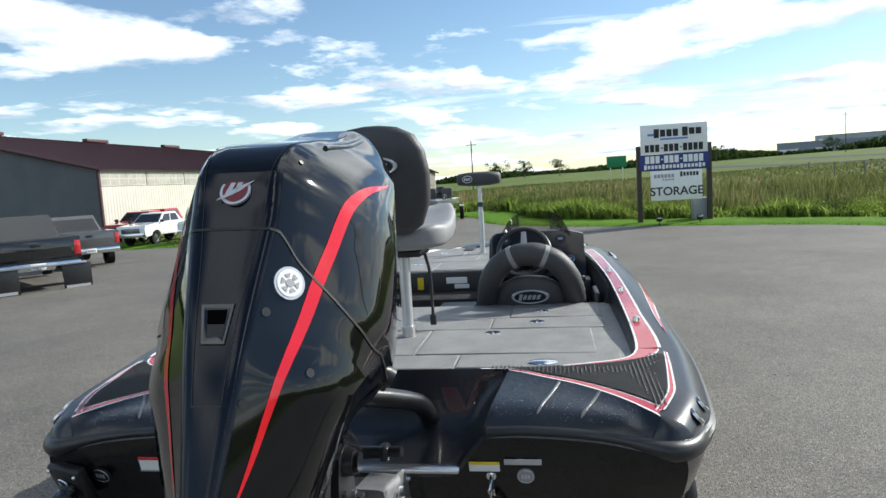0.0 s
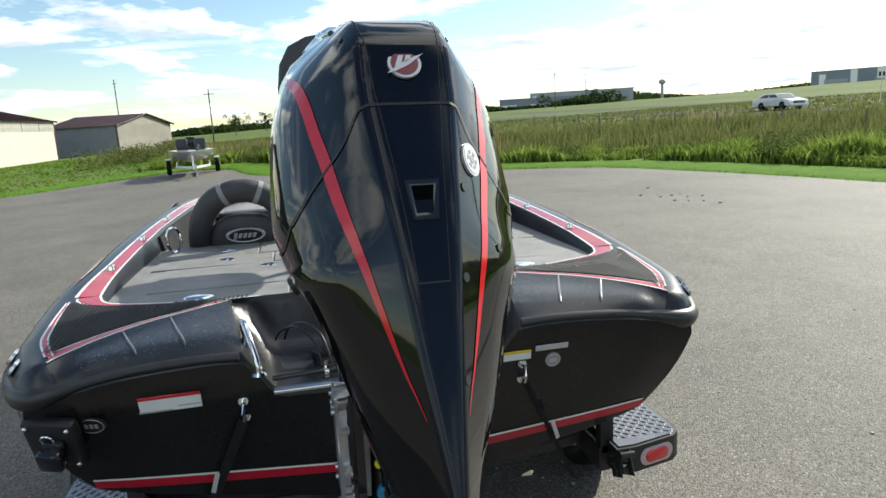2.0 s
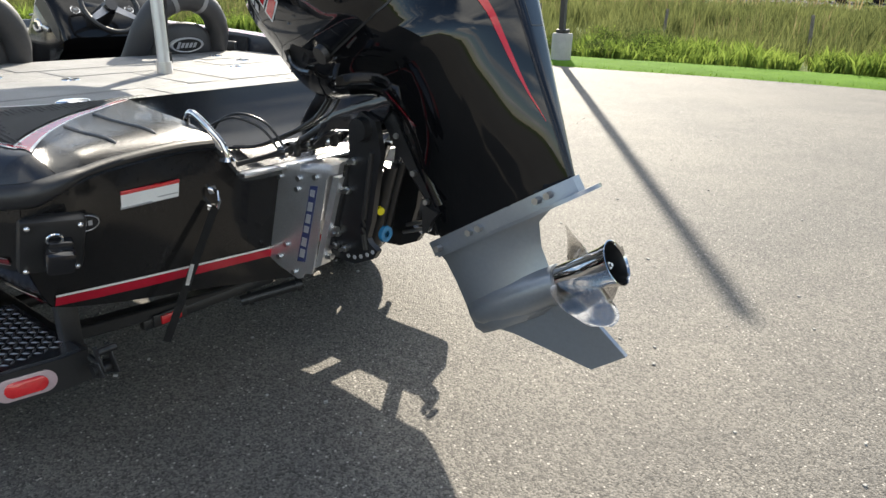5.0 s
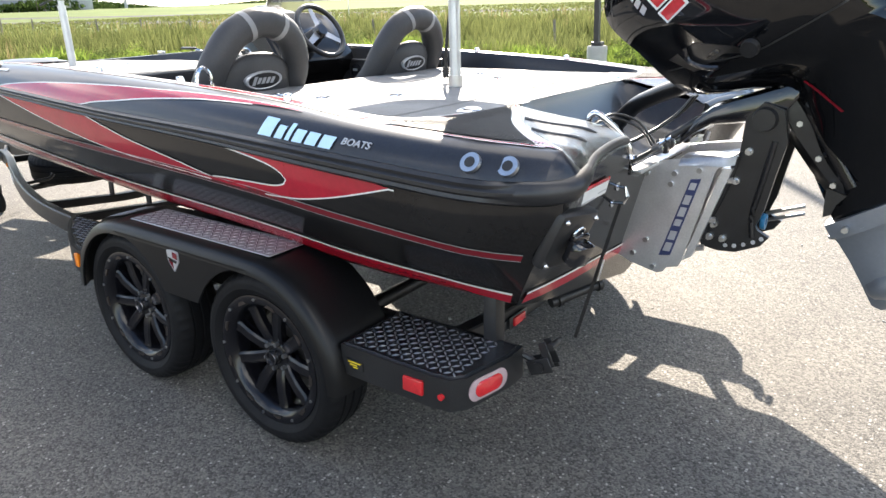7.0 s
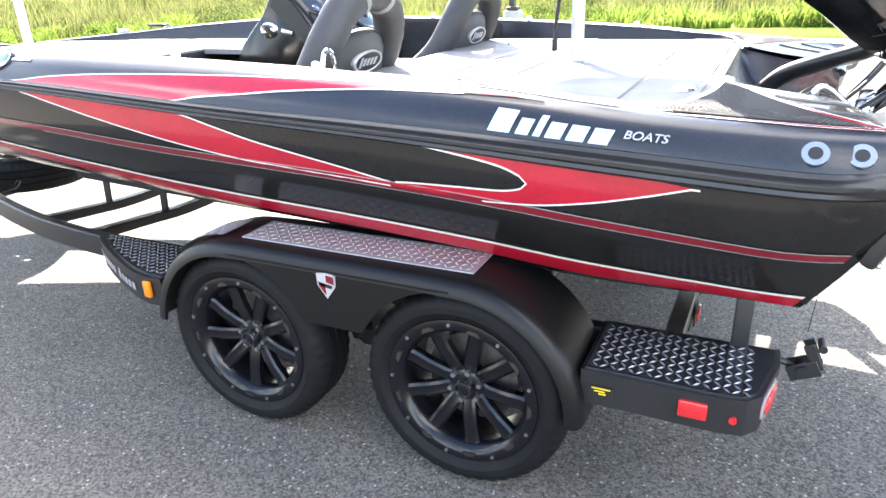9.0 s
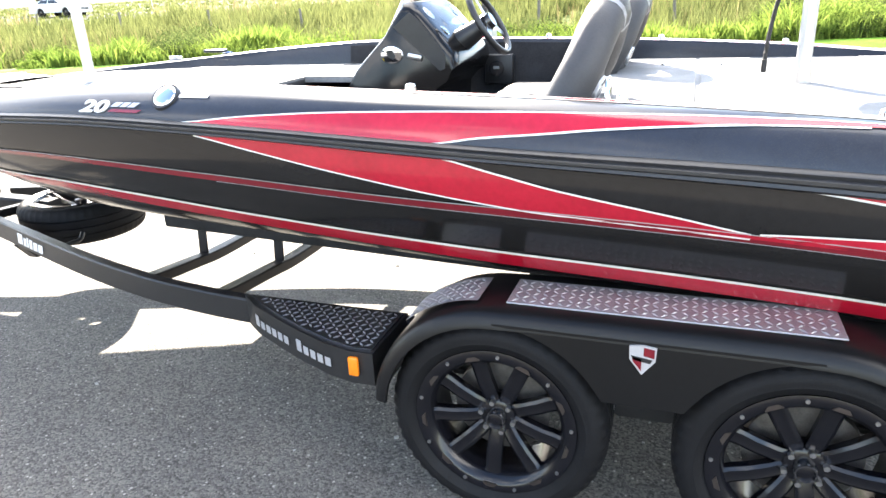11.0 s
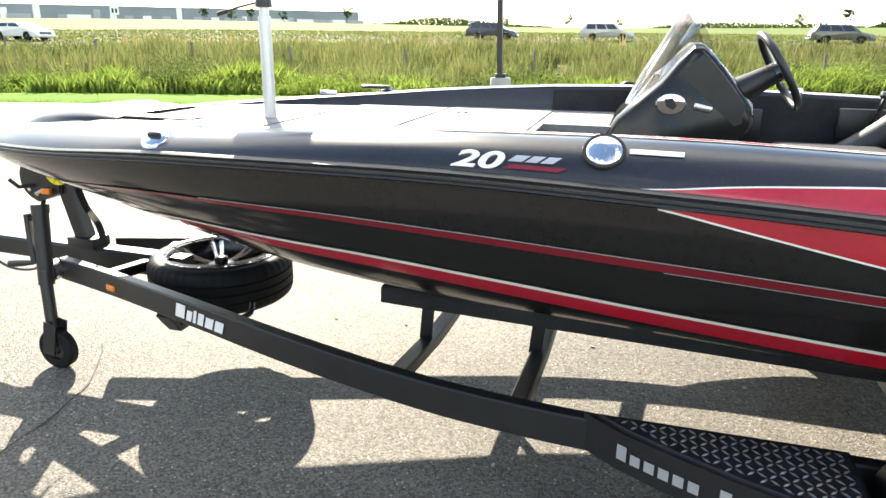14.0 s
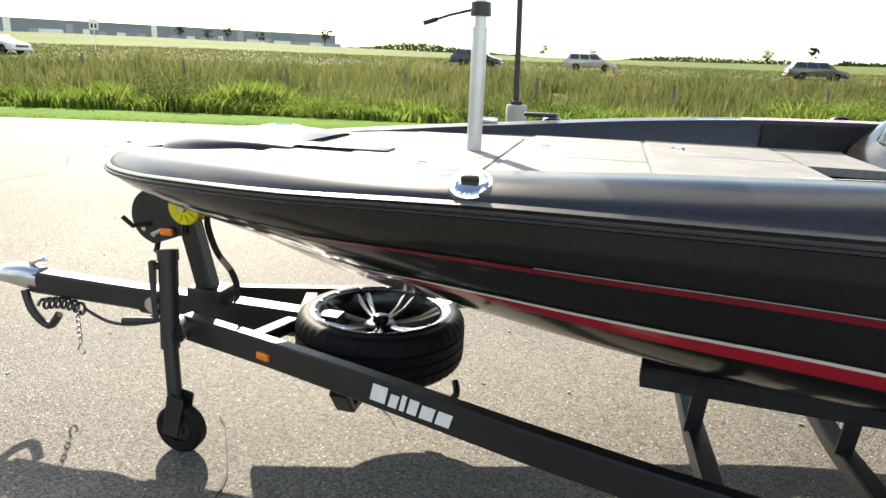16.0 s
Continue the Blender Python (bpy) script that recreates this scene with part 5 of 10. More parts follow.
# ---------------------------------------------------------------- seats
def oval_badge(parent, c, n, up, w, h, bars_n=5):
    """An oval printed badge: a pale ring, a black field and slanted plain bars."""
    n, up = Vector(n).normalized(), Vector(up)
    s = up.cross(n).normalized()
    up = n.cross(s).normalized()
    c = Vector(c)

    def ell(k, off):
        return [c + n * off + s * (w / 2 * k * math.cos(a)) + up * (h / 2 * k * math.sin(a)) for a in np.linspace(0, 2 * math.pi, 33)[:-1]]
    bm = bmesh.new()
    grid(bm, [ell(1.0, -0.012), ell(1.0, 0.004), ell(0.94, 0.008), ell(0.84, 0.006)], close=True)
    ring = part("badge_ring", bm, M["silver"], parent, "pale oval ring")
    bm = bmesh.new()
    bm.faces.new([bm.verts.new(p) for p in ell(0.86, 0.005)])
    part("badge_field", bm, M["black_print"], ring, "black badge field")
    x0, step = -w * 0.30, w * 0.60 / bars_n
    for i in range(bars_n):
        bm = bmesh.new()
        a, b = x0 + step * i, x0 + step * (i + 0.72)
        hh = h * (0.17 if i else 0.24)
        k = h * 0.06
        bm.faces.new([bm.verts.new(c + n * 0.0075 + s * p + up * q) for p, q in ((a - k, -hh), (b - k, -hh), (b + k, hh), (a + k, hh))])
        part("letter_bar", bm, M["silver"], ring)


def pad(bm, c, s, r=0.05, rot=None):
    box(bm, c, s, rot=rot, bevel=r, seg=4)


def bucket_seat(y):
    seat = thing("bucket_seat", (2.02, y, 0.84), "charcoal vinyl bucket seat with an open arched backrest", "seat", "cockpit seats")
    lean = lambda z: -0.02 - 0.36 * max(0, z - 0.22)  # noqa: E731
    bm = bmesh.new()
    path = smooth_path([(lean(0.20) + 0.20, -0.245, 0.19), (lean(0.25) + 0.11, -0.248, 0.26), (lean(0.36) + 0.03, -0.250, 0.36), (lean(0.50), -0.225, 0.50), (lean(0.60), -0.155, 0.605), (lean(0.64), -0.06, 0.652), (lean(0.645), 0.0, 0.658), (lean(0.64), 0.06, 0.652), (lean(0.60), 0.155, 0.605), (lean(0.50), 0.225, 0.50), (lean(0.36) + 0.03, 0.250, 0.36), (lean(0.25) + 0.11, 0.248, 0.26), (lean(0.20) + 0.20, 0.245, 0.19)], 4)
    tube(bm, path, 0.064, 14)
    back = part("backrest", bm, M["vinyl"], seat, "arched padded backrest", smooth=70)
    bm = bmesh.new()
    rows = []
    for z, w, t in ((0.18, 0.20, 0.05), (0.24, 0.215, 0.06), (0.36, 0.21, 0.062), (0.45, 0.185, 0.058), (0.495, 0.15, 0.045), (0.525, 0.09, 0.026), (0.535, 0.03, 0.008)):
        rows.append([Vector((lean(z) + t * math.sin(a) * (1.0 if math.sin(a) < 0 else 0.8), w * math.cos(a) * (1.0 if abs(math.cos(a)) < 0.98 else 1), z)) for a in np.linspace(0, 2 * math.pi, 25)[:-1]])
    grid(bm, rows, close=True, cap=True)
    lum = part("lumbar_pad", bm, M["vinyl"], seat, "padded lumbar panel", smooth=70)
    oval_badge(lum, (lean(0.40) - 0.064, 0, 0.415), (-1, 0, -0.36), (-0.36, 0, 1), 0.21, 0.085)
    bm = bmesh.new()
    pad(bm, (0.24, 0, 0.205), (0.50, 0.48, 0.13), 0.055)
    part("cushion", bm, M["vinyl"], seat, "padded seat cushion", smooth=70)
    bm = bmesh.new()
    box(bm, (0.22, 0, 0.075), (0.42, 0.42, 0.15), bevel=0.02)
    part("base", bm, M["plastic"], seat)
    for sgn in (-1, 1):
        bm = bmesh.new()
        tube(bm, [(lean(0.63), sgn * 0.098, 0.638), (lean(0.638), sgn * 0.075, 0.648)], 0.0655, 14)
        part("piping", bm, M["vinyl_grey"], back, "pale welt patch")
    return seat


bucket_seat(0.54)
bucket_seat(-0.555)

chair = thing("pedestal_fishing_chair", (1.196, 0.0, DECK), "grey and charcoal vinyl fishing chair on an aluminium post", "chair")
bm = bmesh.new()
cyl(bm, (0, 0, 0.0), (0.004, 0, 0.385), 0.026, seg=24)
post = part("post", bm, M["alu_pole"], chair, "bright aluminium post")
bm = bmesh.new()
cyl(bm, (0, 0, -0.002), (0, 0, 0.05), 0.033, seg=24)
part("sleeve", bm, M["alu"], post)
bm = bmesh.new()
box(bm, (0.02, 0, 0.40), (0.22, 0.20, 0.03), bevel=0.008)
part("mount", bm, M["plastic"], chair)
bm = bmesh.new()
rows = []
for x, w, zt, zb in ((-0.16, 0.12, 0.50, 0.44), (-0.12, 0.19, 0.525, 0.42), (0.0, 0.215, 0.515, 0.415), (0.16, 0.22, 0.525, 0.425), (0.30, 0.215, 0.575, 0.45), (0.38, 0.19, 0.60, 0.50), (0.41, 0.12, 0.59, 0.54)):
    ring = []
    for a in np.linspace(0, 2 * math.pi, 29)[:-1]:
        ca, sa = math.cos(a), math.sin(a)
        yy = w * math.copysign(abs(ca) ** 0.6, ca)
        zz = (zt + zb) / 2 + (zt - zb) / 2 * math.copysign(abs(sa) ** 0.6, sa)
        if sa > 0:
            zz += 0.035 * (abs(yy) / w) ** 3
        ring.append(Vector((x, yy, zz)))
    rows.append(ring)
grid(bm, rows, close=True, cap=True)
part("seat", bm, M["vinyl_grey"], chair, "grey moulded seat pan with raised edges", smooth=70)
bm = bmesh.new()
rows = []
for z, w, t in ((0.50, 0.12, 0.03), (0.54, 0.185, 0.055), (0.64, 0.225, 0.068), (0.76, 0.235, 0.07), (0.86, 0.22, 0.066), (0.93, 0.18, 0.055), (0.965, 0.11, 0.035), (0.975, 0.04, 0.012)):
    x = -0.17 - 0.16 * (z - 0.5)
    rows.append([Vector((x + t * math.copysign(abs(math.sin(a)) ** 0.7, math.sin(a)), 0.045 + w * math.copysign(abs(math.cos(a)) ** 0.8, math.cos(a)), z)) for a in np.linspace(0, 2 * math.pi, 33)[:-1]])
grid(bm, rows, close=True, cap=True)
bk = part("backrest", bm, M["vinyl"], chair, "rounded charcoal backrest", smooth=70)
oval_badge(bk, (-0.295, 0.03, 0.80), (-1, 0, -0.16), (-0.16, 0, 1), 0.19, 0.08)
bm = bmesh.new()
tube(bm, smooth_path([(0.06, -0.08, 0.42), (0.10, -0.10, 0.30), (0.12, -0.10, 0.16), (0.125, -0.10, 0.05)], 4), 0.008, 8)
box(bm, (0.125, -0.10, 0.05), (0.02, 0.03, 0.05), bevel=0.004)
part("strap", bm, M["strap"], chair, "hanging black strap")

bike = thing("bow_fishing_seat", (4.64, 0.0, DECK), "small charcoal leaning seat on a two-stage aluminium post", "seat")
bm = bmesh.new()
cyl(bm, (0, 0, 0), (0, 0, 0.42), 0.0265, seg=24)
post = part("post", bm, M["alu_pole"], bike, "bright aluminium post")
bm = bmesh.new()
cyl(bm, (0, 0, 0.415), (0, 0, 0.66), 0.0205, seg=20)
part("inner_post", bm, M["alu_pole"], bike)
bm = bmesh.new()
cyl(bm, (0, 0, 0.455), (0, 0, 0.50), 0.036, 0.033, seg=22)
part("collar", bm, M["plastic"], bike, "black clamp collar")
bm = bmesh.new()
tube(bm, [(0.03, 0.0, 0.475), (0.10, 0.03, 0.455), (0.14, 0.045, 0.44)], 0.005, 8)
tube(bm, [(0.14, 0.045, 0.44), (0.185, 0.06, 0.425)], 0.009, 8)
part("lever", bm, M["plastic"], bike)
bm = bmesh.new()
rows = []
for y, hx, hz in ((-0.21, 0.05, 0.035), (-0.195, 0.085, 0.055), (-0.1, 0.11, 0.066), (0, 0.115, 0.068), (0.1, 0.11, 0.066), (0.195, 0.085, 0.055), (0.21, 0.05, 0.035)):
    rows.append([Vector((hx * math.copysign(abs(math.cos(a)) ** 0.6, math.cos(a)), y, 0.725 + hz * math.copysign(abs(math.sin(a)) ** 0.6, math.sin(a)))) for a in np.linspace(0, 2 * math.pi, 25)[:-1]])
grid(bm, rows, close=True, cap=True)
bp = part("seat_pad", bm, M["vinyl"], bike, "padded charcoal seat", smooth=70)
oval_badge(bp, (-0.112, 0.10, 0.725), (-1, 0, 0), (0, 0, 1), 0.10, 0.07, 4)

# ---------------------------------------------------------------- outboard motor, tilted up
SET, STEER = 0.0196, math.radians(-2.36)
O_, U_, V_ = Vector((-0.387, 0, 0.768)), Vector((-0.839, 0, 0.545)), Vector((0.545, 0, 0.839))


def mo(a, y, h):
    """From the motor's own measures (aft, across, up along its shaft) to the place."""
    cs_, sn_ = math.cos(STEER), math.sin(STEER)
    return O_ + U_ * (a * cs_ - y * sn_) + Vector((0, 1, 0)) * (y * cs_ + a * sn_ + SET) + V_ * h


motor = placed("outboard_motor", (-0.2, 0, 0.95), "tilted black outboard motor with red stripes and a silver lower unit", "outboard motor")
HTOP = 1.49
HS = [0.03 + 0.0195 * i for i in range(75)] + [HTOP]
c_rear = curve([0.03, 0.317, 0.626, 0.9, 0.985, 1.06, 1.2, 1.35, HTOP], [0.551, 0.606, 0.662, 0.685, 0.70, 0.675, 0.52, 0.325, 0.175])
c_front = curve([0.03, 0.25, 0.42, 0.52, 0.58, 0.63, 0.69, 0.89, 1.05, 1.15, 1.25, 1.4, HTOP], [0.03, 0.05, 0.085, 0.09, 0.0, -0.12, -0.193, -0.268, -0.315, -0.28, -0.215, -0.124, -0.02])
c_half = curve([0.03, 0.12, 0.25, 0.45, 0.62, 0.75, 0.95, 1.06, 1.15, 1.25, 1.35, 1.44, HTOP], [0.069, 0.091, 0.137, 0.199, 0.259, 0.286, 0.278, 0.265, 0.25, 0.234, 0.198, 0.158, 0.125])


def cowl_row(h):
    ar, af, w = c_rear(h), c_front(h), c_half(h)
    sp = min(0.096, w * 0.7, 0.004 + 0.105 * h)
    d, e = ar - af, w - sp
    return [(ar, 0), (ar, sp * 0.6), (ar - 0.002, sp * 0.93), (ar - 0.012, sp + 0.006), (ar - 0.08 * d, sp + e * 0.29), (ar - 0.16 * d, sp + e * 0.595), (ar - 0.25 * d, sp + e * 0.89), (ar - 0.36 * d, w * 1.04), (ar - 0.48 * d, w), (ar - 0.62 * d, w * 0.93), (ar - 0.75 * d, w * 0.77), (ar - 0.86 * d, w * 0.60), (ar - 0.95 * d, w * 0.40), (af, w * 0.18), (af, 0)]


def on_cowl(h, k, out=0.0):
    r = cowl_row(h)
    i = min(int(k), len(r) - 2)
    t = k - i
    a, y = r[i][0] + (r[i + 1][0] - r[i][0]) * t, r[i][1] + (r[i + 1][1] - r[i][1]) * t
    if not out:
        return mo(a, y, h)
    r2 = cowl_row(min(h + 0.01, HTOP))
    r3 = cowl_row(max(h - 0.01, 0.03))
    up = mo(r2[i][0] + (r2[i + 1][0] - r2[i][0]) * t, r2[i][1] + (r2[i + 1][1] - r2[i][1]) * t, min(h + 0.01, HTOP)) - mo(r3[i][0] + (r3[i + 1][0] - r3[i][0]) * t, r3[i][1] + (r3[i + 1][1] - r3[i][1]) * t, max(h - 0.01, 0.03))
    al = mo(r[i + 1][0], r[i + 1][1], h) - mo(r[i][0], r[i][1], h)
    n = al.cross(up)
    if n.length < 1e-9:
        n = U_.copy()
    n.normalize()
    mid_ = mo((c_rear(h) + c_front(h)) / 2, 0, h)
    if n.dot(mo(a, y, h) - mid_) < 0:
        n = -n
    return mo(a, y, h) + n * out


bm = bmesh.new()
rows = []
for h in HS:
    r = cowl_row(h)
    half = [mo(a, y, h) for a, y in r]
    rows.append(half + [mo(a, -y, h) for a, y in r[-2:0:-1]])
grid(bm, rows, close=True, cap=True)
cowl = part("cowl", bm, M["cowl"], motor, "glossy black faceted engine cowl", smooth=32)


def across(p, sgn):
    """The same point, or its twin on the other flank."""
    if sgn > 0:
        return p
    n = mo(0, 1, 0) - mo(0, 0, 0)
    return p - n * (2 * n.dot(p - mo(0, 0, 0)))


def cowl_band(name, m, hs, k0, k1, out, label="", both=True, n=4):
    for sgn in (1, -1) if both else (1,):
        bm = bmesh.new()
        rows = []
        for h in hs:
            a, b = k0(h), k1(h)
            row = [on_cowl(h, a + (b - a) * t / n, out) for t in range(n + 1)]
            rows.append([across(p, sgn) for p in row])
        grid(bm, rows)
        part(name, bm, M[m], cowl, label, smooth=60)


hs = [float(h) for h in np.linspace(0.22, 1.21, 62)]
s_mid = curve([0.2, 0.265, 0.31, 0.4, 0.52, 0.63, 0.745, 0.865, 0.93, 1.0, 1.06, 1.12, 1.21], [3.2, 3.58, 3.85, 4.12, 4.28, 4.34, 4.44, 4.72, 4.92, 5.22, 5.55, 5.95, 6.6])
sw = curve([0.22, 0.3, 0.4, 0.6, 0.85, 1.0, 1.1, 1.21], [0.03, 0.13, 0.22, 0.32, 0.36, 0.36, 0.30, 0.05])
cowl_band("stripe", "cowl_red", hs, lambda h: s_mid(h) - sw(h) / 2, lambda h: s_mid(h) + sw(h) / 2, 0.0016, "bright red stripe down the cowl")
# satin spine panel, in halves, with fine panel lines
cowl_band("spine_panel", "cowl_satin", [float(h) for h in np.linspace(0.032, 0.985, 46)], lambda h: 0.0, lambda h: 2.96, 0.0014, "satin blue-black spine panel")
line_k = curve([0.47, 0.56, 0.7, 0.85, 0.985, 1.09, 1.42], [0.95, 0.98, 1.1, 1.3, 1.62, 1.95, 1.95])
cowl_band("panel_line", "black_print", [float(h) for h in np.linspace(0.47, 1.42, 50)], line_k, lambda h: line_k(h) + 0.06, 0.0022, "", n=1)
cowl_band("panel_line", "black_print", [0.468, 0.4715], lambda h: 0.0, lambda h: 1.0, 0.0024, "", n=3)
# seam between the upper and lower cowl
seam_h = curve([0, 3.05, 3.3, 3.8, 4.75, 5.62, 6.2, 6.8, 7.5, 9, 11, 13], [0.85, 0.85, 0.838, 0.803, 0.755, 0.71, 0.683, 0.667, 0.665, 0.668, 0.74, 0.80])
for sgn in (1, -1):
    bm = bmesh.new()
    grid(bm, [[across(p, sgn) for p in (on_cowl(seam_h(k) - 0.003, k, 0.0028), on_cowl(seam_h(k) + 0.003, k, 0.0028))] for k in [float(v) for v in np.linspace(0, 12, 90)]])
    part("seam", bm, M["black_print"], cowl, "dark seam", smooth=70)
# water-outlet recess in the spine
bm = bmesh.new()
vp = [(0.025, 0.592), (0.036, 0.676), (-0.036, 0.676), (-0.025, 0.592)]
outline_ = lambda k, o, lift=0.0: [mo(c_rear(h) + o, y * k, 0.634 + lift + (h - 0.634) * k) for y, h in vp]  # noqa: E731
grid(bm, [outline_(1.06, -0.002), outline_(1.0, 0.006), outline_(0.84, 0.006), outline_(0.62, 0.0022, 0.004)], close=True)
vent = part("vent", bm, M["plastic_gloss"], cowl, "black recessed outlet")
# flat face whose near-black colour carries the shade inside the hole
bm = bmesh.new()
bm.faces.new([bm.verts.new(p) for p in outline_(0.64, 0.0026, 0.004)])
part("outlet", bm, M["hole"], vent, "flat black face for the outlet's shaded hole")
# round emblem high on the spine
def emblem(h, y, r, m1, m2, label, k=None):
    n = mo(1, 0, 0) - mo(0, 0, 0)
    c = mo(c_rear(h) + 0.002, y, h) if k is None else on_cowl(h, k, 0.002)
    if k is not None:
        c = across(c, -1)
        n = (across(on_cowl(h, k, 0.02), -1) - across(on_cowl(h, k, 0.001), -1)).normalized()
    bm = bmesh.new()
    cyl(bm, c - n * 0.003, c + n * 0.003, r, seg=36)
    e = part("emblem", bm, M[m1], cowl, label)
    bm = bmesh.new()
    cyl(bm, c, c + n * 0.0042, r * 0.82, seg=36)
    e2 = part("emblem_field", bm, M[m2], e)
    up = V_ - n * V_.dot(n)
    up.normalize()
    s = up.cross(n)
    if k is None:
        shapes = [((-1.12, -0.72), (-0.62, -0.60), (0.30, -0.12), (1.22, 0.66), (0.15, 0.22), (-0.55, -0.28)), ((-0.62, -0.30), (-0.32, 0.52), (-0.02, 0.52), (-0.22, -0.12)), ((-0.02, 0.0), (0.14, 0.52), (0.46, 0.52), (0.30, 0.12))]
    else:
        shapes = [[(0.62 * math.cos(a + b) * c_, 0.62 * math.sin(a + b) * c_) for b, c_ in ((-0.36, 1.0), (0.36, 1.0), (0.24, 0.55), (-0.24, 0.55))] for a in np.linspace(0, 2 * math.pi, 7)[:-1]]
        shapes += [[(0.3 * math.cos(a), 0.24 * math.sin(a)) for a in np.linspace(0, 2 * math.pi, 13)[:-1]]]
    for sh in shapes:
        bm = bmesh.new()
        bm.faces.new([bm.verts.new(c + n * 0.0054 + s * r * u + up * r * v) for u, v in sh])
        part("emblem_bar", bm, M["silver"] if k is None else M["grey_print"], e)


emblem(0.94, 0.0, 0.036, "silver", "dark_red", "round silver and red emblem")
emblem(0.745, 0, 0.037, "silver", "white", "round white service sticker", k=3.7)
# small round plugs and bolts in the cowl
for h, k, sides in ((0.67, 3.25, (-1,)), (0.565, 5.1, (-1,)), (0.48, 3.2, (-1,)), (0.285, 3.15, (-1,)), (1.045, 3.4, (1, -1))):
    for sgn in sides:
        bm = bmesh.new()
        p, q = on_cowl(h, k, 0.0005), on_cowl(h, k, 0.003)
        cyl(bm, across(p, sgn), across(q, sgn), 0.010 if h < 0.9 else 0.006, seg=18)
        part("cowl_plug", bm, M["plastic"], cowl)
# lettering on the flanks, as plain bars: large red ones edged in white, a row of small silver ones
def flank_bar(sgn, h0, h1, k0, k1, m, out):
    bm = bmesh.new()
    pts = [on_cowl(h0 - 0.012, k0, out), on_cowl(h0, k1, out), on_cowl(h1, k1, out), on_cowl(h1 - 0.012, k0, out)]
    bm.faces.new([bm.verts.new(across(p, sgn)) for p in pts])
    part("letter_bar", bm, M[m], cowl)


for sgn in (1, -1):
    for i in range(5):
        h0 = 0.915 + 0.056 * i
        flank_bar(sgn, h0, h0 + 0.048, 10.62 - 0.04 * i, 9.72 - 0.04 * i, "white", 0.003)
        flank_bar(sgn, h0 + 0.006, h0 + 0.042, 10.54 - 0.04 * i, 9.80 - 0.04 * i, "red_lens", 0.0042)
    for i in range(7):
        flank_bar(sgn, 0.985 + 0.03 * i, 1.006 + 0.03 * i, 11.0, 10.76, "silver", 0.003)
    # red edging where the lower cowl is cut back
    bm = bmesh.new()
    grid(bm, [[across(on_cowl(h, k, 0.002), sgn), across(on_cowl(h, k + 0.13, 0.002), sgn)] for h, k in ((0.38, 9.85), (0.41, 10.1), (0.45, 10.4), (0.49, 10.7), (0.52, 10.95))])
    part("edge_trim", bm, M["dark_red"], cowl, "thin red edge trim", smooth=70)
# lifting handle on top
bm = bmesh.new()
tube(bm, smooth_path([mo(0.17, -0.07, 1.475), mo(0.12, -0.075, 1.492), mo(0.03, -0.075, 1.498), mo(-0.05, -0.06, 1.46)], 5), 0.012, 10)
tube(bm, smooth_path([mo(0.17, 0.07, 1.475), mo(0.12, 0.075, 1.492), mo(0.03, 0.075, 1.498), mo(-0.05, 0.06, 1.46)], 5), 0.012, 10)
part("handle_rail", bm, M["plastic_gloss"], motor, "moulded handle rails")
# dark grip slots under the handle, each with a rolled lip
slot_lo = curve([1.19, 1.26, 1.36, 1.43], [3.45, 3.72, 4.05, 4.4])
slot_hi = curve([1.19, 1.24, 1.34, 1.43], [3.5, 3.35, 3.5, 4.1])
slot_hs = [float(h) for h in np.linspace(1.19, 1.43, 24)]
cowl_band("grip_slot", "black_print", slot_hs, slot_hi, slot_lo, 0.0022, "dark grip slot under the handle", n=2)
for sgn in (1, -1):
    for f_ in (slot_lo, slot_hi):
        bm = bmesh.new()
        tube(bm, [across(on_cowl(h, f_(h), 0.001), sgn) for h in slot_hs], 0.0065, 8)
        part("slot_lip", bm, M["plastic_gloss"], cowl, "", smooth=80)
# lower unit
bm = bmesh.new()
rows = []
for h, a0, a1, w in ((0.035, 0.0, 0.56, 0.07), (0.0, 0.005, 0.47, 0.062), (-0.03, 0.012, 0.395, 0.052), (-0.10, 0.016, 0.367, 0.044), (-0.18, 0.015, 0.362, 0.047), (-0.225, 0.013, 0.38, 0.055), (-0.27, 0.012, 0.36, 0.05), (-0.297, 0.03, 0.30, 0.03)):
    n = 12
    half = []
    for i in range(n + 1):
        t = i / n
        half.append((a0 + (a1 - a0) * t, w * math.sin(math.pi * min(0.98, max(0.02, t)) ** 0.8) ** 0.7))
    rows.append([mo(a, y, h) for a, y in half] + [mo(a, -y, h) for a, y in half[-2:0:-1]])
grid(bm, rows, close=True, cap=True)
unit = part("gearcase", bm, M["gear_grey"], motor, "silver-grey painted gearcase", smooth=50)
bm = bmesh.new()
rows = []
for a, r in ((0.014, 0.012), (0.03, 0.036), (0.07, 0.056), (0.16, 0.068), (0.28, 0.066), (0.378, 0.058)):
    rows.append([mo(a, r * math.cos(t), -0.222 + r * math.sin(t)) for t in np.linspace(0, 2 * math.pi, 25)[:-1]])
grid(bm, rows, close=True, cap=True)
part("torpedo", bm, M["gear_grey"], unit, "", smooth=60)
bm = bmesh.new()
ol = [(-0.01, 0.0), (0.02, 0.05), (0.10, 0.07), (0.28, 0.078), (0.40, 0.10), (0.50, 0.10), (0.575, 0.075), (0.605, 0.035), (0.61, 0.0)]
full = ol + [(a, -y) for a, y in ol[-2:0:-1]]
rows = [[mo(a, y, h) for a, y in full] for h in (-0.008, 0.004)]
grid(bm, rows, close=True, cap=True)
part("cavitation_plate", bm, M["gear_grey"], unit, "flat plate above the propeller", smooth=40)
bm = bmesh.new()
ol = [(0.005, 0.045), (0.06, 0.066), (0.20, 0.078), (0.38, 0.076), (0.50, 0.058), (0.56, 0.022)]
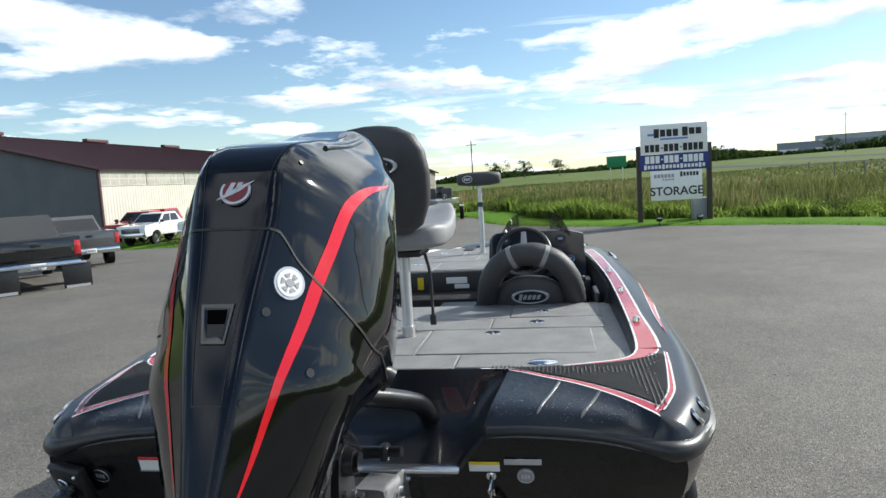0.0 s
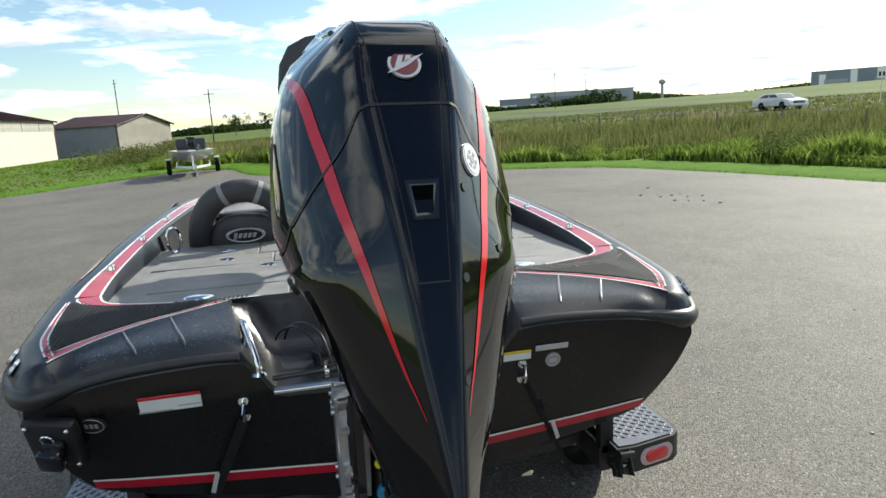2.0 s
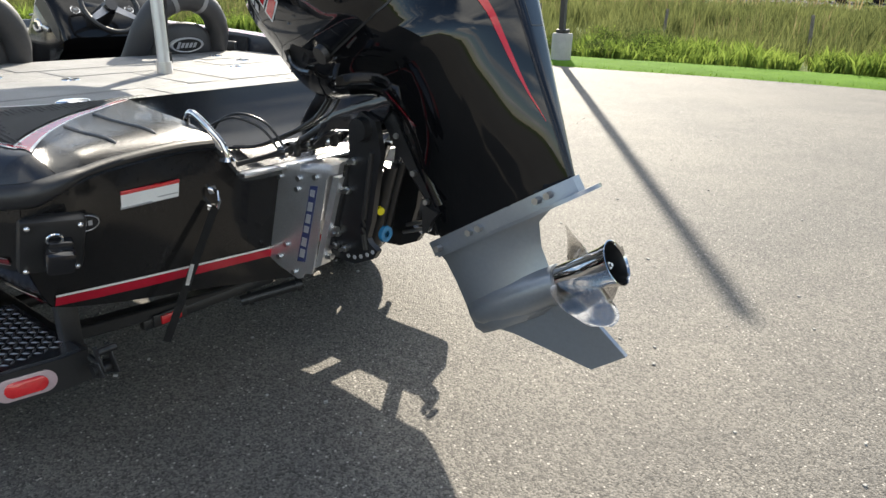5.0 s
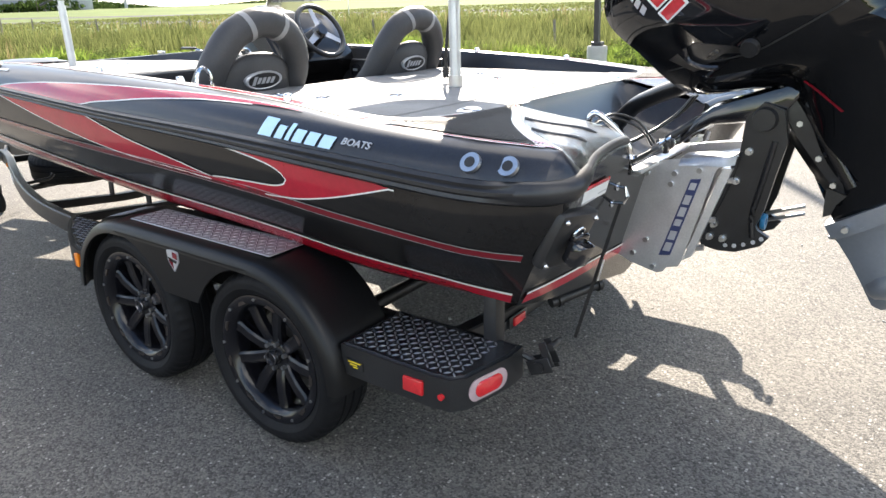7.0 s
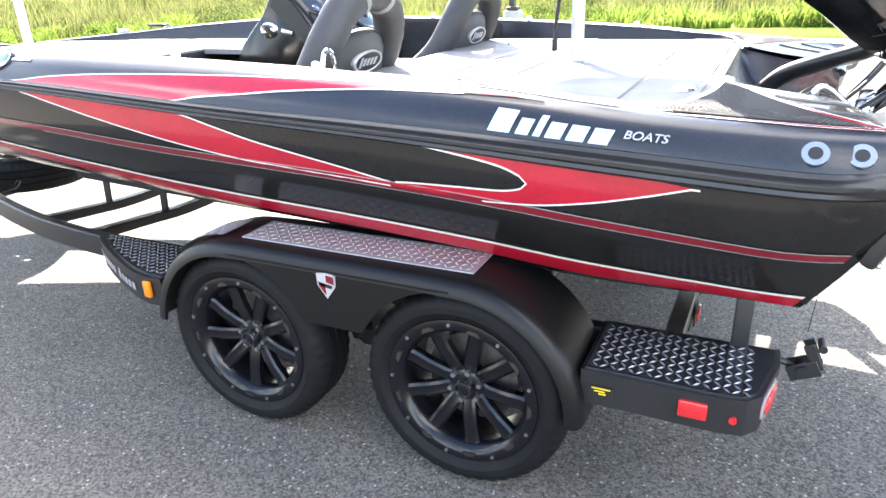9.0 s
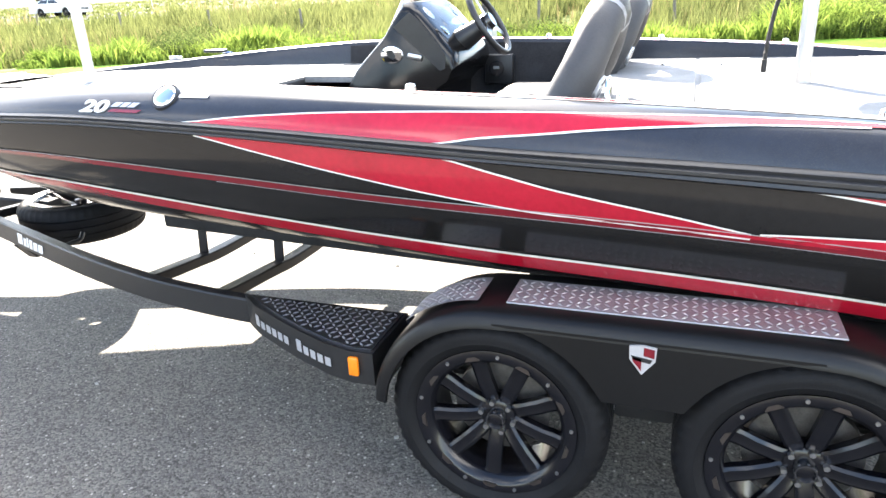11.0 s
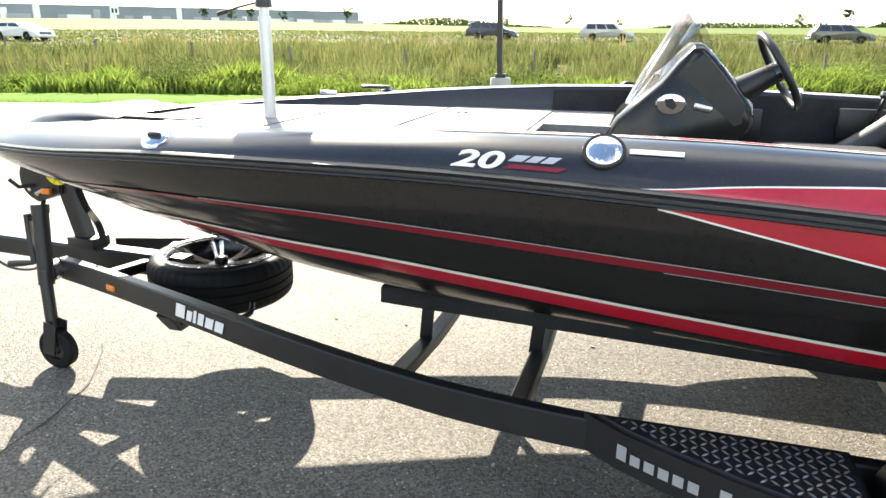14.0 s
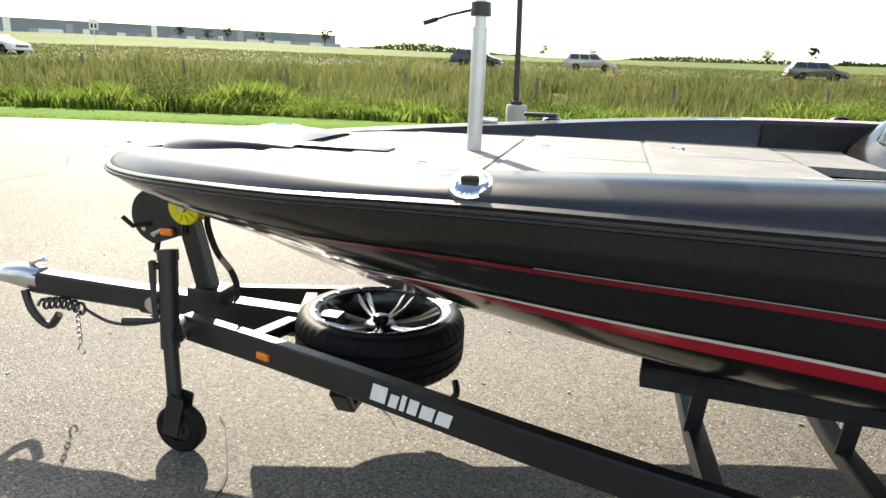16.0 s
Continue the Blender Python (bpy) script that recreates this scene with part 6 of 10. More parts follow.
full = ol + [(a, -y) for a, y in ol[::-1]]
grid(bm, [[mo(a, y, h) for a, y in full] for h in (0.0, 0.05)], close=True, cap=True)
part("upper_flange", bm, M["gear_grey"], unit, "", smooth=40)
bm = bmesh.new()
sk_ = [(0.05, -0.27), (0.147, -0.329), (0.353, -0.50), (0.476, -0.488), (0.408, -0.305), (0.37, -0.25)]
grid(bm, [[mo(a, s, h) for a, h in sk_] for s in (-0.009, 0.009)], close=True, cap=True)
part("skeg", bm, M["gear_grey"], unit, "flat skeg fin", smooth=30)
for a, h in ((0.06, 0.02), (0.20, 0.026), (0.24, 0.026), (0.46, 0.03), (0.50, 0.03)):
    for sgn in (1, -1):
        bm = bmesh.new()
        cyl(bm, mo(a, sgn * 0.07, h), mo(a, sgn * 0.095, h), 0.011, seg=6)
        part("bolt", bm, M["bolt"], unit)
# propeller
bm = bmesh.new()
rows = []
for a, r in ((0.378, 0.050), (0.39, 0.054), (0.47, 0.055), (0.54, 0.061), (0.568, 0.069), (0.569, 0.0665), (0.566, 0.065), (0.54, 0.058)):
    rows.append([mo(a, r * math.cos(t), -0.222 + r * math.sin(t)) for t in np.linspace(0, 2 * math.pi, 33)[:-1]])
grid(bm, rows, close=True)
prop = part("propeller", bm, M["steel"], motor, "polished stainless-steel propeller hub", smooth=50)
# the hollow hub's inner shade, put in as a black lining
bm = bmesh.new()
grid(bm, [[mo(a, r * math.cos(t), -0.222 + r * math.sin(t)) for t in np.linspace(0, 2 * math.pi, 33)[:-1]] for a, r in ((0.562, 0.0630), (0.541, 0.0572), (0.47, 0.050), (0.46, 0.004))], close=True)
part("exhaust_bore", bm, M["motor_black"], prop, "exhaust bore painted black for its inner shade")
for kb in range(3):
    th0 = radians(96 + 120 * kb)
    bm = bmesh.new()
    rows = []
    for i in range(13):
        r = 0.05 + (0.186 - 0.05) * i / 12
        t = i / 12
        span = 1.3 * math.sqrt(max(0.0, 1 - max(0.0, (t - 0.35) / 0.65) ** 2.2)) * (0.9 + 0.25 * t)
        row = []
        for j in range(9):
            s = j / 8 - 0.5
            th = th0 + s * span - 0.28 * t
            a = 0.455 - s * span * 0.095 + 0.03 * t
            row.append(mo(a, r * math.cos(th), -0.222 + r * math.sin(th)))
        rows.append(row)
    grid(bm, rows)
    bmesh.ops.solidify(bm, geom=bm.faces[:], thickness=0.004)
    part("blade", bm, M["steel"], prop, "mirror-bright blade", smooth=60)
bm = bmesh.new()
cyl(bm, mo(0.46, 0, -0.222), mo(0.53, 0, -0.222), 0.015, seg=18)
cyl(bm, mo(0.528, 0, -0.222), mo(0.545, 0, -0.222), 0.012, seg=6)
cyl(bm, mo(0.54, 0, -0.222), mo(0.552, 0, -0.222), 0.006, seg=10)
part("nut", bm, M["bolt"], prop)

# clamp brackets: two cast plates with stepped feet, ribs and a row of trim-pin holes
CLAMP = [(-0.085, 1.06), (-0.077, 0.995), (-0.03, 0.85), (0.02, 0.735), (0.008, 0.70), (-0.05, 0.690), (-0.11, 0.695), (-0.19, 0.732), (-0.212, 0.765), (-0.175, 0.785), (-0.165, 0.80), (-0.185, 0.86), (-0.205, 0.98), (-0.228, 1.10), (-0.205, 1.20), (-0.14, 1.225), (-0.09, 1.17)]
clamps = []
for sgn in (1, -1):
    bm = bmesh.new()
    prism(bm, CLAMP, SET + sgn * 0.105, SET + sgn * 0.128, "xz")
    clamp = part("clamp_bracket", bm, M["motor_black"], motor, "cast black clamp bracket with a stepped foot")
    clamps.append(clamp)
    # cast rib along the forward edge and boss at the tilt tube
    bm = bmesh.new()
    tube(bm, smooth_path([(-0.08, SET + sgn * 0.128, 1.04), (-0.055, SET + sgn * 0.13, 0.93), (-0.01, SET + sgn * 0.13, 0.80), (0.003, SET + sgn * 0.13, 0.73)], 4), 0.011, 8)
    tube(bm, smooth_path([(-0.19, SET + sgn * 0.128, 1.10), (-0.17, SET + sgn * 0.13, 0.97), (-0.15, SET + sgn * 0.13, 0.84), (-0.16, SET + sgn * 0.13, 0.76)], 4), 0.010, 8)
    cyl(bm, (-0.15, SET + sgn * 0.125, 1.17), (-0.15, SET + sgn * 0.155, 1.17), 0.042, 0.036, seg=22)
    part("cast_rib", bm, M["motor_black"], clamp)
    for x, z in ((-0.075, 0.715), (-0.105, 0.718), (-0.135, 0.728), (-0.165, 0.742), (-0.19, 0.758)):
        bm = bmesh.new()
        cyl(bm, (x, SET + sgn * 0.126, z), (x, SET + sgn * 0.1305, z), 0.0075, seg=12)
        part("pin_hole", bm, M["silver"], clamp, "bright trim-pin hole")
    for x, z in ((-0.085, 0.955), (-0.03, 0.79), (-0.065, 0.742), (-0.02, 0.742), (-0.115, 1.06)):
        bm = bmesh.new()
        cyl(bm, (x, SET + sgn * 0.126, z), (x, SET + sgn * 0.140, z), 0.013, seg=12)
        cyl(bm, (x, SET + sgn * 0.138, z), (x, SET + sgn * 0.162, z), 0.008, seg=6)
        part("bolt", bm, M["bolt"], clamp)
# swivel bracket: the arm over the clamp, the tilt tube, and the column down the front of the housing
bm = bmesh.new()
tube(bm, [(-0.15, -0.15, 1.17), (-0.15, 0.17, 1.17)], 0.028, 16)
for sgn in (1, -1):
    rows = []
    for x, z, t in ((0.13, 1.075, 0.018), (0.085, 1.125, 0.03), (0.03, 1.165, 0.036), (-0.05, 1.185, 0.046), (-0.13, 1.205, 0.055), (-0.20, 1.235, 0.05), (-0.235, 1.265, 0.03)):
        y0, y1 = SET + sgn * 0.052, SET + sgn * 0.092
        rows.append([Vector((x, y0, z - t)), Vector((x, y1, z - t * 0.8)), Vector((x, y1 + sgn * 0.004, z)), Vector((x, y1 - sgn * 0.006, z + t * 0.8)), Vector((x, y0, z + t))])
    grid(bm, rows, close=True, cap=True)
box(bm, (-0.10, SET, 1.205), (0.20, 0.13, 0.06), rot=Matrix.Rotation(radians(10), 3, "Y"), bevel=0.02)
swivel = part("swivel_bracket", bm, M["plastic_gloss"], motor, "glossy black cast swivel bracket", smooth=45)
bm = bmesh.new()
rows = []
for h, a0, a1, w in ((0.54, 0.06, 0.20, 0.075), (0.46, 0.035, 0.18, 0.082), (0.36, 0.035, 0.165, 0.078), (0.25, 0.045, 0.155, 0.07), (0.16, 0.055, 0.145, 0.062), (0.115, 0.07, 0.14, 0.05)):
    rows.append([mo(a0 + 0.03, -w, h), mo(a0, -w * 0.5, h), mo(a0, w * 0.5, h), mo(a0 + 0.03, w, h), mo(a1, w, h), mo(a1, -w, h)])
grid(bm, rows, close=True, cap=True)
part("column", bm, M["motor_black"], swivel, "black swivel column", smooth=40)
for sgn in (1, -1):
    bm = bmesh.new()
    grid(bm, [[mo(0.118, sgn * 0.084, h), mo(0.135, sgn * 0.090, h), mo(0.150, sgn * 0.084, h)] for h in (0.42, 0.36, 0.28, 0.20, 0.14)])
    bmesh.ops.solidify(bm, geom=bm.faces[:], thickness=0.006)
    part("column_edge", bm, M["plastic_gloss"], swivel, "polished edge of the column", smooth=60)
    bm = bmesh.new()
    prism(bm, [(0.07, 0.17), (0.035, 0.115), (0.018, 0.085), (0.042, 0.082), (0.07, 0.105), (0.11, 0.12)], sgn * 0.055, sgn * 0.075, "xz")
    for v in bm.verts:
        v.co = mo(v.co.x, v.co.y, v.co.z)
    part("tilt_spur", bm, M["motor_black"], swivel)
for h in (0.40, 0.27, 0.17):
    bm = bmesh.new()
    cyl(bm, mo(0.09, 0.070, h), mo(0.09, 0.086, h), 0.010, seg=6)
    part("bolt", bm, M["bolt"], swivel)
# trim and tilt rams between the clamps
for y, r in ((0.062, 0.022), (-0.058, 0.022), (0.0, 0.030)):
    bm = bmesh.new()
    tube(bm, [(-0.07, SET + y, 0.735), (-0.115, SET + y, 0.90), (-0.155, SET + y, 1.03)], [r * 1.15, r, r * 0.9], 14)
    part("trim_ram", bm, M["motor_black"], motor, "black trim ram")
for y in (0.062, -0.058):
    bm = bmesh.new()
    tube(bm, [(-0.155, SET + y, 1.03), (-0.20, SET + y, 1.12)], 0.012, 10)
    part("ram_rod", bm, M["steel"], motor, "bright ram rod")
for y, x0, z0 in ((-0.085, -0.16, 0.795), (-0.06, -0.165, 0.775)):
    bm = bmesh.new()
    tube(bm, [(x0, SET + y, z0), (x0 - 0.125, SET + y, z0 + 0.045)], 0.0075, 8)
    part("trim_pin", bm, M["bolt"], motor, "bright trim-limit pin")
bm = bmesh.new()
cyl(bm, (-0.155, SET + 0.06, 0.885), (-0.172, SET + 0.066, 0.883), 0.014, seg=16)
part("drain_cap", bm, M["yellow"], clamps[0], "yellow plastic cap")
bm = bmesh.new()
lathe(bm, [(0.012, 0.0), (0.028, 0.0), (0.030, 0.008), (0.028, 0.016), (0.012, 0.016)], "x", 20, (-0.185, SET + 0.05, 0.80))
part("ring_cap", bm, M["blue_cap"], clamps[0], "blue plastic ring")
# steering cylinder lying across the well, with fittings and bracket arms
CY0, CY1 = Vector((0.212, 0.37, 1.03)), Vector((0.125, -0.20, 1.085))
bm = bmesh.new()
tube(bm, [CY0.lerp(CY1, t) for t in (0, 0.2, 0.4, 0.6, 0.8, 1)], [0.009, 0.009, 0.019, 0.021, 0.021, 0.016], 14)
for t in (0.38, 0.66, 0.9):
    box(bm, CY0.lerp(CY1, t), (0.05, 0.03, 0.052), bevel=0.01)
tube(bm, smooth_path([CY0.lerp(CY1, 0.42) + Vector((0, 0, 0.02)), (0.10, 0.10, 1.13), (0.02, 0.06, 1.185), (-0.06, 0.03, 1.215)], 4), 0.013, 10)
part("steering_cylinder", bm, M["motor_black"], motor, "black hydraulic steering cylinder")
for t in (0.30, 0.38, 0.46, 0.60, 0.66, 0.74):
    bm = bmesh.new()
    p = CY0.lerp(CY1, t)
    cyl(bm, p + Vector((-0.012, 0, 0.022)), p + Vector((-0.03, 0, 0.034)), 0.009, seg=8)
    cyl(bm, p + Vector((0, -0.007, 0)), p + Vector((0, 0.007, 0)), 0.0235, seg=14)
    part("fitting", bm, M["chrome"], motor, "bright hydraulic fitting")
# plate, starter cover and knob inside the cut-back of the lower cowl
for sgn in (1, -1):
    bm = bmesh.new()
    pts = [on_cowl(0.66, 9.4, 0.004), on_cowl(0.72, 11.2, 0.004), on_cowl(0.80, 11.6, 0.004), on_cowl(0.80, 10.4, 0.004), on_cowl(0.72, 9.6, 0.004)]
    f = bm.faces.new([bm.verts.new(across(p, sgn)) for p in pts])
    bmesh.ops.solidify(bm, geom=[f], thickness=0.010)
    side_cover = part("side_cover", bm, M["motor_black"], motor, "matt black cover in the cowl's cut-back")
    bm = bmesh.new()
    p, q = across(on_cowl(0.69, 9.35, 0.0), sgn), across(on_cowl(0.69, 9.35, 0.018), sgn)
    cyl(bm, p, q, 0.030, 0.027, seg=24)
    part("knob", bm, M["plastic"], side_cover, "round black knob")
    bm = bmesh.new()
    tube(bm, smooth_path([across(on_cowl(h, k, 0.012), sgn) for h, k in ((0.80, 10.7), (0.76, 10.9), (0.72, 10.75), (0.69, 10.4))], 4), 0.010, 8)
    part("latch_arm", bm, M["plastic_gloss"], side_cover)
# rigging hoses from the well to the cowl
bm = bmesh.new()
tube(bm, smooth_path([(0.50, -0.22, 1.06), (0.42, -0.20, 1.14), (0.30, -0.13, 1.20), (0.18, -0.06, 1.25), (0.08, -0.03, 1.31)], 6), 0.034, 14)
part("rigging_hose", bm, M["motor_black"], motor, "ribbed black rigging hose", smooth=60)
for y0, y1, r in ((0.22, 0.04, 0.007), (0.20, -0.02, 0.005), (0.24, 0.02, 0.005)):
    bm = bmesh.new()
    tube(bm, smooth_path([(0.43, y0, 1.03), (0.33, y0 - 0.03, 1.045), (0.25, y0 - 0.09, 1.085), (0.17, y1 + 0.02, 1.15), (0.12, y1, 1.22)], 6), r, 10)
    part("hydraulic_hose", bm, M["motor_black"], motor, "thin black hydraulic hose", smooth=60)
for k, (y0, dz) in enumerate(((0.36, -0.03), (0.33, -0.02))):
    bm = bmesh.new()
    tube(bm, smooth_path([(0.40 - 0.01 * k, y0, 1.10), (0.375, y0 - 0.02, 1.165 + dz), (0.325, y0 - 0.07, 1.19 + dz), (0.265, y0 - 0.12, 1.165 + dz), (0.225, y0 - 0.14, 1.10), (0.20, y0 - 0.15, 1.06)], 5), 0.0045, 8)
    part("steering_hose", bm, M["motor_black"], motor, "thin glossy black steering hose", smooth=60)

# jack plate between transom and motor
jack = placed("jack_plate", (0.15, 0, 0.58), "bare aluminium jack plate bolted to the transom", "jack plate")
SIDE = [(0.262, 0.985), (0.285, 0.80), (0.31, 0.625), (0.255, 0.60), (0.15, 0.575), (0.125, 0.585), (0.115, 0.605), (0.072, 0.615), (0.062, 0.64), (-0.02, 0.985), (-0.05, 1.02), (-0.03, 1.035), (0.10, 1.02)]
for sgn in (1, -1):
    bm = bmesh.new()
    prism(bm, SIDE, sgn * 0.182, sgn * 0.190, "xz")
    bmesh.ops.bevel(bm, geom=bm.edges[:], offset=0.0015, segments=1, affect="EDGES")
    sp_ = part("side_plate", bm, M["plate_alu"], jack, "bare aluminium side plate")
    bm = bmesh.new()
    prism(bm, [(0.058, 0.95), (0.022, 0.955), (0.104, 0.655), (0.146, 0.648)], sgn * 0.1905, sgn * 0.192, "xz")
    st_ = part("maker_strip", bm, M["maker_print"], sp_, "dark navy printed strip")
    for i in range(6):
        bm = bmesh.new()
        t0 = 0.05 + i * 0.155
        t1 = t0 + (0.115 if i % 3 else 0.085)
        at = lambda t, q: (0.022 + 0.082 * t + (0.036 + 0.006 * t) * q, 0.953 - 0.302 * t)  # noqa: E731
        prism(bm, [at(t0, 0.2), at(t1, 0.2), at(t1, 0.82), at(t0, 0.82)], sgn * 0.1915, sgn * 0.193, "xz")
        part("letter_bar", bm, M["silver"], st_)
    for x, z in ((0.215, 0.955), (0.115, 0.965), (0.125, 0.925), (0.20, 0.70), (0.165, 0.60), (0.245, 0.64), (0.03, 0.985)):
        bm = bmesh.new()
        cyl(bm, (x, sgn * 0.188, z), (x, sgn * 0.200, z), 0.010, seg=8)
        part("bolt", bm, M["bolt"], sp_)
    # the flange that curls outwards along the top after corner
    bm = bmesh.new()
    line = [(0.10, 1.022), (0.03, 1.034), (-0.03, 1.042), (-0.065, 1.05), (-0.088, 1.058)]
    grid(bm, [[Vector((x, sgn * 0.10, z + 0.004)), Vector((x, sgn * 0.178, z)), Vector((x, sgn * 0.192, z - 0.006)), Vector((x + 0.004, sgn * 0.196, z - 0.03 * (1 + (0.10 - x) * 2)))] for x, z in line])
    bmesh.ops.solidify(bm, geom=bm.faces[:], thickness=0.006)
    part("flange", bm, M["plate_alu"], sp_, "", smooth=60)
    # inner slide on the motor's side
    bm = bmesh.new()
    prism(bm, [(-0.045, 1.0), (-0.075, 1.0), (0.03, 0.66), (0.062, 0.64)], sgn * 0.135, sgn * 0.182, "xz")
    slide = part("slide", bm, M["plate_alu"], jack, "aluminium slide rail")
    for z in (0.95, 0.80, 0.69):
        bm = bmesh.new()
        x = -0.062 + (0.98 - z) * 0.30
        cyl(bm, (x, sgn * 0.16, z), (x - 0.03, sgn * 0.16, z + 0.006), 0.012, seg=6)
        part("bolt", bm, M["bolt"], slide)
bm = bmesh.new()
box(bm, (0.005, 0, 0.83), (0.026, 0.27, 0.34), rot=Matrix.Rotation(radians(-17), 3, "Y"), bevel=0.006)
part("motor_plate", bm, M["plate_alu"], jack, "bare aluminium motor plate")
bm = bmesh.new()
box(bm, (0.272, 0, 0.79), (0.02, 0.36, 0.36), rot=Matrix.Rotation(-math.atan(0.25), 3, "Y"), bevel=0.004)
part("transom_plate", bm, M["plate_alu"], jack)
# added bright bar: paints the sunlight along the well's after sill
bm = bmesh.new()
box(bm, (0.20, 0.0, 0.995), (0.05, 0.74, 0.014), bevel=0.004)
part("sill_cap", bm, M["alu"], jack, "bright bar for the sunlit sill of the transom notch")
bm = bmesh.new()
tube(bm, [(0.14, 0.0, 0.64), (0.09, 0.0, 0.93)], 0.03, 14)
part("lift_ram", bm, M["motor_black"], jack, "black lift ram")

# ---------------------------------------------------------------- trailer
trailer = placed("boat_trailer", (2.5, 0, 0.0), "black tandem-axle boat trailer with diamond-plate steps", "trailer")
FRAME_Z = 0.435
for sgn in (1, -1):
    bm = bmesh.new()
    pts = smooth_path([(5.72, sgn * 0.185, 0.455), (5.29, sgn * 0.315, 0.458), (4.77, sgn * 0.505, 0.470), (4.25, sgn * 0.680, 0.468), (3.85, sgn * 0.785, 0.458), (3.5, sgn * 0.845, 0.448), (3.0, sgn * 0.875, 0.438), (2.0, sgn * 0.875, FRAME_Z), (1.0, sgn * 0.875, FRAME_Z), (0.42, sgn * 0.875, FRAME_Z)], 5)
    beam(bm, pts, 0.052, 0.106)
    fr = part("side_rail", bm, M["frame"], trailer, "black box-section side rail", smooth=40)
    # plain lettering bars on the rail
    rx, ry_, rz_ = [-p[0] for p in pts], [abs(p[1]) for p in pts], [p[2] for p in pts]
    rail_at = lambda x: Vector((x, float(np.interp(-x, rx, ry_)), float(np.interp(-x, rx, rz_))))  # noqa: E731
    t = 4.822
    for i, (wide, low, high) in enumerate(((0.058, -0.022, 0.036), (0.032, -0.024, 0.020), (0.018, -0.024, 0.030), (0.034, -0.024, 0.026), (0.046, -0.024, 0.020), (0.048, -0.024, 0.020))):
        bm = bmesh.new()
        a, b = rail_at(t), rail_at(t - wide)
        d = (b - a).normalized()
        off = Vector((-d.y, d.x, 0)).normalized() * 0.0305
        if off.y < 0:
            off = -off
        pts = [a + off + Vector((0.006, 0, low)), b + off + Vector((0.006, 0, low)), b + off + Vector((-0.006, 0, high)), a + off + Vector((-0.006, 0, high))]
        bm.faces.new([bm.verts.new((p.x, sgn * p.y, p.z)) for p in pts])
        part("letter_bar", bm, M["white"], fr)
        t -= wide + 0.010
    bm = bmesh.new()
    p = Vector((5.312, sgn * 0.338, 0.449))
    box(bm, p, (0.062, 0.016, 0.03), rot=Matrix.Rotation(sgn * radians(-19), 3, "Z"), bevel=0.006)
    part("side_marker", bm, M["orange"], fr, "amber marker lamp")
# tongue
bm = bmesh.new()
beam(bm, [(5.15, 0, 0.455), (5.6, 0, 0.462), (6.05, 0, 0.47)], 0.10, 0.11)
tongue_b = part("tongue", bm, M["frame"], trailer, "black swing tongue")
bm = bmesh.new()
beam(bm, [(6.0, 0, 0.472), (6.62, 0, 0.485)], 0.088, 0.098)
part("tongue_end", bm, M["frame"], tongue_b)
bm = bmesh.new()
rows = []
for x, w, t, b in ((6.58, 0.05, 0.55, 0.435), (6.66, 0.055, 0.56, 0.44), (6.74, 0.058, 0.555, 0.455), (6.80, 0.05, 0.54, 0.46), (6.84, 0.025, 0.52, 0.47)):
    rows.append([Vector((x, w * math.cos(a), (t + b) / 2 + (t - b) / 2 * math.sin(a))) for a in np.linspace(0, 2 * math.pi, 17)[:-1]])
grid(bm, rows, close=True, cap=True)
coup = part("coupler", bm, M["alu"], tongue_b, "bright ball coupler")
bm = bmesh.new()
box(bm, (6.60, 0, 0.575), (0.09, 0.03, 0.02), rot=Matrix.Rotation(radians(20), 3, "Y"), bevel=0.005)
part("latch", bm, M["chrome"], coup)
for sgn in (1, -1):
    bm = bmesh.new()
    cyl(bm, (5.98, sgn * 0.053, 0.465), (5.98, sgn * 0.062, 0.465), 0.034, seg=20)
    cyl(bm, (5.98, sgn * 0.06, 0.465), (5.98, sgn * 0.075, 0.465), 0.012, seg=6)
    part("pivot_plate", bm, M["alu"], tongue_b)
# front cross brace
bm = bmesh.new()
beam(bm, [(5.40, 0.29, 0.47), (5.31, 0.0, 0.472), (5.40, -0.29, 0.47)], 0.06, 0.05)
part("cross_brace", bm, M["frame"], trailer)
for x, ye in ((3.81, 0.80), (3.37, 0.85), (2.12, 0.86), (0.64, 0.86)):
    bm = bmesh.new()
    beam(bm, smooth_path([(x, ye, FRAME_Z + 0.01), (x, ye - 0.12, FRAME_Z - 0.012), (x, 0.42, 0.395), (x, 0.2, 0.375), (x, -0.2, 0.375), (x, -0.42, 0.395), (x, -ye + 0.12, FRAME_Z - 0.012), (x, -ye, FRAME_Z + 0.01)], 4), 0.065, 0.05)
    part("cross_member", bm, M["frame"], trailer, "dipped black cross member")
# bunks on short posts
for sgn in (1, -1):
    bm = bmesh.new()
    beam(bm, [(4.0, sgn * 0.30, 0.575), (2.2, sgn * 0.34, 0.525), (0.75, sgn * 0.34, 0.505)], 0.09, 0.07)
    part("bunk", bm, M["carpet_dark"], trailer, "dark carpeted bunk")
    for x in (3.81, 3.37, 2.12):
        bm = bmesh.new()
        box(bm, (x + 0.01, sgn * 0.31, 0.46), (0.05, 0.012, 0.13), rot=Matrix.Rotation(radians(-5), 3, "Y"), bevel=0.003, seg=1)
        part("bunk_post", bm, M["frame"], trailer)


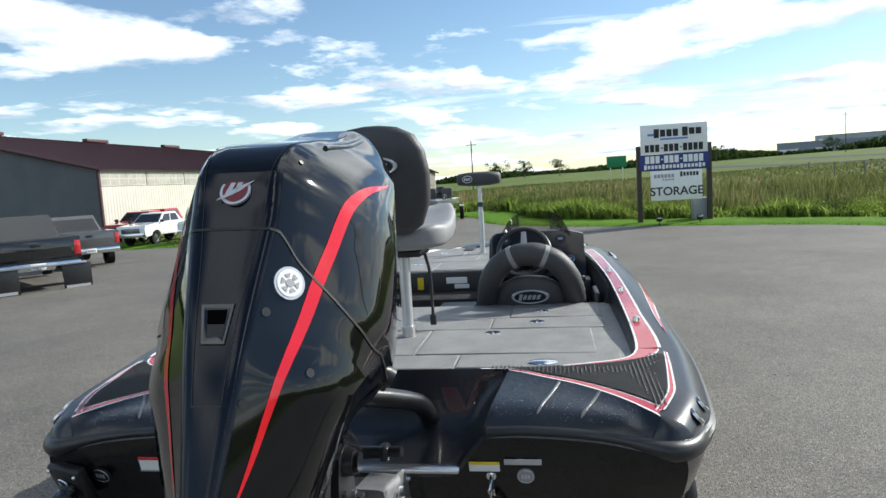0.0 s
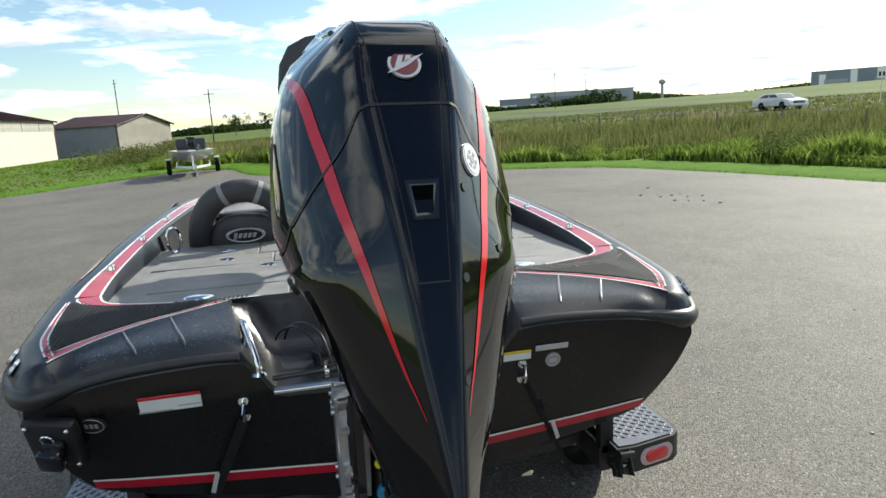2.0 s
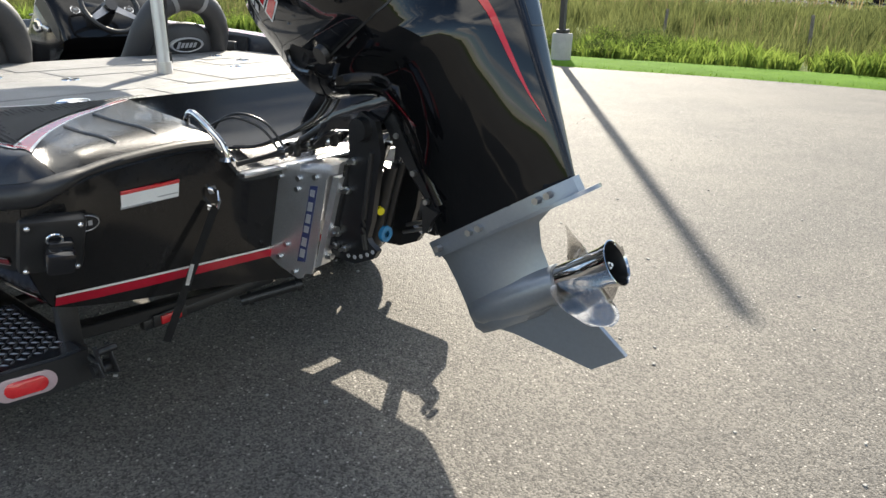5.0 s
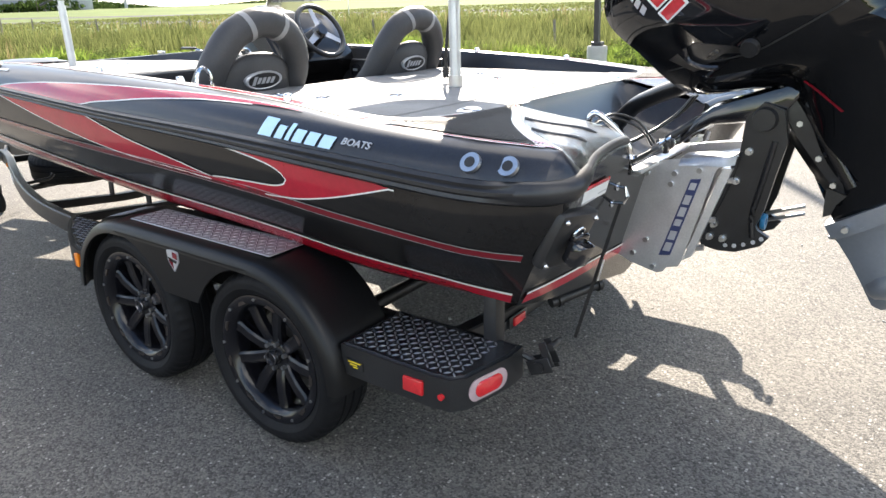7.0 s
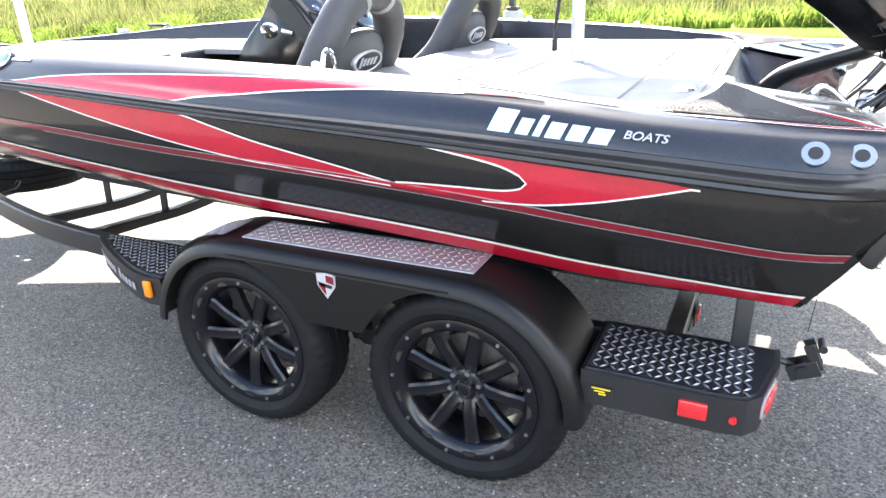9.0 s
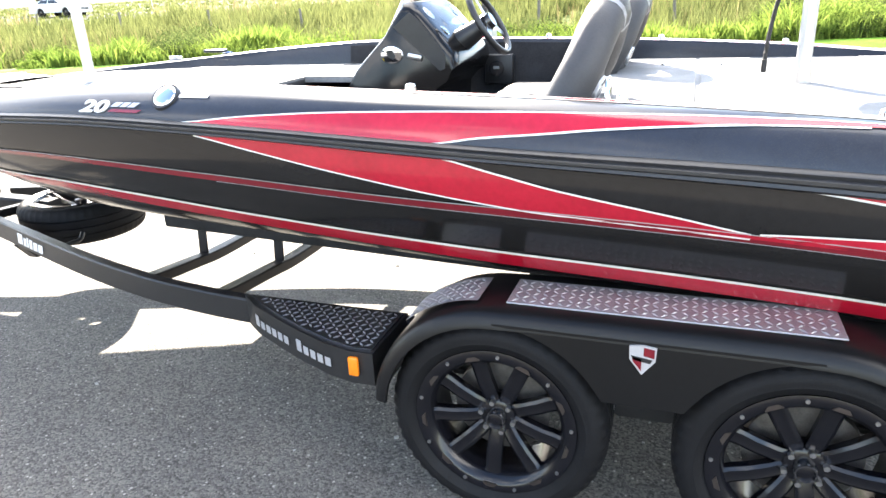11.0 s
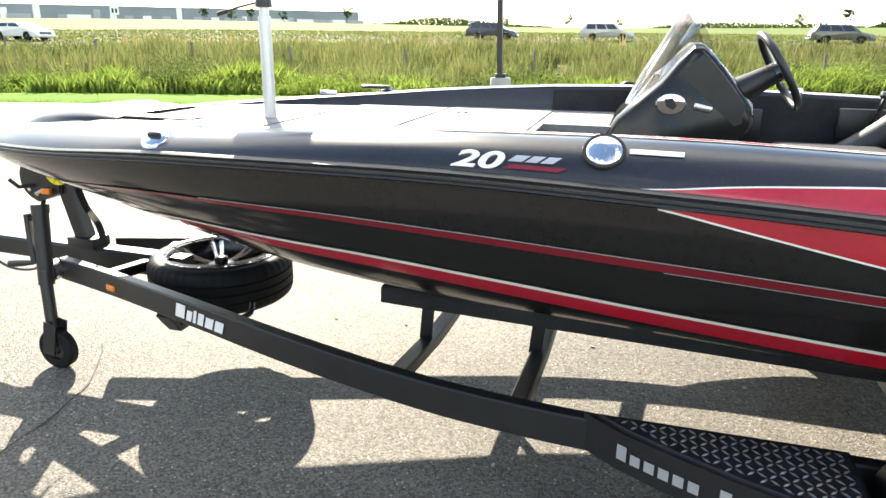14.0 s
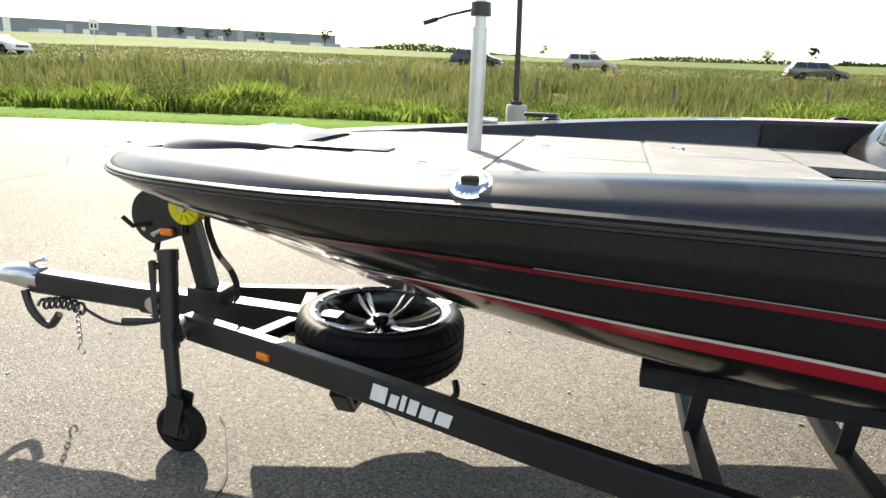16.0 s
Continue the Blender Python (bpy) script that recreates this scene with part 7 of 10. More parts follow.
def diamonds(bm, pts_fn, nu, nv, size=0.0145):
    """Raised lozenges in two slants over a surface given as a function of u and v."""
    for i in range(nu):
        for j in range(nv):
            u, v = (i + 0.5 + 0.0) / nu, (j + 0.5) / nv
            c, du, dv, n = pts_fn(u, v)
            if c is None:
                continue
            s = 1 if (i + j) % 2 else -1
            a = (du + dv * s).normalized() * size
            b = (du - dv * s).normalized() * size * 0.27
            vs = [bm.verts.new(c + p) for p in (a, b, -a, -b)]
            top = bm.verts.new(c + n * 0.0035)
            for k in range(4):
                bm.faces.new((vs[k], vs[(k + 1) % 4], top)).material_index = 1


# rear steps with tail lamps
for sgn in (1, -1):
    bm = bmesh.new()
    poly = [(0.84, 0.885), (0.84, 1.195), (0.47, 1.20), (0.41, 1.19), (0.375, 1.15), (0.335, 0.97), (0.335, 0.885)]
    prism(bm, [(x, sgn * y) for x, y in poly], 0.405, 0.512, "xy")
    step = part("rear_step", bm, M["frame"], trailer, "black step box behind the wheels")
    bm = bmesh.new()
    poly2 = [(0.83, 0.90), (0.83, 1.185), (0.475, 1.188), (0.42, 1.178), (0.388, 1.145), (0.35, 0.97), (0.35, 0.90)]
    prism(bm, [(x, sgn * y) for x, y in poly2], 0.512, 0.517, "xy")

    def rs(u, v):
        x, y = 0.40 + 0.42 * u, 0.915 + 0.26 * v
        return Vector((x, sgn * y, 0.5175)), Vector((1, 0, 0)), Vector((0, 1, 0)), Vector((0, 0, 1))
    diamonds(bm, rs, 17, 11)
    part("tread_plate", bm, M["tread_dark"], step, "dark diamond tread plate", smooth=20).data.materials.append(M["tread_mid"])
    t = Vector((0.375, 1.15, 0)) - Vector((0.335, 0.97, 0))
    t.normalize()
    n = Vector((-t.y, t.x, 0))
    n = n if n.x < 0 else -n
    c = Vector((0.357, 1.065, 0.457))
    for w, h, off, m, nm in ((0.165, 0.074, 0.006, "pink_lens", "tail_lamp"), (0.115, 0.052, 0.012, "red_lens", "lamp_lens")):
        bm = bmesh.new()
        rr = h / 2
        ringp = []
        for a in np.linspace(0, 2 * math.pi, 29)[:-1]:
            ringp.append((math.copysign(w / 2 - rr, math.cos(a)) + rr * math.cos(a), rr * math.sin(a)))
        rows = []
        for o, k in ((-0.004, 1.0), (off * 0.7, 1.0), (off, 0.88)):
            rows.append([Vector((c.x + t.x * p * k + n.x * o, sgn * (c.y + t.y * p * k + n.y * o), c.z + q * k)) for p, q in ringp])
        grid(bm, rows, close=True, cap=True)
        lamp_ob = part(nm, bm, M[m], step if nm == "tail_lamp" else lamp_ob, "oval red tail lamp" if nm == "tail_lamp" else "")
    bm = bmesh.new()
    box(bm, (0.537, sgn * 1.203, 0.462), (0.075, 0.014, 0.05), bevel=0.005)
    part("side_marker", bm, M["red_lens"], step, "red side marker")
    bm = bmesh.new()
    cyl(bm, (0.437, sgn * 1.19, 0.452), (0.437, sgn * 1.203, 0.452), 0.010, seg=14)
    part("stud_lamp", bm, M["red_lens"], step, "small round red lamp")
    bm = bmesh.new()
    box(bm, (0.78, sgn * 1.1985, 0.455), (0.07, 0.004, 0.03))
    wl = part("warning_label", bm, M["black_print"], step, "small black label with yellow print")
    for dx, dz, w in ((0.0, 0.008, 0.052), (0.004, -0.001, 0.03), (-0.004, -0.009, 0.02)):
        bm = bmesh.new()
        box(bm, (0.78 + dx, sgn * 1.2012, 0.455 + dz), (w, 0.0015, 0.004))
        part("print_bar", bm, M["label_yellow"], wl)
    # ratchet of the tie-down strap, hanging inboard of the step
    bm = bmesh.new()
    rot = Matrix.Rotation(radians(25), 3, "Y")
    c = Vector((0.27, sgn * 0.875, 0.465))
    for dy in (-0.024, 0.024):
        box(bm, c + Vector((0, dy, 0)), (0.085, 0.005, 0.05), rot=rot, bevel=0.002, seg=1)
        box(bm, c + Vector((-0.02, dy * 0.8, 0.045)), (0.03, 0.005, 0.085), rot=rot, bevel=0.002, seg=1)
    cyl(bm, c + Vector((0, -0.035, 0)), c + Vector((0, 0.035, 0)), 0.018, seg=14)
    cyl(bm, c + Vector((-0.038, -0.028, 0.08)), c + Vector((-0.038, 0.028, 0.08)), 0.012, seg=12)
    tube(bm, smooth_path([c + Vector((0.03, 0, 0.0)), c + Vector((0.08, sgn * 0.01, 0.02)), Vector((0.38, sgn * 0.88, 0.47))], 3), 0.010, 8)
    part("strap_ratchet", bm, M["plastic"], step, "black strap ratchet")
    bm = bmesh.new()
    a, b = Vector((0.255, sgn * 0.67, 0.475)), on_stern(sgn * 0.475, 0.905, 0.03)
    s = Vector((0, 0.013, 0.009))
    grid(bm, [[p - s, p + s] for p in (a, a * 0.66 + b * 0.34, a * 0.33 + b * 0.67, b)])
    bmesh.ops.solidify(bm, geom=bm.faces[:], thickness=0.003)
    tie = part("tie_strap", bm, M["strap"], trailer, "black tie-down strap")
    bm = bmesh.new()
    p = a.lerp(b, 0.52) + Vector((-0.012, 0, 0))
    grid(bm, [[p + Vector((0, sgn * 0.02, -0.035)), p + Vector((0, sgn * 0.034, -0.03))], [p + Vector((-0.008, -sgn * 0.002, 0.035)), p + Vector((-0.008, sgn * 0.012, 0.04))]])
    bmesh.ops.solidify(bm, geom=bm.faces[:], thickness=0.002)
    part("strap_tag", bm, M["white"], tie, "pale tag on the strap")
    # front steps
    bm = bmesh.new()
    ol = [(2.47, 0.885), (2.47, 1.185), (2.55, 1.188), (2.65, 1.163), (2.78, 1.110), (2.92, 1.043), (3.05, 0.974), (3.13, 0.915), (3.16, 0.885)]
    prism(bm, [(x, sgn * y) for x, y in ol], 0.395, 0.512, "xy")
    fstep = part("front_step", bm, M["frame"], trailer, "black curved step ahead of the wheels")
    bm = bmesh.new()
    ol2 = [(2.48, 0.895), (2.48, 1.165), (2.545, 1.168), (2.64, 1.145), (2.77, 1.092), (2.91, 1.025), (3.03, 0.960), (3.10, 0.905), (3.115, 0.895)]
    prism(bm, [(x, sgn * y) for x, y in ol2], 0.512, 0.517, "xy")
    edge = curve([2.48, 2.545, 2.64, 2.77, 2.91, 3.03, 3.10, 3.115], [1.165, 1.168, 1.145, 1.092, 1.025, 0.960, 0.905, 0.895])

    def fs(u, v):
        x, y = 2.49 + 0.62 * u, 0.905 + 0.25 * v
        if y > edge(x) - 0.015:
            return None, None, None, None
        return Vector((x, sgn * y, 0.5175)), Vector((1, 0, 0)), Vector((0, 1, 0)), Vector((0, 0, 1))
    diamonds(bm, fs, 24, 10)
    part("tread_plate", bm, M["tread_dark"], fstep, "dark diamond tread plate", smooth=20).data.materials.append(M["tread_mid"])
    bm = bmesh.new()
    box(bm, (2.535, sgn * 1.196, 0.465), (0.036, 0.016, 0.068), bevel=0.006)
    part("side_marker", bm, M["orange"], fstep, "amber side marker")
    oe = curve([2.47, 2.55, 2.65, 2.78, 2.92, 3.05, 3.13, 3.16], [1.185, 1.188, 1.163, 1.110, 1.043, 0.974, 0.915, 0.885])
    for i in range(12):
        if i == 6:
            continue
        x = 3.06 - 0.0365 * i
        bm = bmesh.new()
        p = [(x, -0.022), (x - 0.026, -0.022), (x - 0.026, 0.024 if i in (0, 7) else 0.010), (x, 0.024 if i in (0, 7) else 0.010)]
        bm.faces.new([bm.verts.new((a, sgn * (oe(a) + 0.004), 0.455 + b)) for a, b in p])
        part("letter_bar", bm, M["silver"], fstep)
    # fender over both wheels
    XR, XF, R = 1.212, 2.066, 0.393
    top = []
    for a in np.linspace(6, 90, 15):
        top.append((XF + R * math.cos(radians(a)), 0.345 + R * math.sin(radians(a))))
    for x in np.linspace(XF - 0.12, XR + 0.12, 8):
        top.append((float(x), 0.345 + R + 0.004))
    for a in np.linspace(90, 182, 14):
        top.append((XR + R * math.cos(radians(a)), 0.345 + R * math.sin(radians(a))))
    bm = bmesh.new()
    rows = []
    for x, z in top:
        cx = min(max(x, XR), XF)
        nx, nz = x - cx, z - 0.345
        l = math.hypot(nx, nz)
        nx, nz = nx / l, nz / l
        rows.append([Vector((x - nx * 0.012, sgn * 0.955, z - nz * 0.012)), Vector((x, sgn * 0.955, z)), Vector((x, sgn * 1.19, z)), Vector((x - nx * 0.004, sgn * 1.222, z - nz * 0.004)), Vector((x - nx * 0.018, sgn * 1.243, z - nz * 0.018)), Vector((x - nx * 0.050, sgn * 1.248, z - nz * 0.050)), Vector((x - nx * 0.052, sgn * 1.238, z - nz * 0.052)), Vector((x - nx * 0.016, sgn * 1.20, z - nz * 0.016))])
    grid(bm, rows, close=True, cap=True)
    fend = part("fender", bm, M["fender"], trailer, "satin black double fender", smooth=50)
    # skirt that fills between the wheels
    bm = bmesh.new()
    web = [(x, z - 0.045) for x, z in top if XR - 0.02 <= x <= XF + 0.02]
    arc1 = [(XF + 0.356 * math.cos(radians(a)), 0.345 + 0.356 * math.sin(radians(a))) for a in np.linspace(88, 153, 12)]
    arc2 = [(XR + 0.356 * math.cos(radians(a)), 0.345 + 0.356 * math.sin(radians(a))) for a in np.linspace(27, 92, 12)]
    lowr = arc1 + arc2
    xs_ = [float(v) for v in np.linspace(XF - 0.01, XR + 0.01, 36)]
    lw = curve([p[0] for p in lowr][::-1], [p[1] for p in lowr][::-1])
    for d, flip in ((1.247, 1), (1.238, -1)):
        grid(bm, [[Vector((x, sgn * d, 0.345 + R - 0.032)), Vector((x, sgn * d, lw(x)))] for x in xs_])
    grid(bm, [[Vector((x, sgn * 1.247, lw(x))), Vector((x, sgn * 1.238, lw(x)))] for x in xs_])
    bmesh.ops.remove_doubles(bm, verts=bm.verts, dist=0.0005)
    part("skirt", bm, M["fender"], fend, "black skirt between the wheels", smooth=50)
    # tread plates on the fender
    bm = bmesh.new()
    zt = 0.345 + R + 0.006
    box(bm, (1.60, sgn * 1.095, zt), (0.86, 0.17, 0.005), bevel=0.002, seg=1)

    def ft(u, v):
        return Vector((1.18 + 0.84 * u, sgn * (1.018 + 0.154 * v), zt + 0.0025)), Vector((1, 0, 0)), Vector((0, 1, 0)), Vector((0, 0, 1))
    diamonds(bm, ft, 33, 6, 0.0140)
    part("tread_plate", bm, M["tread"], fend, "bright diamond tread plate", smooth=20)
    bm = bmesh.new()
    rows = []
    for a in np.linspace(86, 48, 9):
        ca, sa = math.cos(radians(a)), math.sin(radians(a))
        rows.append([Vector((XF + 0.06 + (R + 0.004) * ca - 0.04, sgn * y, 0.345 + (R + 0.005) * sa)) for y in (1.01, 1.095, 1.18)])
    grid(bm, rows)

    def fa(u, v):
        a = radians(84 - 34 * u)
        return Vector((XF + 0.02 + (R + 0.0045) * math.cos(a), sgn * (1.018 + 0.154 * v), 0.345 + (R + 0.0055) * math.sin(a))), Vector((math.sin(a), 0, -math.cos(a))), Vector((0, 1, 0)), Vector((math.cos(a), 0, math.sin(a)))
    diamonds(bm, fa, 11, 6, 0.0135)
    part("tread_plate", bm, M["tread"], fend, "bright diamond tread plate", smooth=20)
    # shield emblem
    bm = bmesh.new()
    sh = [(1.61, 0.695), (1.645, 0.70), (1.68, 0.695), (1.678, 0.655), (1.645, 0.612), (1.612, 0.655)]
    prism(bm, sh, sgn * 1.246, sgn * 1.252, "xz")
    em = part("shield_emblem", bm, M["silver"], fend, "silver and red shield emblem")
    for poly3, m in (([(1.615, 0.69), (1.643, 0.694), (1.643, 0.67), (1.615, 0.664)], "dark_red"), ([(1.647, 0.66), (1.672, 0.664), (1.670, 0.652), (1.647, 0.624)], "dark_red"), ([(1.62, 0.66), (1.675, 0.668), (1.668, 0.655), (1.625, 0.648)], "black_print")):
        bm = bmesh.new()
        prism(bm, poly3, sgn * 1.2525, sgn * 1.2535, "xz")
        part("emblem_field", bm, M[m], em)
    # spring hangers and axle ends between the wheels
    bm = bmesh.new()
    box(bm, (1.64, sgn * 0.93, 0.42), (0.14, 0.06, 0.10), bevel=0.008)
    box(bm, (1.55, sgn * 0.95, 0.37), (0.05, 0.05, 0.10), rot=Matrix.Rotation(radians(25), 3, "Y"), bevel=0.01)
    box(bm, (1.73, sgn * 0.95, 0.37), (0.05, 0.05, 0.10), rot=Matrix.Rotation(radians(-25), 3, "Y"), bevel=0.01)
    box(bm, (XR, sgn * 0.95, 0.36), (0.42, 0.05, 0.022), bevel=0.006)
    box(bm, (XF, sgn * 0.95, 0.36), (0.42, 0.05, 0.022), bevel=0.006)
    part("spring_hanger", bm, M["frame"], trailer, "black leaf-spring hangers")
for x in (1.212, 2.066):
    bm = bmesh.new()
    tube(bm, [(x, -1.05, 0.345), (x, 1.05, 0.345)], 0.032, 12)
    part("axle", bm, M["frame"], trailer)

# wheels
TR = 0.342


def tyre_mesh(name="tyre"):
    bm = bmesh.new()
    w = 0.105
    prof = [(0.249, -w * 0.80), (0.259, -w * 0.92), (0.286, -w * 1.02), (0.312, -w * 0.99), (0.330, -w * 0.86), (TR - 0.003, -w * 0.68), (TR, -w * 0.45), (TR - 0.007, -w * 0.43), (TR - 0.007, -w * 0.37), (TR, -w * 0.35), (TR, -w * 0.06), (TR - 0.007, -w * 0.04), (TR - 0.007, w * 0.04), (TR, w * 0.06), (TR, w * 0.35), (TR - 0.007, w * 0.37), (TR - 0.007, w * 0.43), (TR, w * 0.45), (TR - 0.003, w * 0.68), (0.330, w * 0.86), (0.312, w * 0.99), (0.295, w * 1.035), (0.288, w * 1.02), (0.281, w * 1.03), (0.259, w * 0.92), (0.249, w * 0.80)]
    rows = []
    for k in range(144):
        a = 2 * math.pi * k / 144
        row = []
        for r, y in prof:
            notch = 0.008 if (0.322 < r < TR - 0.001 and abs(y) > w * 0.6 and k % 3 == 0) else 0.0
            row.append(Vector(((r - notch) * math.cos(a), y, (r - notch) * math.sin(a))))
        rows.append(row)
    grid(bm, rows + [rows[0]])
    bmesh.ops.remove_doubles(bm, verts=bm.verts, dist=0.0001)
    bmesh.ops.recalc_face_normals(bm, faces=bm.faces)
    return finish(name, bm, M["tyre"], 35)


def rim_mesh():
    bm = bmesh.new()
    lathe(bm, [(0.226, -0.085), (0.205, -0.08), (0.198, 0.02), (0.205, 0.060), (0.222, 0.080), (0.236, 0.088), (0.236, 0.094), (0.222, 0.098), (0.205, 0.092), (0.190, 0.072), (0.186, 0.05), (0.186, -0.07)], "y", 60)
    return finish("wheel", bm, M["rim"], 40)


def spoke_mesh():
    bm = bmesh.new()
    rows = []
    for r, w, y, t in ((0.045, 0.020, 0.045, 0.03), (0.08, 0.022, 0.058, 0.03), (0.13, 0.0225, 0.066, 0.03), (0.175, 0.023, 0.066, 0.03), (0.198, 0.026, 0.074, 0.03)):
        rows.append([Vector((r, y - t, -w)), Vector((r, y - 0.006, -w)), Vector((r, y, -w * 0.62)), Vector((r, y - 0.003, 0)), Vector((r, y, w * 0.62)), Vector((r, y - 0.006, w)), Vector((r, y - t, w))])
    grid(bm, rows, close=True, cap=True)
    return finish("spoke", bm, M["rim"], 40)


def hub_mesh():
    bm = bmesh.new()
    lathe(bm, [(0.0, 0.075), (0.022, 0.075), (0.028, 0.071), (0.030, 0.05), (0.050, 0.048), (0.062, 0.040), (0.066, 0.0), (0.0, 0.0)], "y", 36)
    return finish("hub", bm, M["rim"], 35)


def cap_mesh():
    bm = bmesh.new()
    lathe(bm, [(0.030, 0.048), (0.030, 0.076), (0.028, 0.080), (0.024, 0.080), (0.022, 0.074), (0.0, 0.072)], "y", 30)
    return finish("hub_cap", bm, M["rim_gloss"], 35)


def small(name, m, fn):
    bm = bmesh.new()
    fn(bm)
    return finish(name, bm, m, 35)


W = {"tyre": tyre_mesh(), "wheel": rim_mesh(), "spoke": spoke_mesh(), "hub": hub_mesh(), "hub_cap": cap_mesh()}
W["lug_nut"] = small("lug_nut", M["bolt"], lambda b: cyl(b, (0.052, 0.046, 0), (0.052, 0.062, 0), 0.0085, seg=6))
W["rim_rivet"] = small("rim_rivet", M["bolt"], lambda b: cyl(b, (0.222, 0.094, 0), (0.222, 0.101, 0), 0.0055, seg=8))
W["drum"] = small("brake_drum", M["rusty"], lambda b: lathe(b, [(0.0, -0.06), (0.15, -0.06), (0.155, -0.05), (0.155, -0.012), (0.12, -0.008), (0.0, -0.006)], "y", 36))
W["segment"] = small("rim_tab", M["rim_edge"], lambda b: prism(b, [(0.207, -0.022), (0.219, -0.012), (0.219, 0.012), (0.207, 0.022)], 0.093, 0.0985, "xz"))


for key in ("wheel", "spoke", "segment", "rim_rivet"):
    W[key].transform(Matrix.Diagonal((1.07, 1, 1.07, 1)))


def child(me, parent, m):
    ob = new(me.name.split(".")[0], me)
    ob.parent = parent
    ob.matrix_basis = m
    return ob


def road_wheel(parent, m, spin=0.0, spokes=9):
    w = child(W["wheel"], parent, m)
    child(W["tyre"], w, Matrix())
    child(W["hub"], w, Matrix())
    child(W["hub_cap"], w, Matrix())
    child(W["drum"], w, Matrix())
    for k in range(spokes):
        child(W["spoke"], w, Matrix.Rotation(spin + 2 * math.pi * k / spokes, 4, "Y"))
        child(W["rim_rivet"], w, Matrix.Rotation(spin + 2 * math.pi * (k + 0.5) / spokes, 4, "Y"))
        child(W["segment"], w, Matrix.Rotation(spin + 2 * math.pi * k / spokes, 4, "Y"))
    for k in range(6):
        child(W["lug_nut"], w, Matrix.Rotation(spin + math.pi * k / 3, 4, "Y"))
    return w


o = ORIGIN[trailer.name]
for sgn in (1, -1):
    for i, x in enumerate((1.212, 2.066)):
        m = Matrix.Translation(Vector((x, sgn * 1.115, 0.342)) - o)
        if sgn < 0:
            m = m @ Matrix.Rotation(math.pi, 4, "Z")
        road_wheel(trailer, m, 0.3 + 0.5 * i)

# spring hangers and equalisers between the axles
for sgn in (1, -1):
    bm = bmesh.new()
    prism(bm, [(1.50, 0.31), (1.56, 0.27), (1.72, 0.27), (1.78, 0.31), (1.74, 0.34), (1.68, 0.33), (1.67, 0.40), (1.61, 0.40), (1.60, 0.33), (1.54, 0.34)], sgn * 0.90, sgn * 0.955, "xz")
    eq = part("equaliser", bm, M["frame"], trailer, "black spring equaliser between the axles")
    for x, z in ((1.535, 0.308), (1.64, 0.355), (1.745, 0.308)):
        bm = bmesh.new()
        cyl(bm, (x, sgn * 0.955, z), (x, sgn * 0.972, z), 0.016, seg=6)
        part("bolt", bm, M["bolt"], eq)

# spare wheel lying on the frame
spare = thing("spare_wheel", (5.0, -0.06, 0.362), "spare wheel with a machined silver rim lying on the frame", "wheel")
lay = Matrix.Translation((0, 0, 0.062)) @ Matrix.Rotation(radians(90), 4, "X") @ Matrix.Diagonal((1, 1.02, 1, 1))
ty = child(W["tyre"], spare, lay)
sp_rim = small("rim", M["rim"], lambda b: lathe(b, [(0.226, -0.085), (0.205, -0.08), (0.198, 0.02), (0.205, 0.060), (0.222, 0.080), (0.236, 0.088), (0.236, 0.094), (0.222, 0.098), (0.205, 0.092), (0.190, 0.060), (0.186, -0.07)], "y", 60))
sp_rim.transform(Matrix.Diagonal((1.1, 1, 1.1, 1)))
rimo = child(sp_rim, spare, lay @ Matrix.Diagonal((1.1, 1.12, 1.1, 1)))


def spare_spoke(b):
    rows = []
    for r, w, y in ((0.03, 0.007, 0.040), (0.09, 0.007, 0.045), (0.15, 0.008, 0.055), (0.218, 0.011, 0.082)):
        rows.append([Vector((r, y - 0.03, -w)), Vector((r, y, -w)), Vector((r, y + 0.004, 0)), Vector((r, y, w)), Vector((r, y - 0.03, w))])
    grid(b, rows, close=True, cap=True)


ss = small("spoke", M["rim_silver"], spare_spoke)
lip_ring = small("rim_lip", M["rim_silver"], lambda b: lathe(b, [(0.244, 0.088), (0.252, 0.092), (0.258, 0.098), (0.250, 0.103), (0.240, 0.100)], "y", 60))
child(lip_ring, rimo, Matrix())
for k in range(14):
    child(W["rim_rivet"], rimo, Matrix.Rotation(2 * math.pi * k / 14, 4, "Y"))
for k in range(7):
    for d in (-0.10, 0.10):
        child(ss, rimo, Matrix.Rotation(2 * math.pi * k / 7 + d, 4, "Y"))
child(W["hub"], rimo, Matrix())
bm = bmesh.new()
beam(bm, [(4.99, 0.40, 0.385), (4.99, 0.34, 0.300), (4.99, -0.34, 0.300), (4.99, -0.40, 0.385)], 0.07, 0.03)
part("spare_carrier", bm, M["frame"], trailer)
bm = bmesh.new()
tube(bm, smooth_path([(4.62, 0.50, 0.42), (4.60, 0.42, 0.425), (4.585, 0.36, 0.43), (4.60, 0.32, 0.455)], 4), 0.012, 10)
part("carrier_hook", bm, M["frame"], trailer)

# swivel jack at the tongue
jk = placed("tongue_jack", (5.68, 0.335, 0.0), "black swivel tongue jack standing on a small wheel", "jack")
bm = bmesh.new()
cyl(bm, (5.755, 0.235, 0.74), (5.735, 0.285, 0.40), 0.036, seg=20)
cyl(bm, (5.735, 0.285, 0.47), (5.70, 0.325, 0.20), 0.028, seg=18)
cyl(bm, (5.757, 0.232, 0.735), (5.762, 0.225, 0.775), 0.040, seg=20)
body = part("tube", bm, M["frame"], jk, "black jack tube")
bm = bmesh.new()
beam(bm, [(5.805, 0.262, 0.735), (5.80, 0.275, 0.60), (5.79, 0.285, 0.50)], 0.022, 0.036, 0.004)
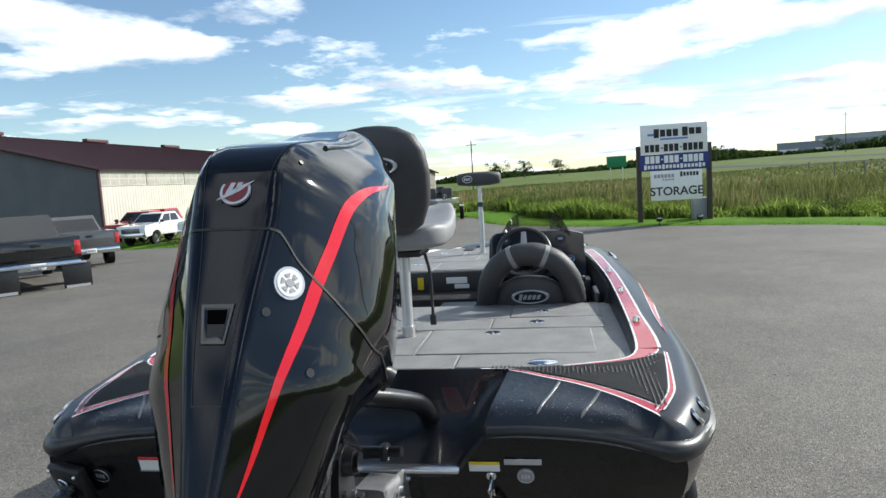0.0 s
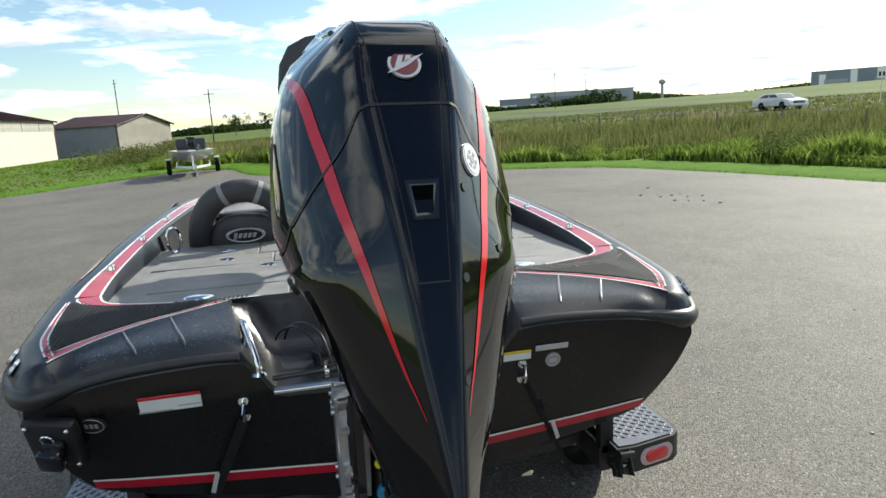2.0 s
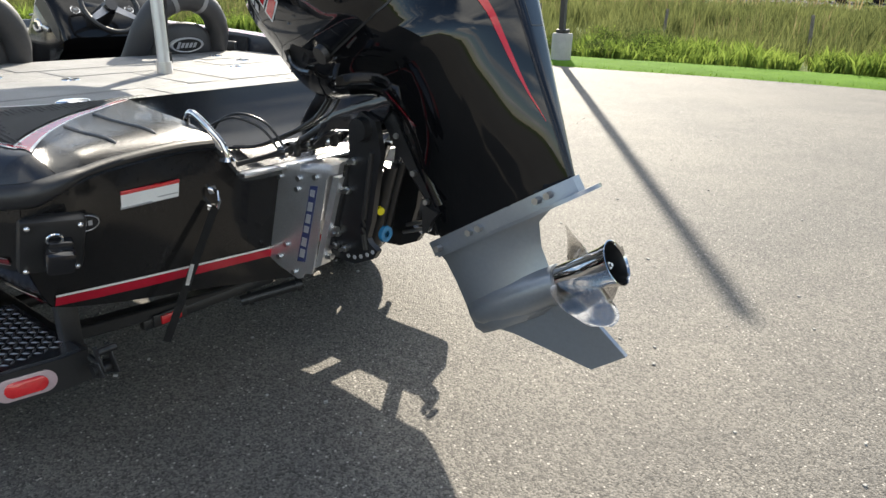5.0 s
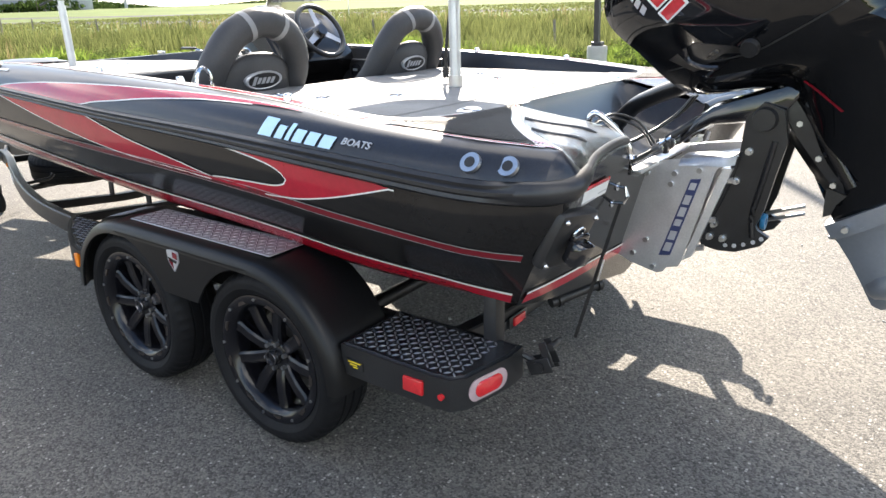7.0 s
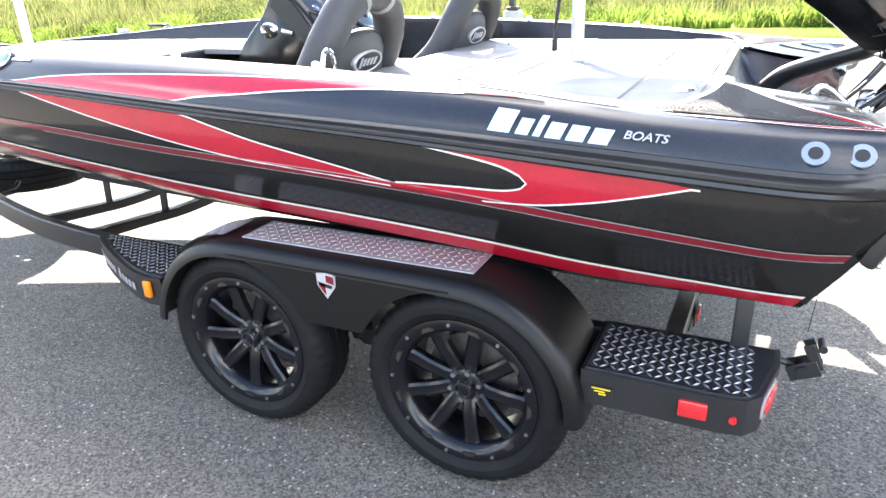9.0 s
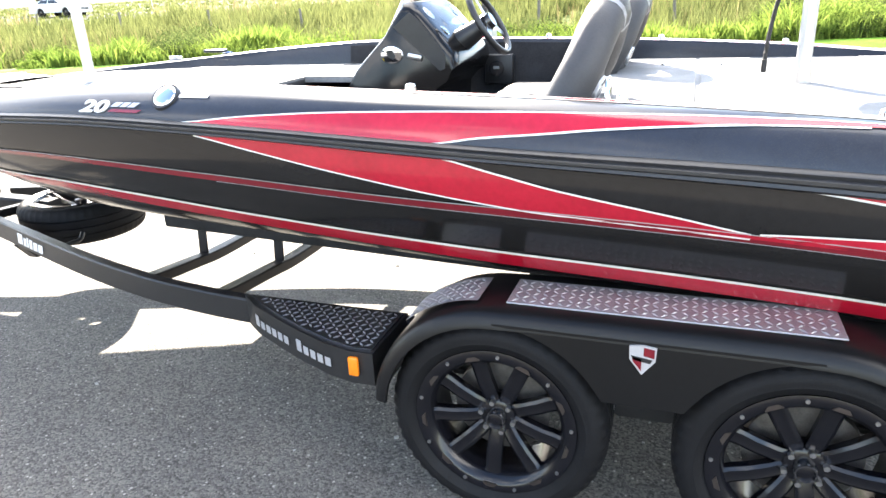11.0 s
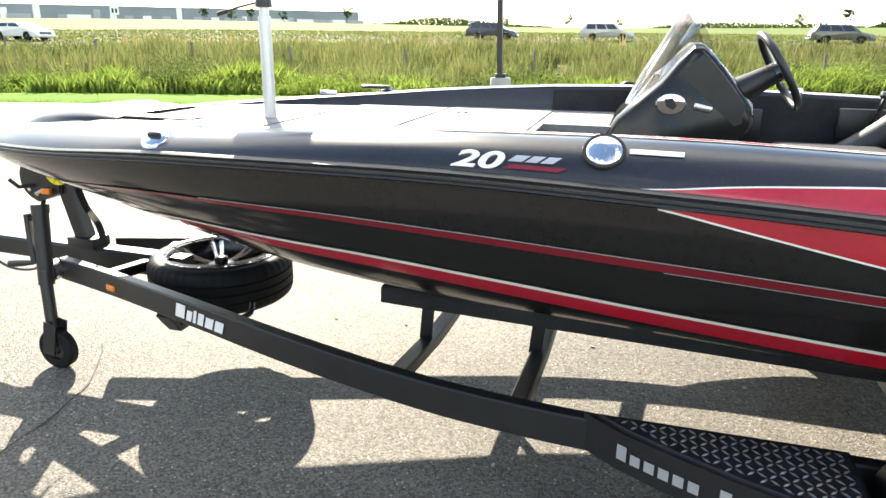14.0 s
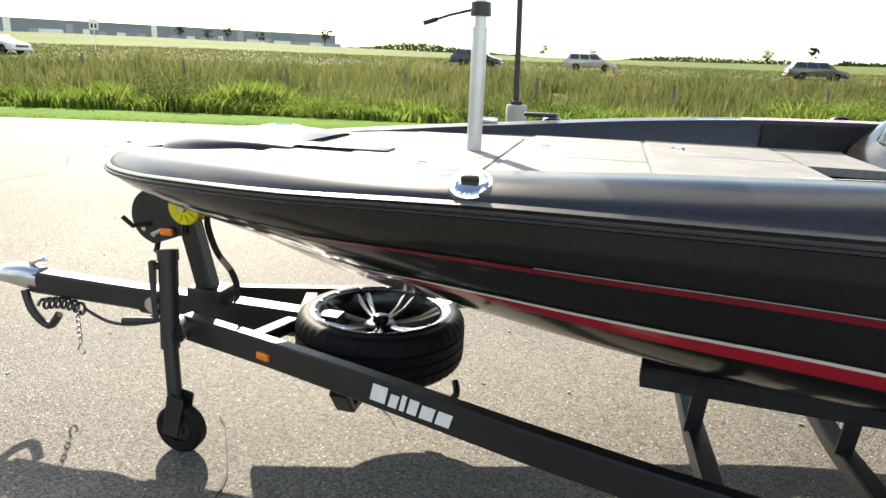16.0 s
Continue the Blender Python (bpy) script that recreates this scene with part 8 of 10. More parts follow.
tube(bm, [(5.79, 0.285, 0.505), (5.86, 0.29, 0.495), (5.93, 0.29, 0.485)], [0.012, 0.017, 0.018], 12)
cyl(bm, (5.757, 0.24, 0.715), (5.812, 0.265, 0.715), 0.014, seg=12)
part("crank", bm, M["frame"], body)
bm = bmesh.new()
cyl(bm, (5.735, 0.26, 0.455), (5.735, 0.20, 0.455), 0.05, seg=20)
part("swivel_mount", bm, M["alu"], jk)
for dy in (-0.035, 0.035):
    bm = bmesh.new()
    box(bm, (5.685, 0.335 + dy, 0.155), (0.07, 0.006, 0.17), rot=Matrix.Rotation(radians(-12), 3, "Y"), bevel=0.002, seg=1)
    part("fork", bm, M["frame"], jk)
bm = bmesh.new()
lathe(bm, [(0.05, -0.024), (0.088, -0.026), (0.098, -0.018), (0.099, 0.018), (0.088, 0.026), (0.05, 0.024)], "y", 36, (5.672, 0.337, 0.098))
wh = part("wheel", bm, M["tyre"], jk, "small solid wheel")
bm = bmesh.new()
lathe(bm, [(0.0, -0.03), (0.02, -0.03), (0.025, -0.016), (0.055, -0.014), (0.055, 0.014), (0.025, 0.016), (0.02, 0.03), (0.0, 0.03)], "y", 30, (5.672, 0.337, 0.098))
part("wheel_hub", bm, M["plastic"], wh)

# winch post with yellow roller
wp = placed("winch_stand", (5.72, 0, 0.51), "black winch stand with a yellow bow roller and strap", "winch")
bm = bmesh.new()
beam(bm, [(5.73, 0.0, 0.50), (5.79, 0.0, 0.74), (5.83, 0.0, 0.90)], 0.075, 0.075)
box(bm, (5.73, 0, 0.535), (0.16, 0.12, 0.06), bevel=0.008)
part("post", bm, M["frame"], wp, "black box-section post")
bm = bmesh.new()
ol = [(5.945 + 0.105 * math.cos(a), 0.852 + 0.112 * math.sin(a)) for a in np.linspace(radians(-62), radians(112), 16)]
ol += [(5.84, 0.955), (5.80, 0.885), (5.80, 0.79), (5.87, 0.765), (5.955, 0.735)]
prism(bm, ol, -0.058, 0.058, "xz")
bmesh.ops.bevel(bm, geom=[e for e in bm.edges if abs(e.verts[0].co.y - e.verts[1].co.y) < 0.001], offset=0.008, segments=2, affect="EDGES")
wn = part("winch", bm, M["plastic"], wp, "black winch housing")
bm = bmesh.new()
tube(bm, [(5.96, 0.06, 0.82), (6.0, 0.11, 0.82), (6.03, 0.13, 0.86)], 0.010, 8)
part("winch_handle", bm, M["frame"], wn)
for x, z in ((5.985, 0.80), (5.94, 0.78)):
    bm = bmesh.new()
    cyl(bm, (x, 0.056, z), (x, 0.068, z), 0.010, seg=12)
    part("bolt", bm, M["chrome"], wn)
bm = bmesh.new()
box(bm, (5.925, 0.066, 0.79), (0.06, 0.008, 0.016), rot=Matrix.Rotation(radians(25), 3, "Y"), bevel=0.003)
part("pawl", bm, M["bolt"], wn, "bright ratchet pawl")
bm = bmesh.new()
tube(bm, [(5.955, 0.02, 0.745), (5.96, 0.03, 0.70), (5.93, 0.04, 0.69)], 0.013, 8)
part("drum_stop", bm, M["frame"], wn)
bm = bmesh.new()
box(bm, (5.87, 0.075, 0.80), (0.055, 0.02, 0.03), bevel=0.005)
part("reflector", bm, M["orange"], wn, "orange reflector")
bm = bmesh.new()
lathe(bm, [(0.015, -0.065), (0.066, -0.065), (0.070, -0.052), (0.040, -0.006), (0.040, 0.006), (0.070, 0.052), (0.066, 0.065), (0.015, 0.065)], "y", 32, (5.775, 0.03, 0.908))
rl = part("roller", bm, M["yellow"], wp, "bright yellow bow roller")
for k in range(10):
    a = 2 * math.pi * k / 10
    bm = bmesh.new()
    box(bm, (5.775 + 0.045 * math.cos(a), 0.097, 0.908 + 0.045 * math.sin(a)), (0.034, 0.008, 0.005), rot=Matrix.Rotation(-a, 3, "Y"))
    part("rib", bm, M["yellow"], rl)
bm = bmesh.new()
cyl(bm, (5.775, -0.08, 0.908), (5.775, 0.115, 0.908), 0.012, seg=12)
part("axle", bm, M["chrome"], rl)
bm = bmesh.new()
ln = smooth_path([(5.66, 0.04, 0.93), (5.70, 0.05, 0.86), (5.66, 0.06, 0.74), (5.58, 0.08, 0.66), (5.545, 0.10, 0.58), (5.57, 0.10, 0.535)], 5)
grid(bm, [[p + Vector((0, -0.022, 0)), p + Vector((0, 0.022, 0))] for p in ln])
bmesh.ops.solidify(bm, geom=bm.faces[:], thickness=0.003)
part("strap", bm, M["strap"], wp, "hanging black winch strap")
# wiring, plug and safety chain at the tongue
bm = bmesh.new()
coil = []
for i in range(90):
    t = i / 89
    coil.append((6.55 - 0.22 * t, 0.055 + 0.022 * math.cos(t * 44), 0.395 + 0.022 * math.sin(t * 44) + 0.02 * math.sin(t * 3)))
tube(bm, coil, 0.007, 6)
tube(bm, smooth_path([(6.33, 0.05, 0.40), (6.20, 0.06, 0.36), (6.05, 0.06, 0.37), (5.95, 0.07, 0.44)], 5), 0.007, 6)
part("wiring_lead", bm, M["plastic"], trailer, "coiled black wiring lead")
bm = bmesh.new()
tube(bm, smooth_path([(6.64, 0.05, 0.45), (6.60, 0.06, 0.36), (6.52, 0.06, 0.30), (6.46, 0.06, 0.36)], 4), 0.018, 10)
part("plug", bm, M["plastic"], trailer, "black trailer plug")
bm = bmesh.new()
for i in range(7):
    z = 0.41 - 0.026 * i
    ax_ = (0.010, 0.0) if i % 2 else (0.0, 0.010)
    tube(bm, [(6.36 + ax_[0] * math.cos(a), 0.062 + ax_[1] * math.cos(a), z + 0.018 * math.sin(a)) for a in np.linspace(0, 2 * math.pi, 11)[:-1]], 0.0035, 6, closed=False)
tube(bm, smooth_path([(6.36, 0.062, 0.235), (6.375, 0.062, 0.21), (6.36, 0.062, 0.185), (6.34, 0.062, 0.20), (6.345, 0.062, 0.215)], 4), 0.0045, 6)
part("safety_chain", bm, M["bolt"], trailer, "zinc safety chain with hook")
# rear lamps bar and drain hose under the stern
bm = bmesh.new()
box(bm, (0.590, 0.455, 0.374), (0.012, 0.085, 0.035), bevel=0.004)
part("marker_lamp", bm, M["red_lens"], trailer, "red centre marker lamp")
bm = bmesh.new()
box(bm, (0.597, 0.455, 0.374), (0.008, 0.14, 0.05), bevel=0.004)
part("lamp_backing", bm, M["plastic"], trailer)
bm = bmesh.new()
tube(bm, [(0.625, 0.11, 0.305), (0.490, -0.12, 0.352)], 0.025, 14)
for t in (0.12, 0.9):
    p = Vector((0.625, 0.11, 0.305)).lerp(Vector((0.490, -0.12, 0.352)), t)
    q_ = Vector((0.625, 0.11, 0.305)).lerp(Vector((0.490, -0.12, 0.352)), t + 0.06)
    cyl(bm, p, q_, 0.034, seg=16)
box(bm, (0.625, 0.25, 0.365), (0.04, 0.62, 0.04), bevel=0.006)
part("transom_saver", bm, M["plastic"], trailer, "black transom-saver bar")
for y in (0.885, -0.885):
    bm = bmesh.new()
    box(bm, (0.445, y, 0.56), (0.05, 0.06, 0.22), bevel=0.008)
    part("upright", bm, M["frame"], trailer)

# ---------------------------------------------------------------- ground
LOT = [(-70, -16), (-12, -15.0), (-1.5, -14.3), (2, -13.8), (5, -12.9), (8, -12.2), (12, -11.4), (15, -10.6), (18.3, -9.3), (20.3, -6.5), (21.6, -3.6), (23.2, -1), (26.5, 2), (32.5, 3.6), (34.5, 6.2), (32, 8.6), (28.5, 11.0), (27.2, 13.5), (27.6, 16), (29, 20), (30, 26), (28, 60), (-70, 60)]


def rounded(poly, n=5):
    out = []
    for i in range(len(poly)):
        a, b, c, d = (Vector((*poly[(i + k) % len(poly)], 0)) for k in (-1, 0, 1, 2))
        if (c - b).length > 30:
            out.append((b.x, b.y))
            continue
        for k in range(n):
            t = k / n
            p = 0.5 * ((2 * b) + (c - a) * t + (2 * a - 5 * b + 4 * c - d) * t * t + (3 * b - a - 3 * c + d) * t ** 3)
            out.append((p.x + 0.05 * noise.noise((p.x * 0.9, p.y * 0.9, 1)), p.y + 0.05 * noise.noise((p.x * 0.9, p.y * 0.9, 7))))
    return out


LOT_R = np.array(rounded(LOT[1:-2]), float)
LOT_R = np.vstack([[(-70, -16)], LOT_R, [(28, 60), (-70, 60)]])


def lot_distance(P):
    """Metres outside the lot's edge (negative inside), for an array of points."""
    A, B = LOT_R, np.roll(LOT_R, -1, 0)
    best = np.full(len(P), 1e9)
    inside = np.zeros(len(P), bool)
    for a, b in zip(A, B):
        d = b - a
        t = np.clip(((P - a) @ d) / (d @ d), 0, 1)
        best = np.minimum(best, np.hypot(*(P - a - t[:, None] * d).T))
        cond = (a[1] > P[:, 1]) != (b[1] > P[:, 1])
        xx = (b[0] - a[0]) * (P[:, 1] - a[1]) / (b[1] - a[1] + 1e-12) + a[0]
        inside ^= cond & (P[:, 0] < xx)
    return np.where(inside, -best, best)


def rise(P, d):
    """The height of the land outside the lot."""
    y, x = P[:, 1], P[:, 0]
    z = 0.012 + 0.02 * np.clip(d, 0, 2)
    z = z + 0.029 * np.clip(-y - 17, 0, 190) + 0.006 * np.clip(-y - 210, 0, 600)
    z = z + 0.006 * np.clip(x - 30, 0, 260)
    z = z - 0.25 * np.exp(-((d - 9) / 4.5) ** 2) * (y < -8)
    far = np.clip((np.hypot(x, y) - 40) / 100, 0, 1)
    z = z + far * 0.5 * np.sin(x * 0.021 + 1) * np.cos(y * 0.017)
    return np.where(d < 0, -0.07, z) + lot_z(y)


SLOPE = 0.034


def lot_z(y):
    """The lot falls away gently on the port side."""
    return -SLOPE * np.clip(y - 3, 0, 45)


def land(x, y):
    P = np.array([[x, y]], float)
    return float(rise(P, lot_distance(P))[0])


radii = np.r_[0.0, np.linspace(8, 46, 130), 46 * 1.085 ** np.arange(1, 52)]
angs = np.linspace(0, 2 * math.pi, 241)[:-1]
P = np.array([(4 + r * math.cos(a), -1 + r * math.sin(a)) for r in radii[1:] for a in angs])
Z = rise(P, lot_distance(P))
verts = [(4.0, -1.0, -0.07)] + [(p[0], p[1], z) for p, z in zip(P, Z)]
n = len(angs)
faces = [(0, 1 + i, 1 + (i + 1) % n) for i in range(n)]
for k in range(len(radii) - 2):
    b0, b1 = 1 + k * n, 1 + (k + 1) * n
    faces += [(b0 + i, b1 + i, b1 + (i + 1) % n, b0 + (i + 1) % n) for i in range(n)]
ob = new("ground", raw_mesh("ground", verts, faces, M["soil"]))
tagged(ob, "rough green field rising gently to the horizon", "ground", "", "structure")
ob.data.polygons.foreach_set("use_smooth", [True] * len(ob.data.polygons))

bm = bmesh.new()
prism(bm, [tuple(p) for p in LOT_R], -0.12, 0.0, "xy")
for cut in (3.0, 48.0):
    bmesh.ops.bisect_plane(bm, geom=bm.verts[:] + bm.edges[:] + bm.faces[:], plane_co=(0, cut, 0), plane_no=(0, 1, 0))
for v in bm.verts:
    v.co.z += float(lot_z(v.co.y))
single("road", bm, M["asphalt"], "worn grey-brown asphalt parking lot", "asphalt lot", kind="structure", smooth=20)
# fine tar-dark cracks
rnd = random.Random(4)
def crack(x, y, ang, length, w=0.006):
    bm = bmesh.new()
    p, rows = Vector((x, y, 0.0045)), []
    for i in range(int(length / 0.09)):
        ang += rnd.uniform(-0.45, 0.45) * 0.6
        p = p + Vector((math.cos(ang), math.sin(ang), 0)) * 0.09
        s = Vector((-math.sin(ang), math.cos(ang), 0)) * w * rnd.uniform(0.3, 1.0)
        rows.append([p - s, p + s])
    grid(bm, rows)
    single("asphalt_crack", bm, M["crack"], "thin dark crack in the asphalt", "crack", kind="structure")


crack(5.25, 1.5, 1.9 + math.pi, 1.6)
crack(4.9, 0.0, -1.2, 1.5, 0.004)
crack(12, -6, 2.7, 6, 0.012)
crack(9, -9, 0.3, 5, 0.01)
# loose grit
bm = bmesh.new()
for i in range(420):
    r = rnd.uniform(0.5, 9)
    a = rnd.uniform(0, 2 * math.pi)
    s = rnd.uniform(0.003, 0.009)
    box(bm, (2 + r * math.cos(a), r * math.sin(a), s * 0.4), (s * 2, s * 1.4, s), rot=Matrix.Rotation(rnd.uniform(0, 3), 3, "Z"))
single("grit", bm, M["concrete"], "scattered pale grit on the asphalt", "grit", kind="stuff")
bm = bmesh.new()
for i in range(16):
    x, y = rnd.gauss(10.5, 1.0), rnd.gauss(-7.2, 0.35)
    s = rnd.uniform(0.010, 0.032)
    box(bm, (x, y, s * 0.3), (s * 2, s, s * 0.6), rot=Matrix.Rotation(rnd.uniform(0, 3), 3, "Z"))
single("clods", bm, M["bark"], "small dark clods of dirt on the asphalt", "dirt", kind="stuff")

# ---------------------------------------------------------------- grass and weeds
rng = np.random.default_rng(11)


def blades(name, n, where, hgt, wid, per, lean, material, label, category):
    """Tufts of tapering blades, each a bent pair of faces."""
    P = where(n)
    d = lot_distance(P)
    Z = rise(P, d)
    H = hgt(P, d)
    keep = H > 0.02
    P, Z, H, d = P[keep], Z[keep], H[keep], d[keep]
    k = len(P)
    N_ = k * per
    base = np.repeat(np.c_[P, Z - 0.02], per, 0) + np.c_[rng.normal(0, 0.05, N_) * np.repeat(1 + H, per), rng.normal(0, 0.05, N_) * np.repeat(1 + H, per), np.zeros(N_)]
    h = np.repeat(H, per) * rng.uniform(0.55, 1.12, N_)
    a = rng.uniform(0, 2 * math.pi, N_)
    dirs = np.c_[np.cos(a), np.sin(a), np.zeros(N_)]
    ln = lean * h * rng.uniform(0.2, 1.2, N_)
    far = np.hypot(base[:, 0], base[:, 1])
    w = wid * rng.uniform(0.6, 1.3, N_) * np.clip(far / 16, 0.5, 3.5)
    b = rng.uniform(0, 2 * math.pi, N_)
    side_ = np.c_[np.cos(b), np.sin(b), np.zeros(N_)] * w[:, None]
    mid_ = base + dirs * (ln * 0.3)[:, None] + np.c_[np.zeros((N_, 2)), h * 0.6]
    tip = base + dirs * ln[:, None] + np.c_[np.zeros((N_, 2)), h]
    V = np.stack([base - side_, base + side_, mid_ + side_ * 0.7, mid_ - side_ * 0.7, tip], 1).reshape(-1, 3)
    i0 = np.arange(N_) * 5
    me = bpy.data.meshes.new(name)
    quads = np.c_[i0, i0 + 1, i0 + 2, i0 + 3]
    tris = np.c_[i0 + 3, i0 + 2, i0 + 4]
    me.from_pydata(V.tolist(), [], quads.tolist() + tris.tolist())
    me.materials.append(material)
    me.update()
    return tagged(new(name, me), label, category, "", "stuff")


def ring(r0, r1, a0, a1):
    def f(n):
        r = np.sqrt(rng.uniform(r0 * r0, r1 * r1, n))
        a = np.radians(rng.uniform(a0, a1, n))
        return np.c_[4 + r * np.cos(a), -1 + r * np.sin(a)]
    return f


def clear(P):
    """Where tall growth is left out: the lawns before the sheds and round the sign."""
    lawn = (P[:, 1] > 8.5) & (P[:, 0] < 60)
    lawn2 = (P[:, 1] > 0.26 * P[:, 0] - 1)
    return lawn | lawn2


def patchy(P, s, seed):
    return np.array([noise.noise((x * s, y * s, seed)) for x, y in P])


def h_verge(P, d):
    return np.where((d > 0.02) & (d < 2.6), rng.uniform(0.04, 0.085, len(P)), 0)


def h_reed(P, d):
    h = np.where((d > 4.2) & ~clear(P) & (patchy(P, 0.55, 19) > -0.22), 0.95 + 0.40 * patchy(P, 0.11, 3) + 0.62 * patchy(P, 0.6, 9), 0)
    h = h * np.where(d < 6, 0.8, 1.0)
    return np.where(np.hypot(P[:, 0] - 4, P[:, 1] + 1) > 36, h * 0.5, h)


def h_weed(P, d):
    return np.where((d > 2.2) & (d < 6.5) & ~clear(P), np.clip(0.42 + 0.62 * patchy(P, 0.32, 5) + 0.35 * patchy(P, 0.9, 15), 0.12, 1.2), 0)


def near_edge(n, lo, hi):
    seg = LOT_R[:-2]
    L_ = np.hypot(*np.diff(seg, axis=0).T)
    L_[0] = 0
    i = rng.choice(len(L_), n, p=L_ / L_.sum())
    t = rng.uniform(0, 1, n)[:, None]
    p = seg[i] * (1 - t) + seg[i + 1] * t
    dv = (seg[i + 1] - seg[i]) / L_[i][:, None].clip(1e-6)
    nrm = np.c_[dv[:, 1], -dv[:, 0]]
    return p + nrm * rng.uniform(lo, hi, n)[:, None]


rows = []
for t in range(1, len(LOT_R) - 2):
    p0, p1 = LOT_R[max(t - 1, 1)], LOT_R[min(t + 1, len(LOT_R) - 3)]
    nrm = np.array([p1[1] - p0[1], -(p1[0] - p0[0])]) / np.hypot(*(p1 - p0))
    line = np.array([LOT_R[t] + nrm * o for o in (-0.02, 0.25, 0.8, 1.4, 2.0, 2.35)])
    rows.append([Vector((q[0], q[1], z)) for q, z in zip(line, rise(line, np.array([0.0, 0.25, 0.8, 1.4, 2.0, 2.35])) + np.array([-0.008, 0.035, 0.04, 0.04, 0.04, 0.01]))])
bm = bmesh.new()
grid(bm, rows)
single("verge", bm, M["turf"], "strip of close-mown bright green turf along the lot", "grass verge", kind="structure")
blades("mown_grass", 30000, lambda n: near_edge(n, 0.0, 2.2), h_verge, 0.011, 3, 0.6, M["lawn"], "short bright green mown grass verge", "grass")
blades("lawn_grass", 9000, lambda n: ring(20, 75, 2, 40)(n), lambda P, d: np.where((d > 0.1) & clear(P) | ((d > 0.1) & (P[:, 1] > 3)), rng.uniform(0.05, 0.13, len(P)), 0), 0.02, 3, 0.6, M["lawn"], "green lawn before the storage sheds", "grass")
blades("marsh_grass", 34000, ring(13, 46, -150, 14), h_reed, 0.011, 7, 0.36, M["reed"], "tall green marsh grass", "grass")
blades("far_grass", 34000, ring(44, 105, -150, 12), lambda P, d: np.where(clear(P), 0, 0.22 + 0.1 * patchy(P, 0.05, 2)), 0.016, 3, 0.5, M["reed"], "distant meadow grass", "grass")
blades("seed_heads", 4500, ring(16, 50, -150, 14), lambda P, d: np.where((d > 5) & ~clear(P) & (patchy(P, 0.12, 21) > 0.05), 1.12 + 0.25 * patchy(P, 0.4, 6), 0), 0.010, 2, 0.25, M["straw"], "dry brown cattails and seed heads", "reeds")
blades("verge_weeds", 15000, lambda n: near_edge(n, 2.25, 6.5), h_weed, 0.030, 6, 0.6, M["weed"], "dark green weeds along the verge", "weeds")


def leaf_cloud(centres, radii_, per, size, flat=0.8):
    """Many small leaf faces in uneven clumps."""
    k = len(centres)
    N_ = k * per
    u = rng.normal(0, 1, (N_, 3))
    u /= np.linalg.norm(u, axis=1)[:, None]
    rad = rng.uniform(0.45, 1.0, N_) ** 0.5
    c = np.repeat(centres, per, 0)
    r = np.repeat(radii_, per, 0)
    p = c + u * rad[:, None] * r * np.array([1, 1, flat])
    a = rng.normal(0, 1, (N_, 3)); a /= np.linalg.norm(a, axis=1)[:, None]
    b = np.cross(a, u); b /= np.linalg.norm(b, axis=1)[:, None].clip(1e-6)
    s = (size * rng.uniform(0.6, 1.4, N_))[:, None]
    V = np.stack([p - a * s, p + b * s * 0.55, p + a * s, p - b * s * 0.55], 1).reshape(-1, 3)
    i0 = np.arange(N_) * 4
    return V, np.c_[i0, i0 + 1, i0 + 2, i0 + 3]


# low shrubs and weeds along the field edge
def shrub_mass(name, n, lo, hi, tall, seed, cut_off, size, material, label):
    """Ragged leafy clumps that swell and die away along the verge."""
    C = near_edge(n, lo, hi)
    d = lot_distance(C)
    k = patchy(C, 0.22, seed) + 0.5 * patchy(C, 0.75, seed + 4)
    ok = (d > lo + 0.05) & ~clear(C) & (k > cut_off)
    C, d, k = C[ok], d[ok], k[ok]
    hh = (0.14 + 0.10 * rng.random(len(C)) + tall * np.clip(k - cut_off, 0, 1.2) * np.clip((d - lo) / 0.9, 0.45, 1)) * rng.uniform(0.6, 1.2, len(C))
    cent = np.c_[C, rise(C, d) + hh * 0.72]
    V, Fq = leaf_cloud(cent, np.c_[hh * 0.75 + 0.08, hh * 0.75 + 0.08, hh * 0.85], 190, size, 0.95)
    me = bpy.data.meshes.new(name)
    me.from_pydata(V.tolist(), [], Fq.tolist())
    me.materials.append(material)
    tagged(new(name, me), label, "shrubs", "", "stuff")


shrub_mass("shrubs", 1900, 2.3, 5.2, 0.95, 8, 0.02, 0.034, M["bush"], "low dark olive shrubs along the field edge")
shrub_mass("bright_weeds", 1800, 2.2, 5.6, 0.62, 31, -0.08, 0.030, M["weed"], "lush bright green weeds along the field edge")


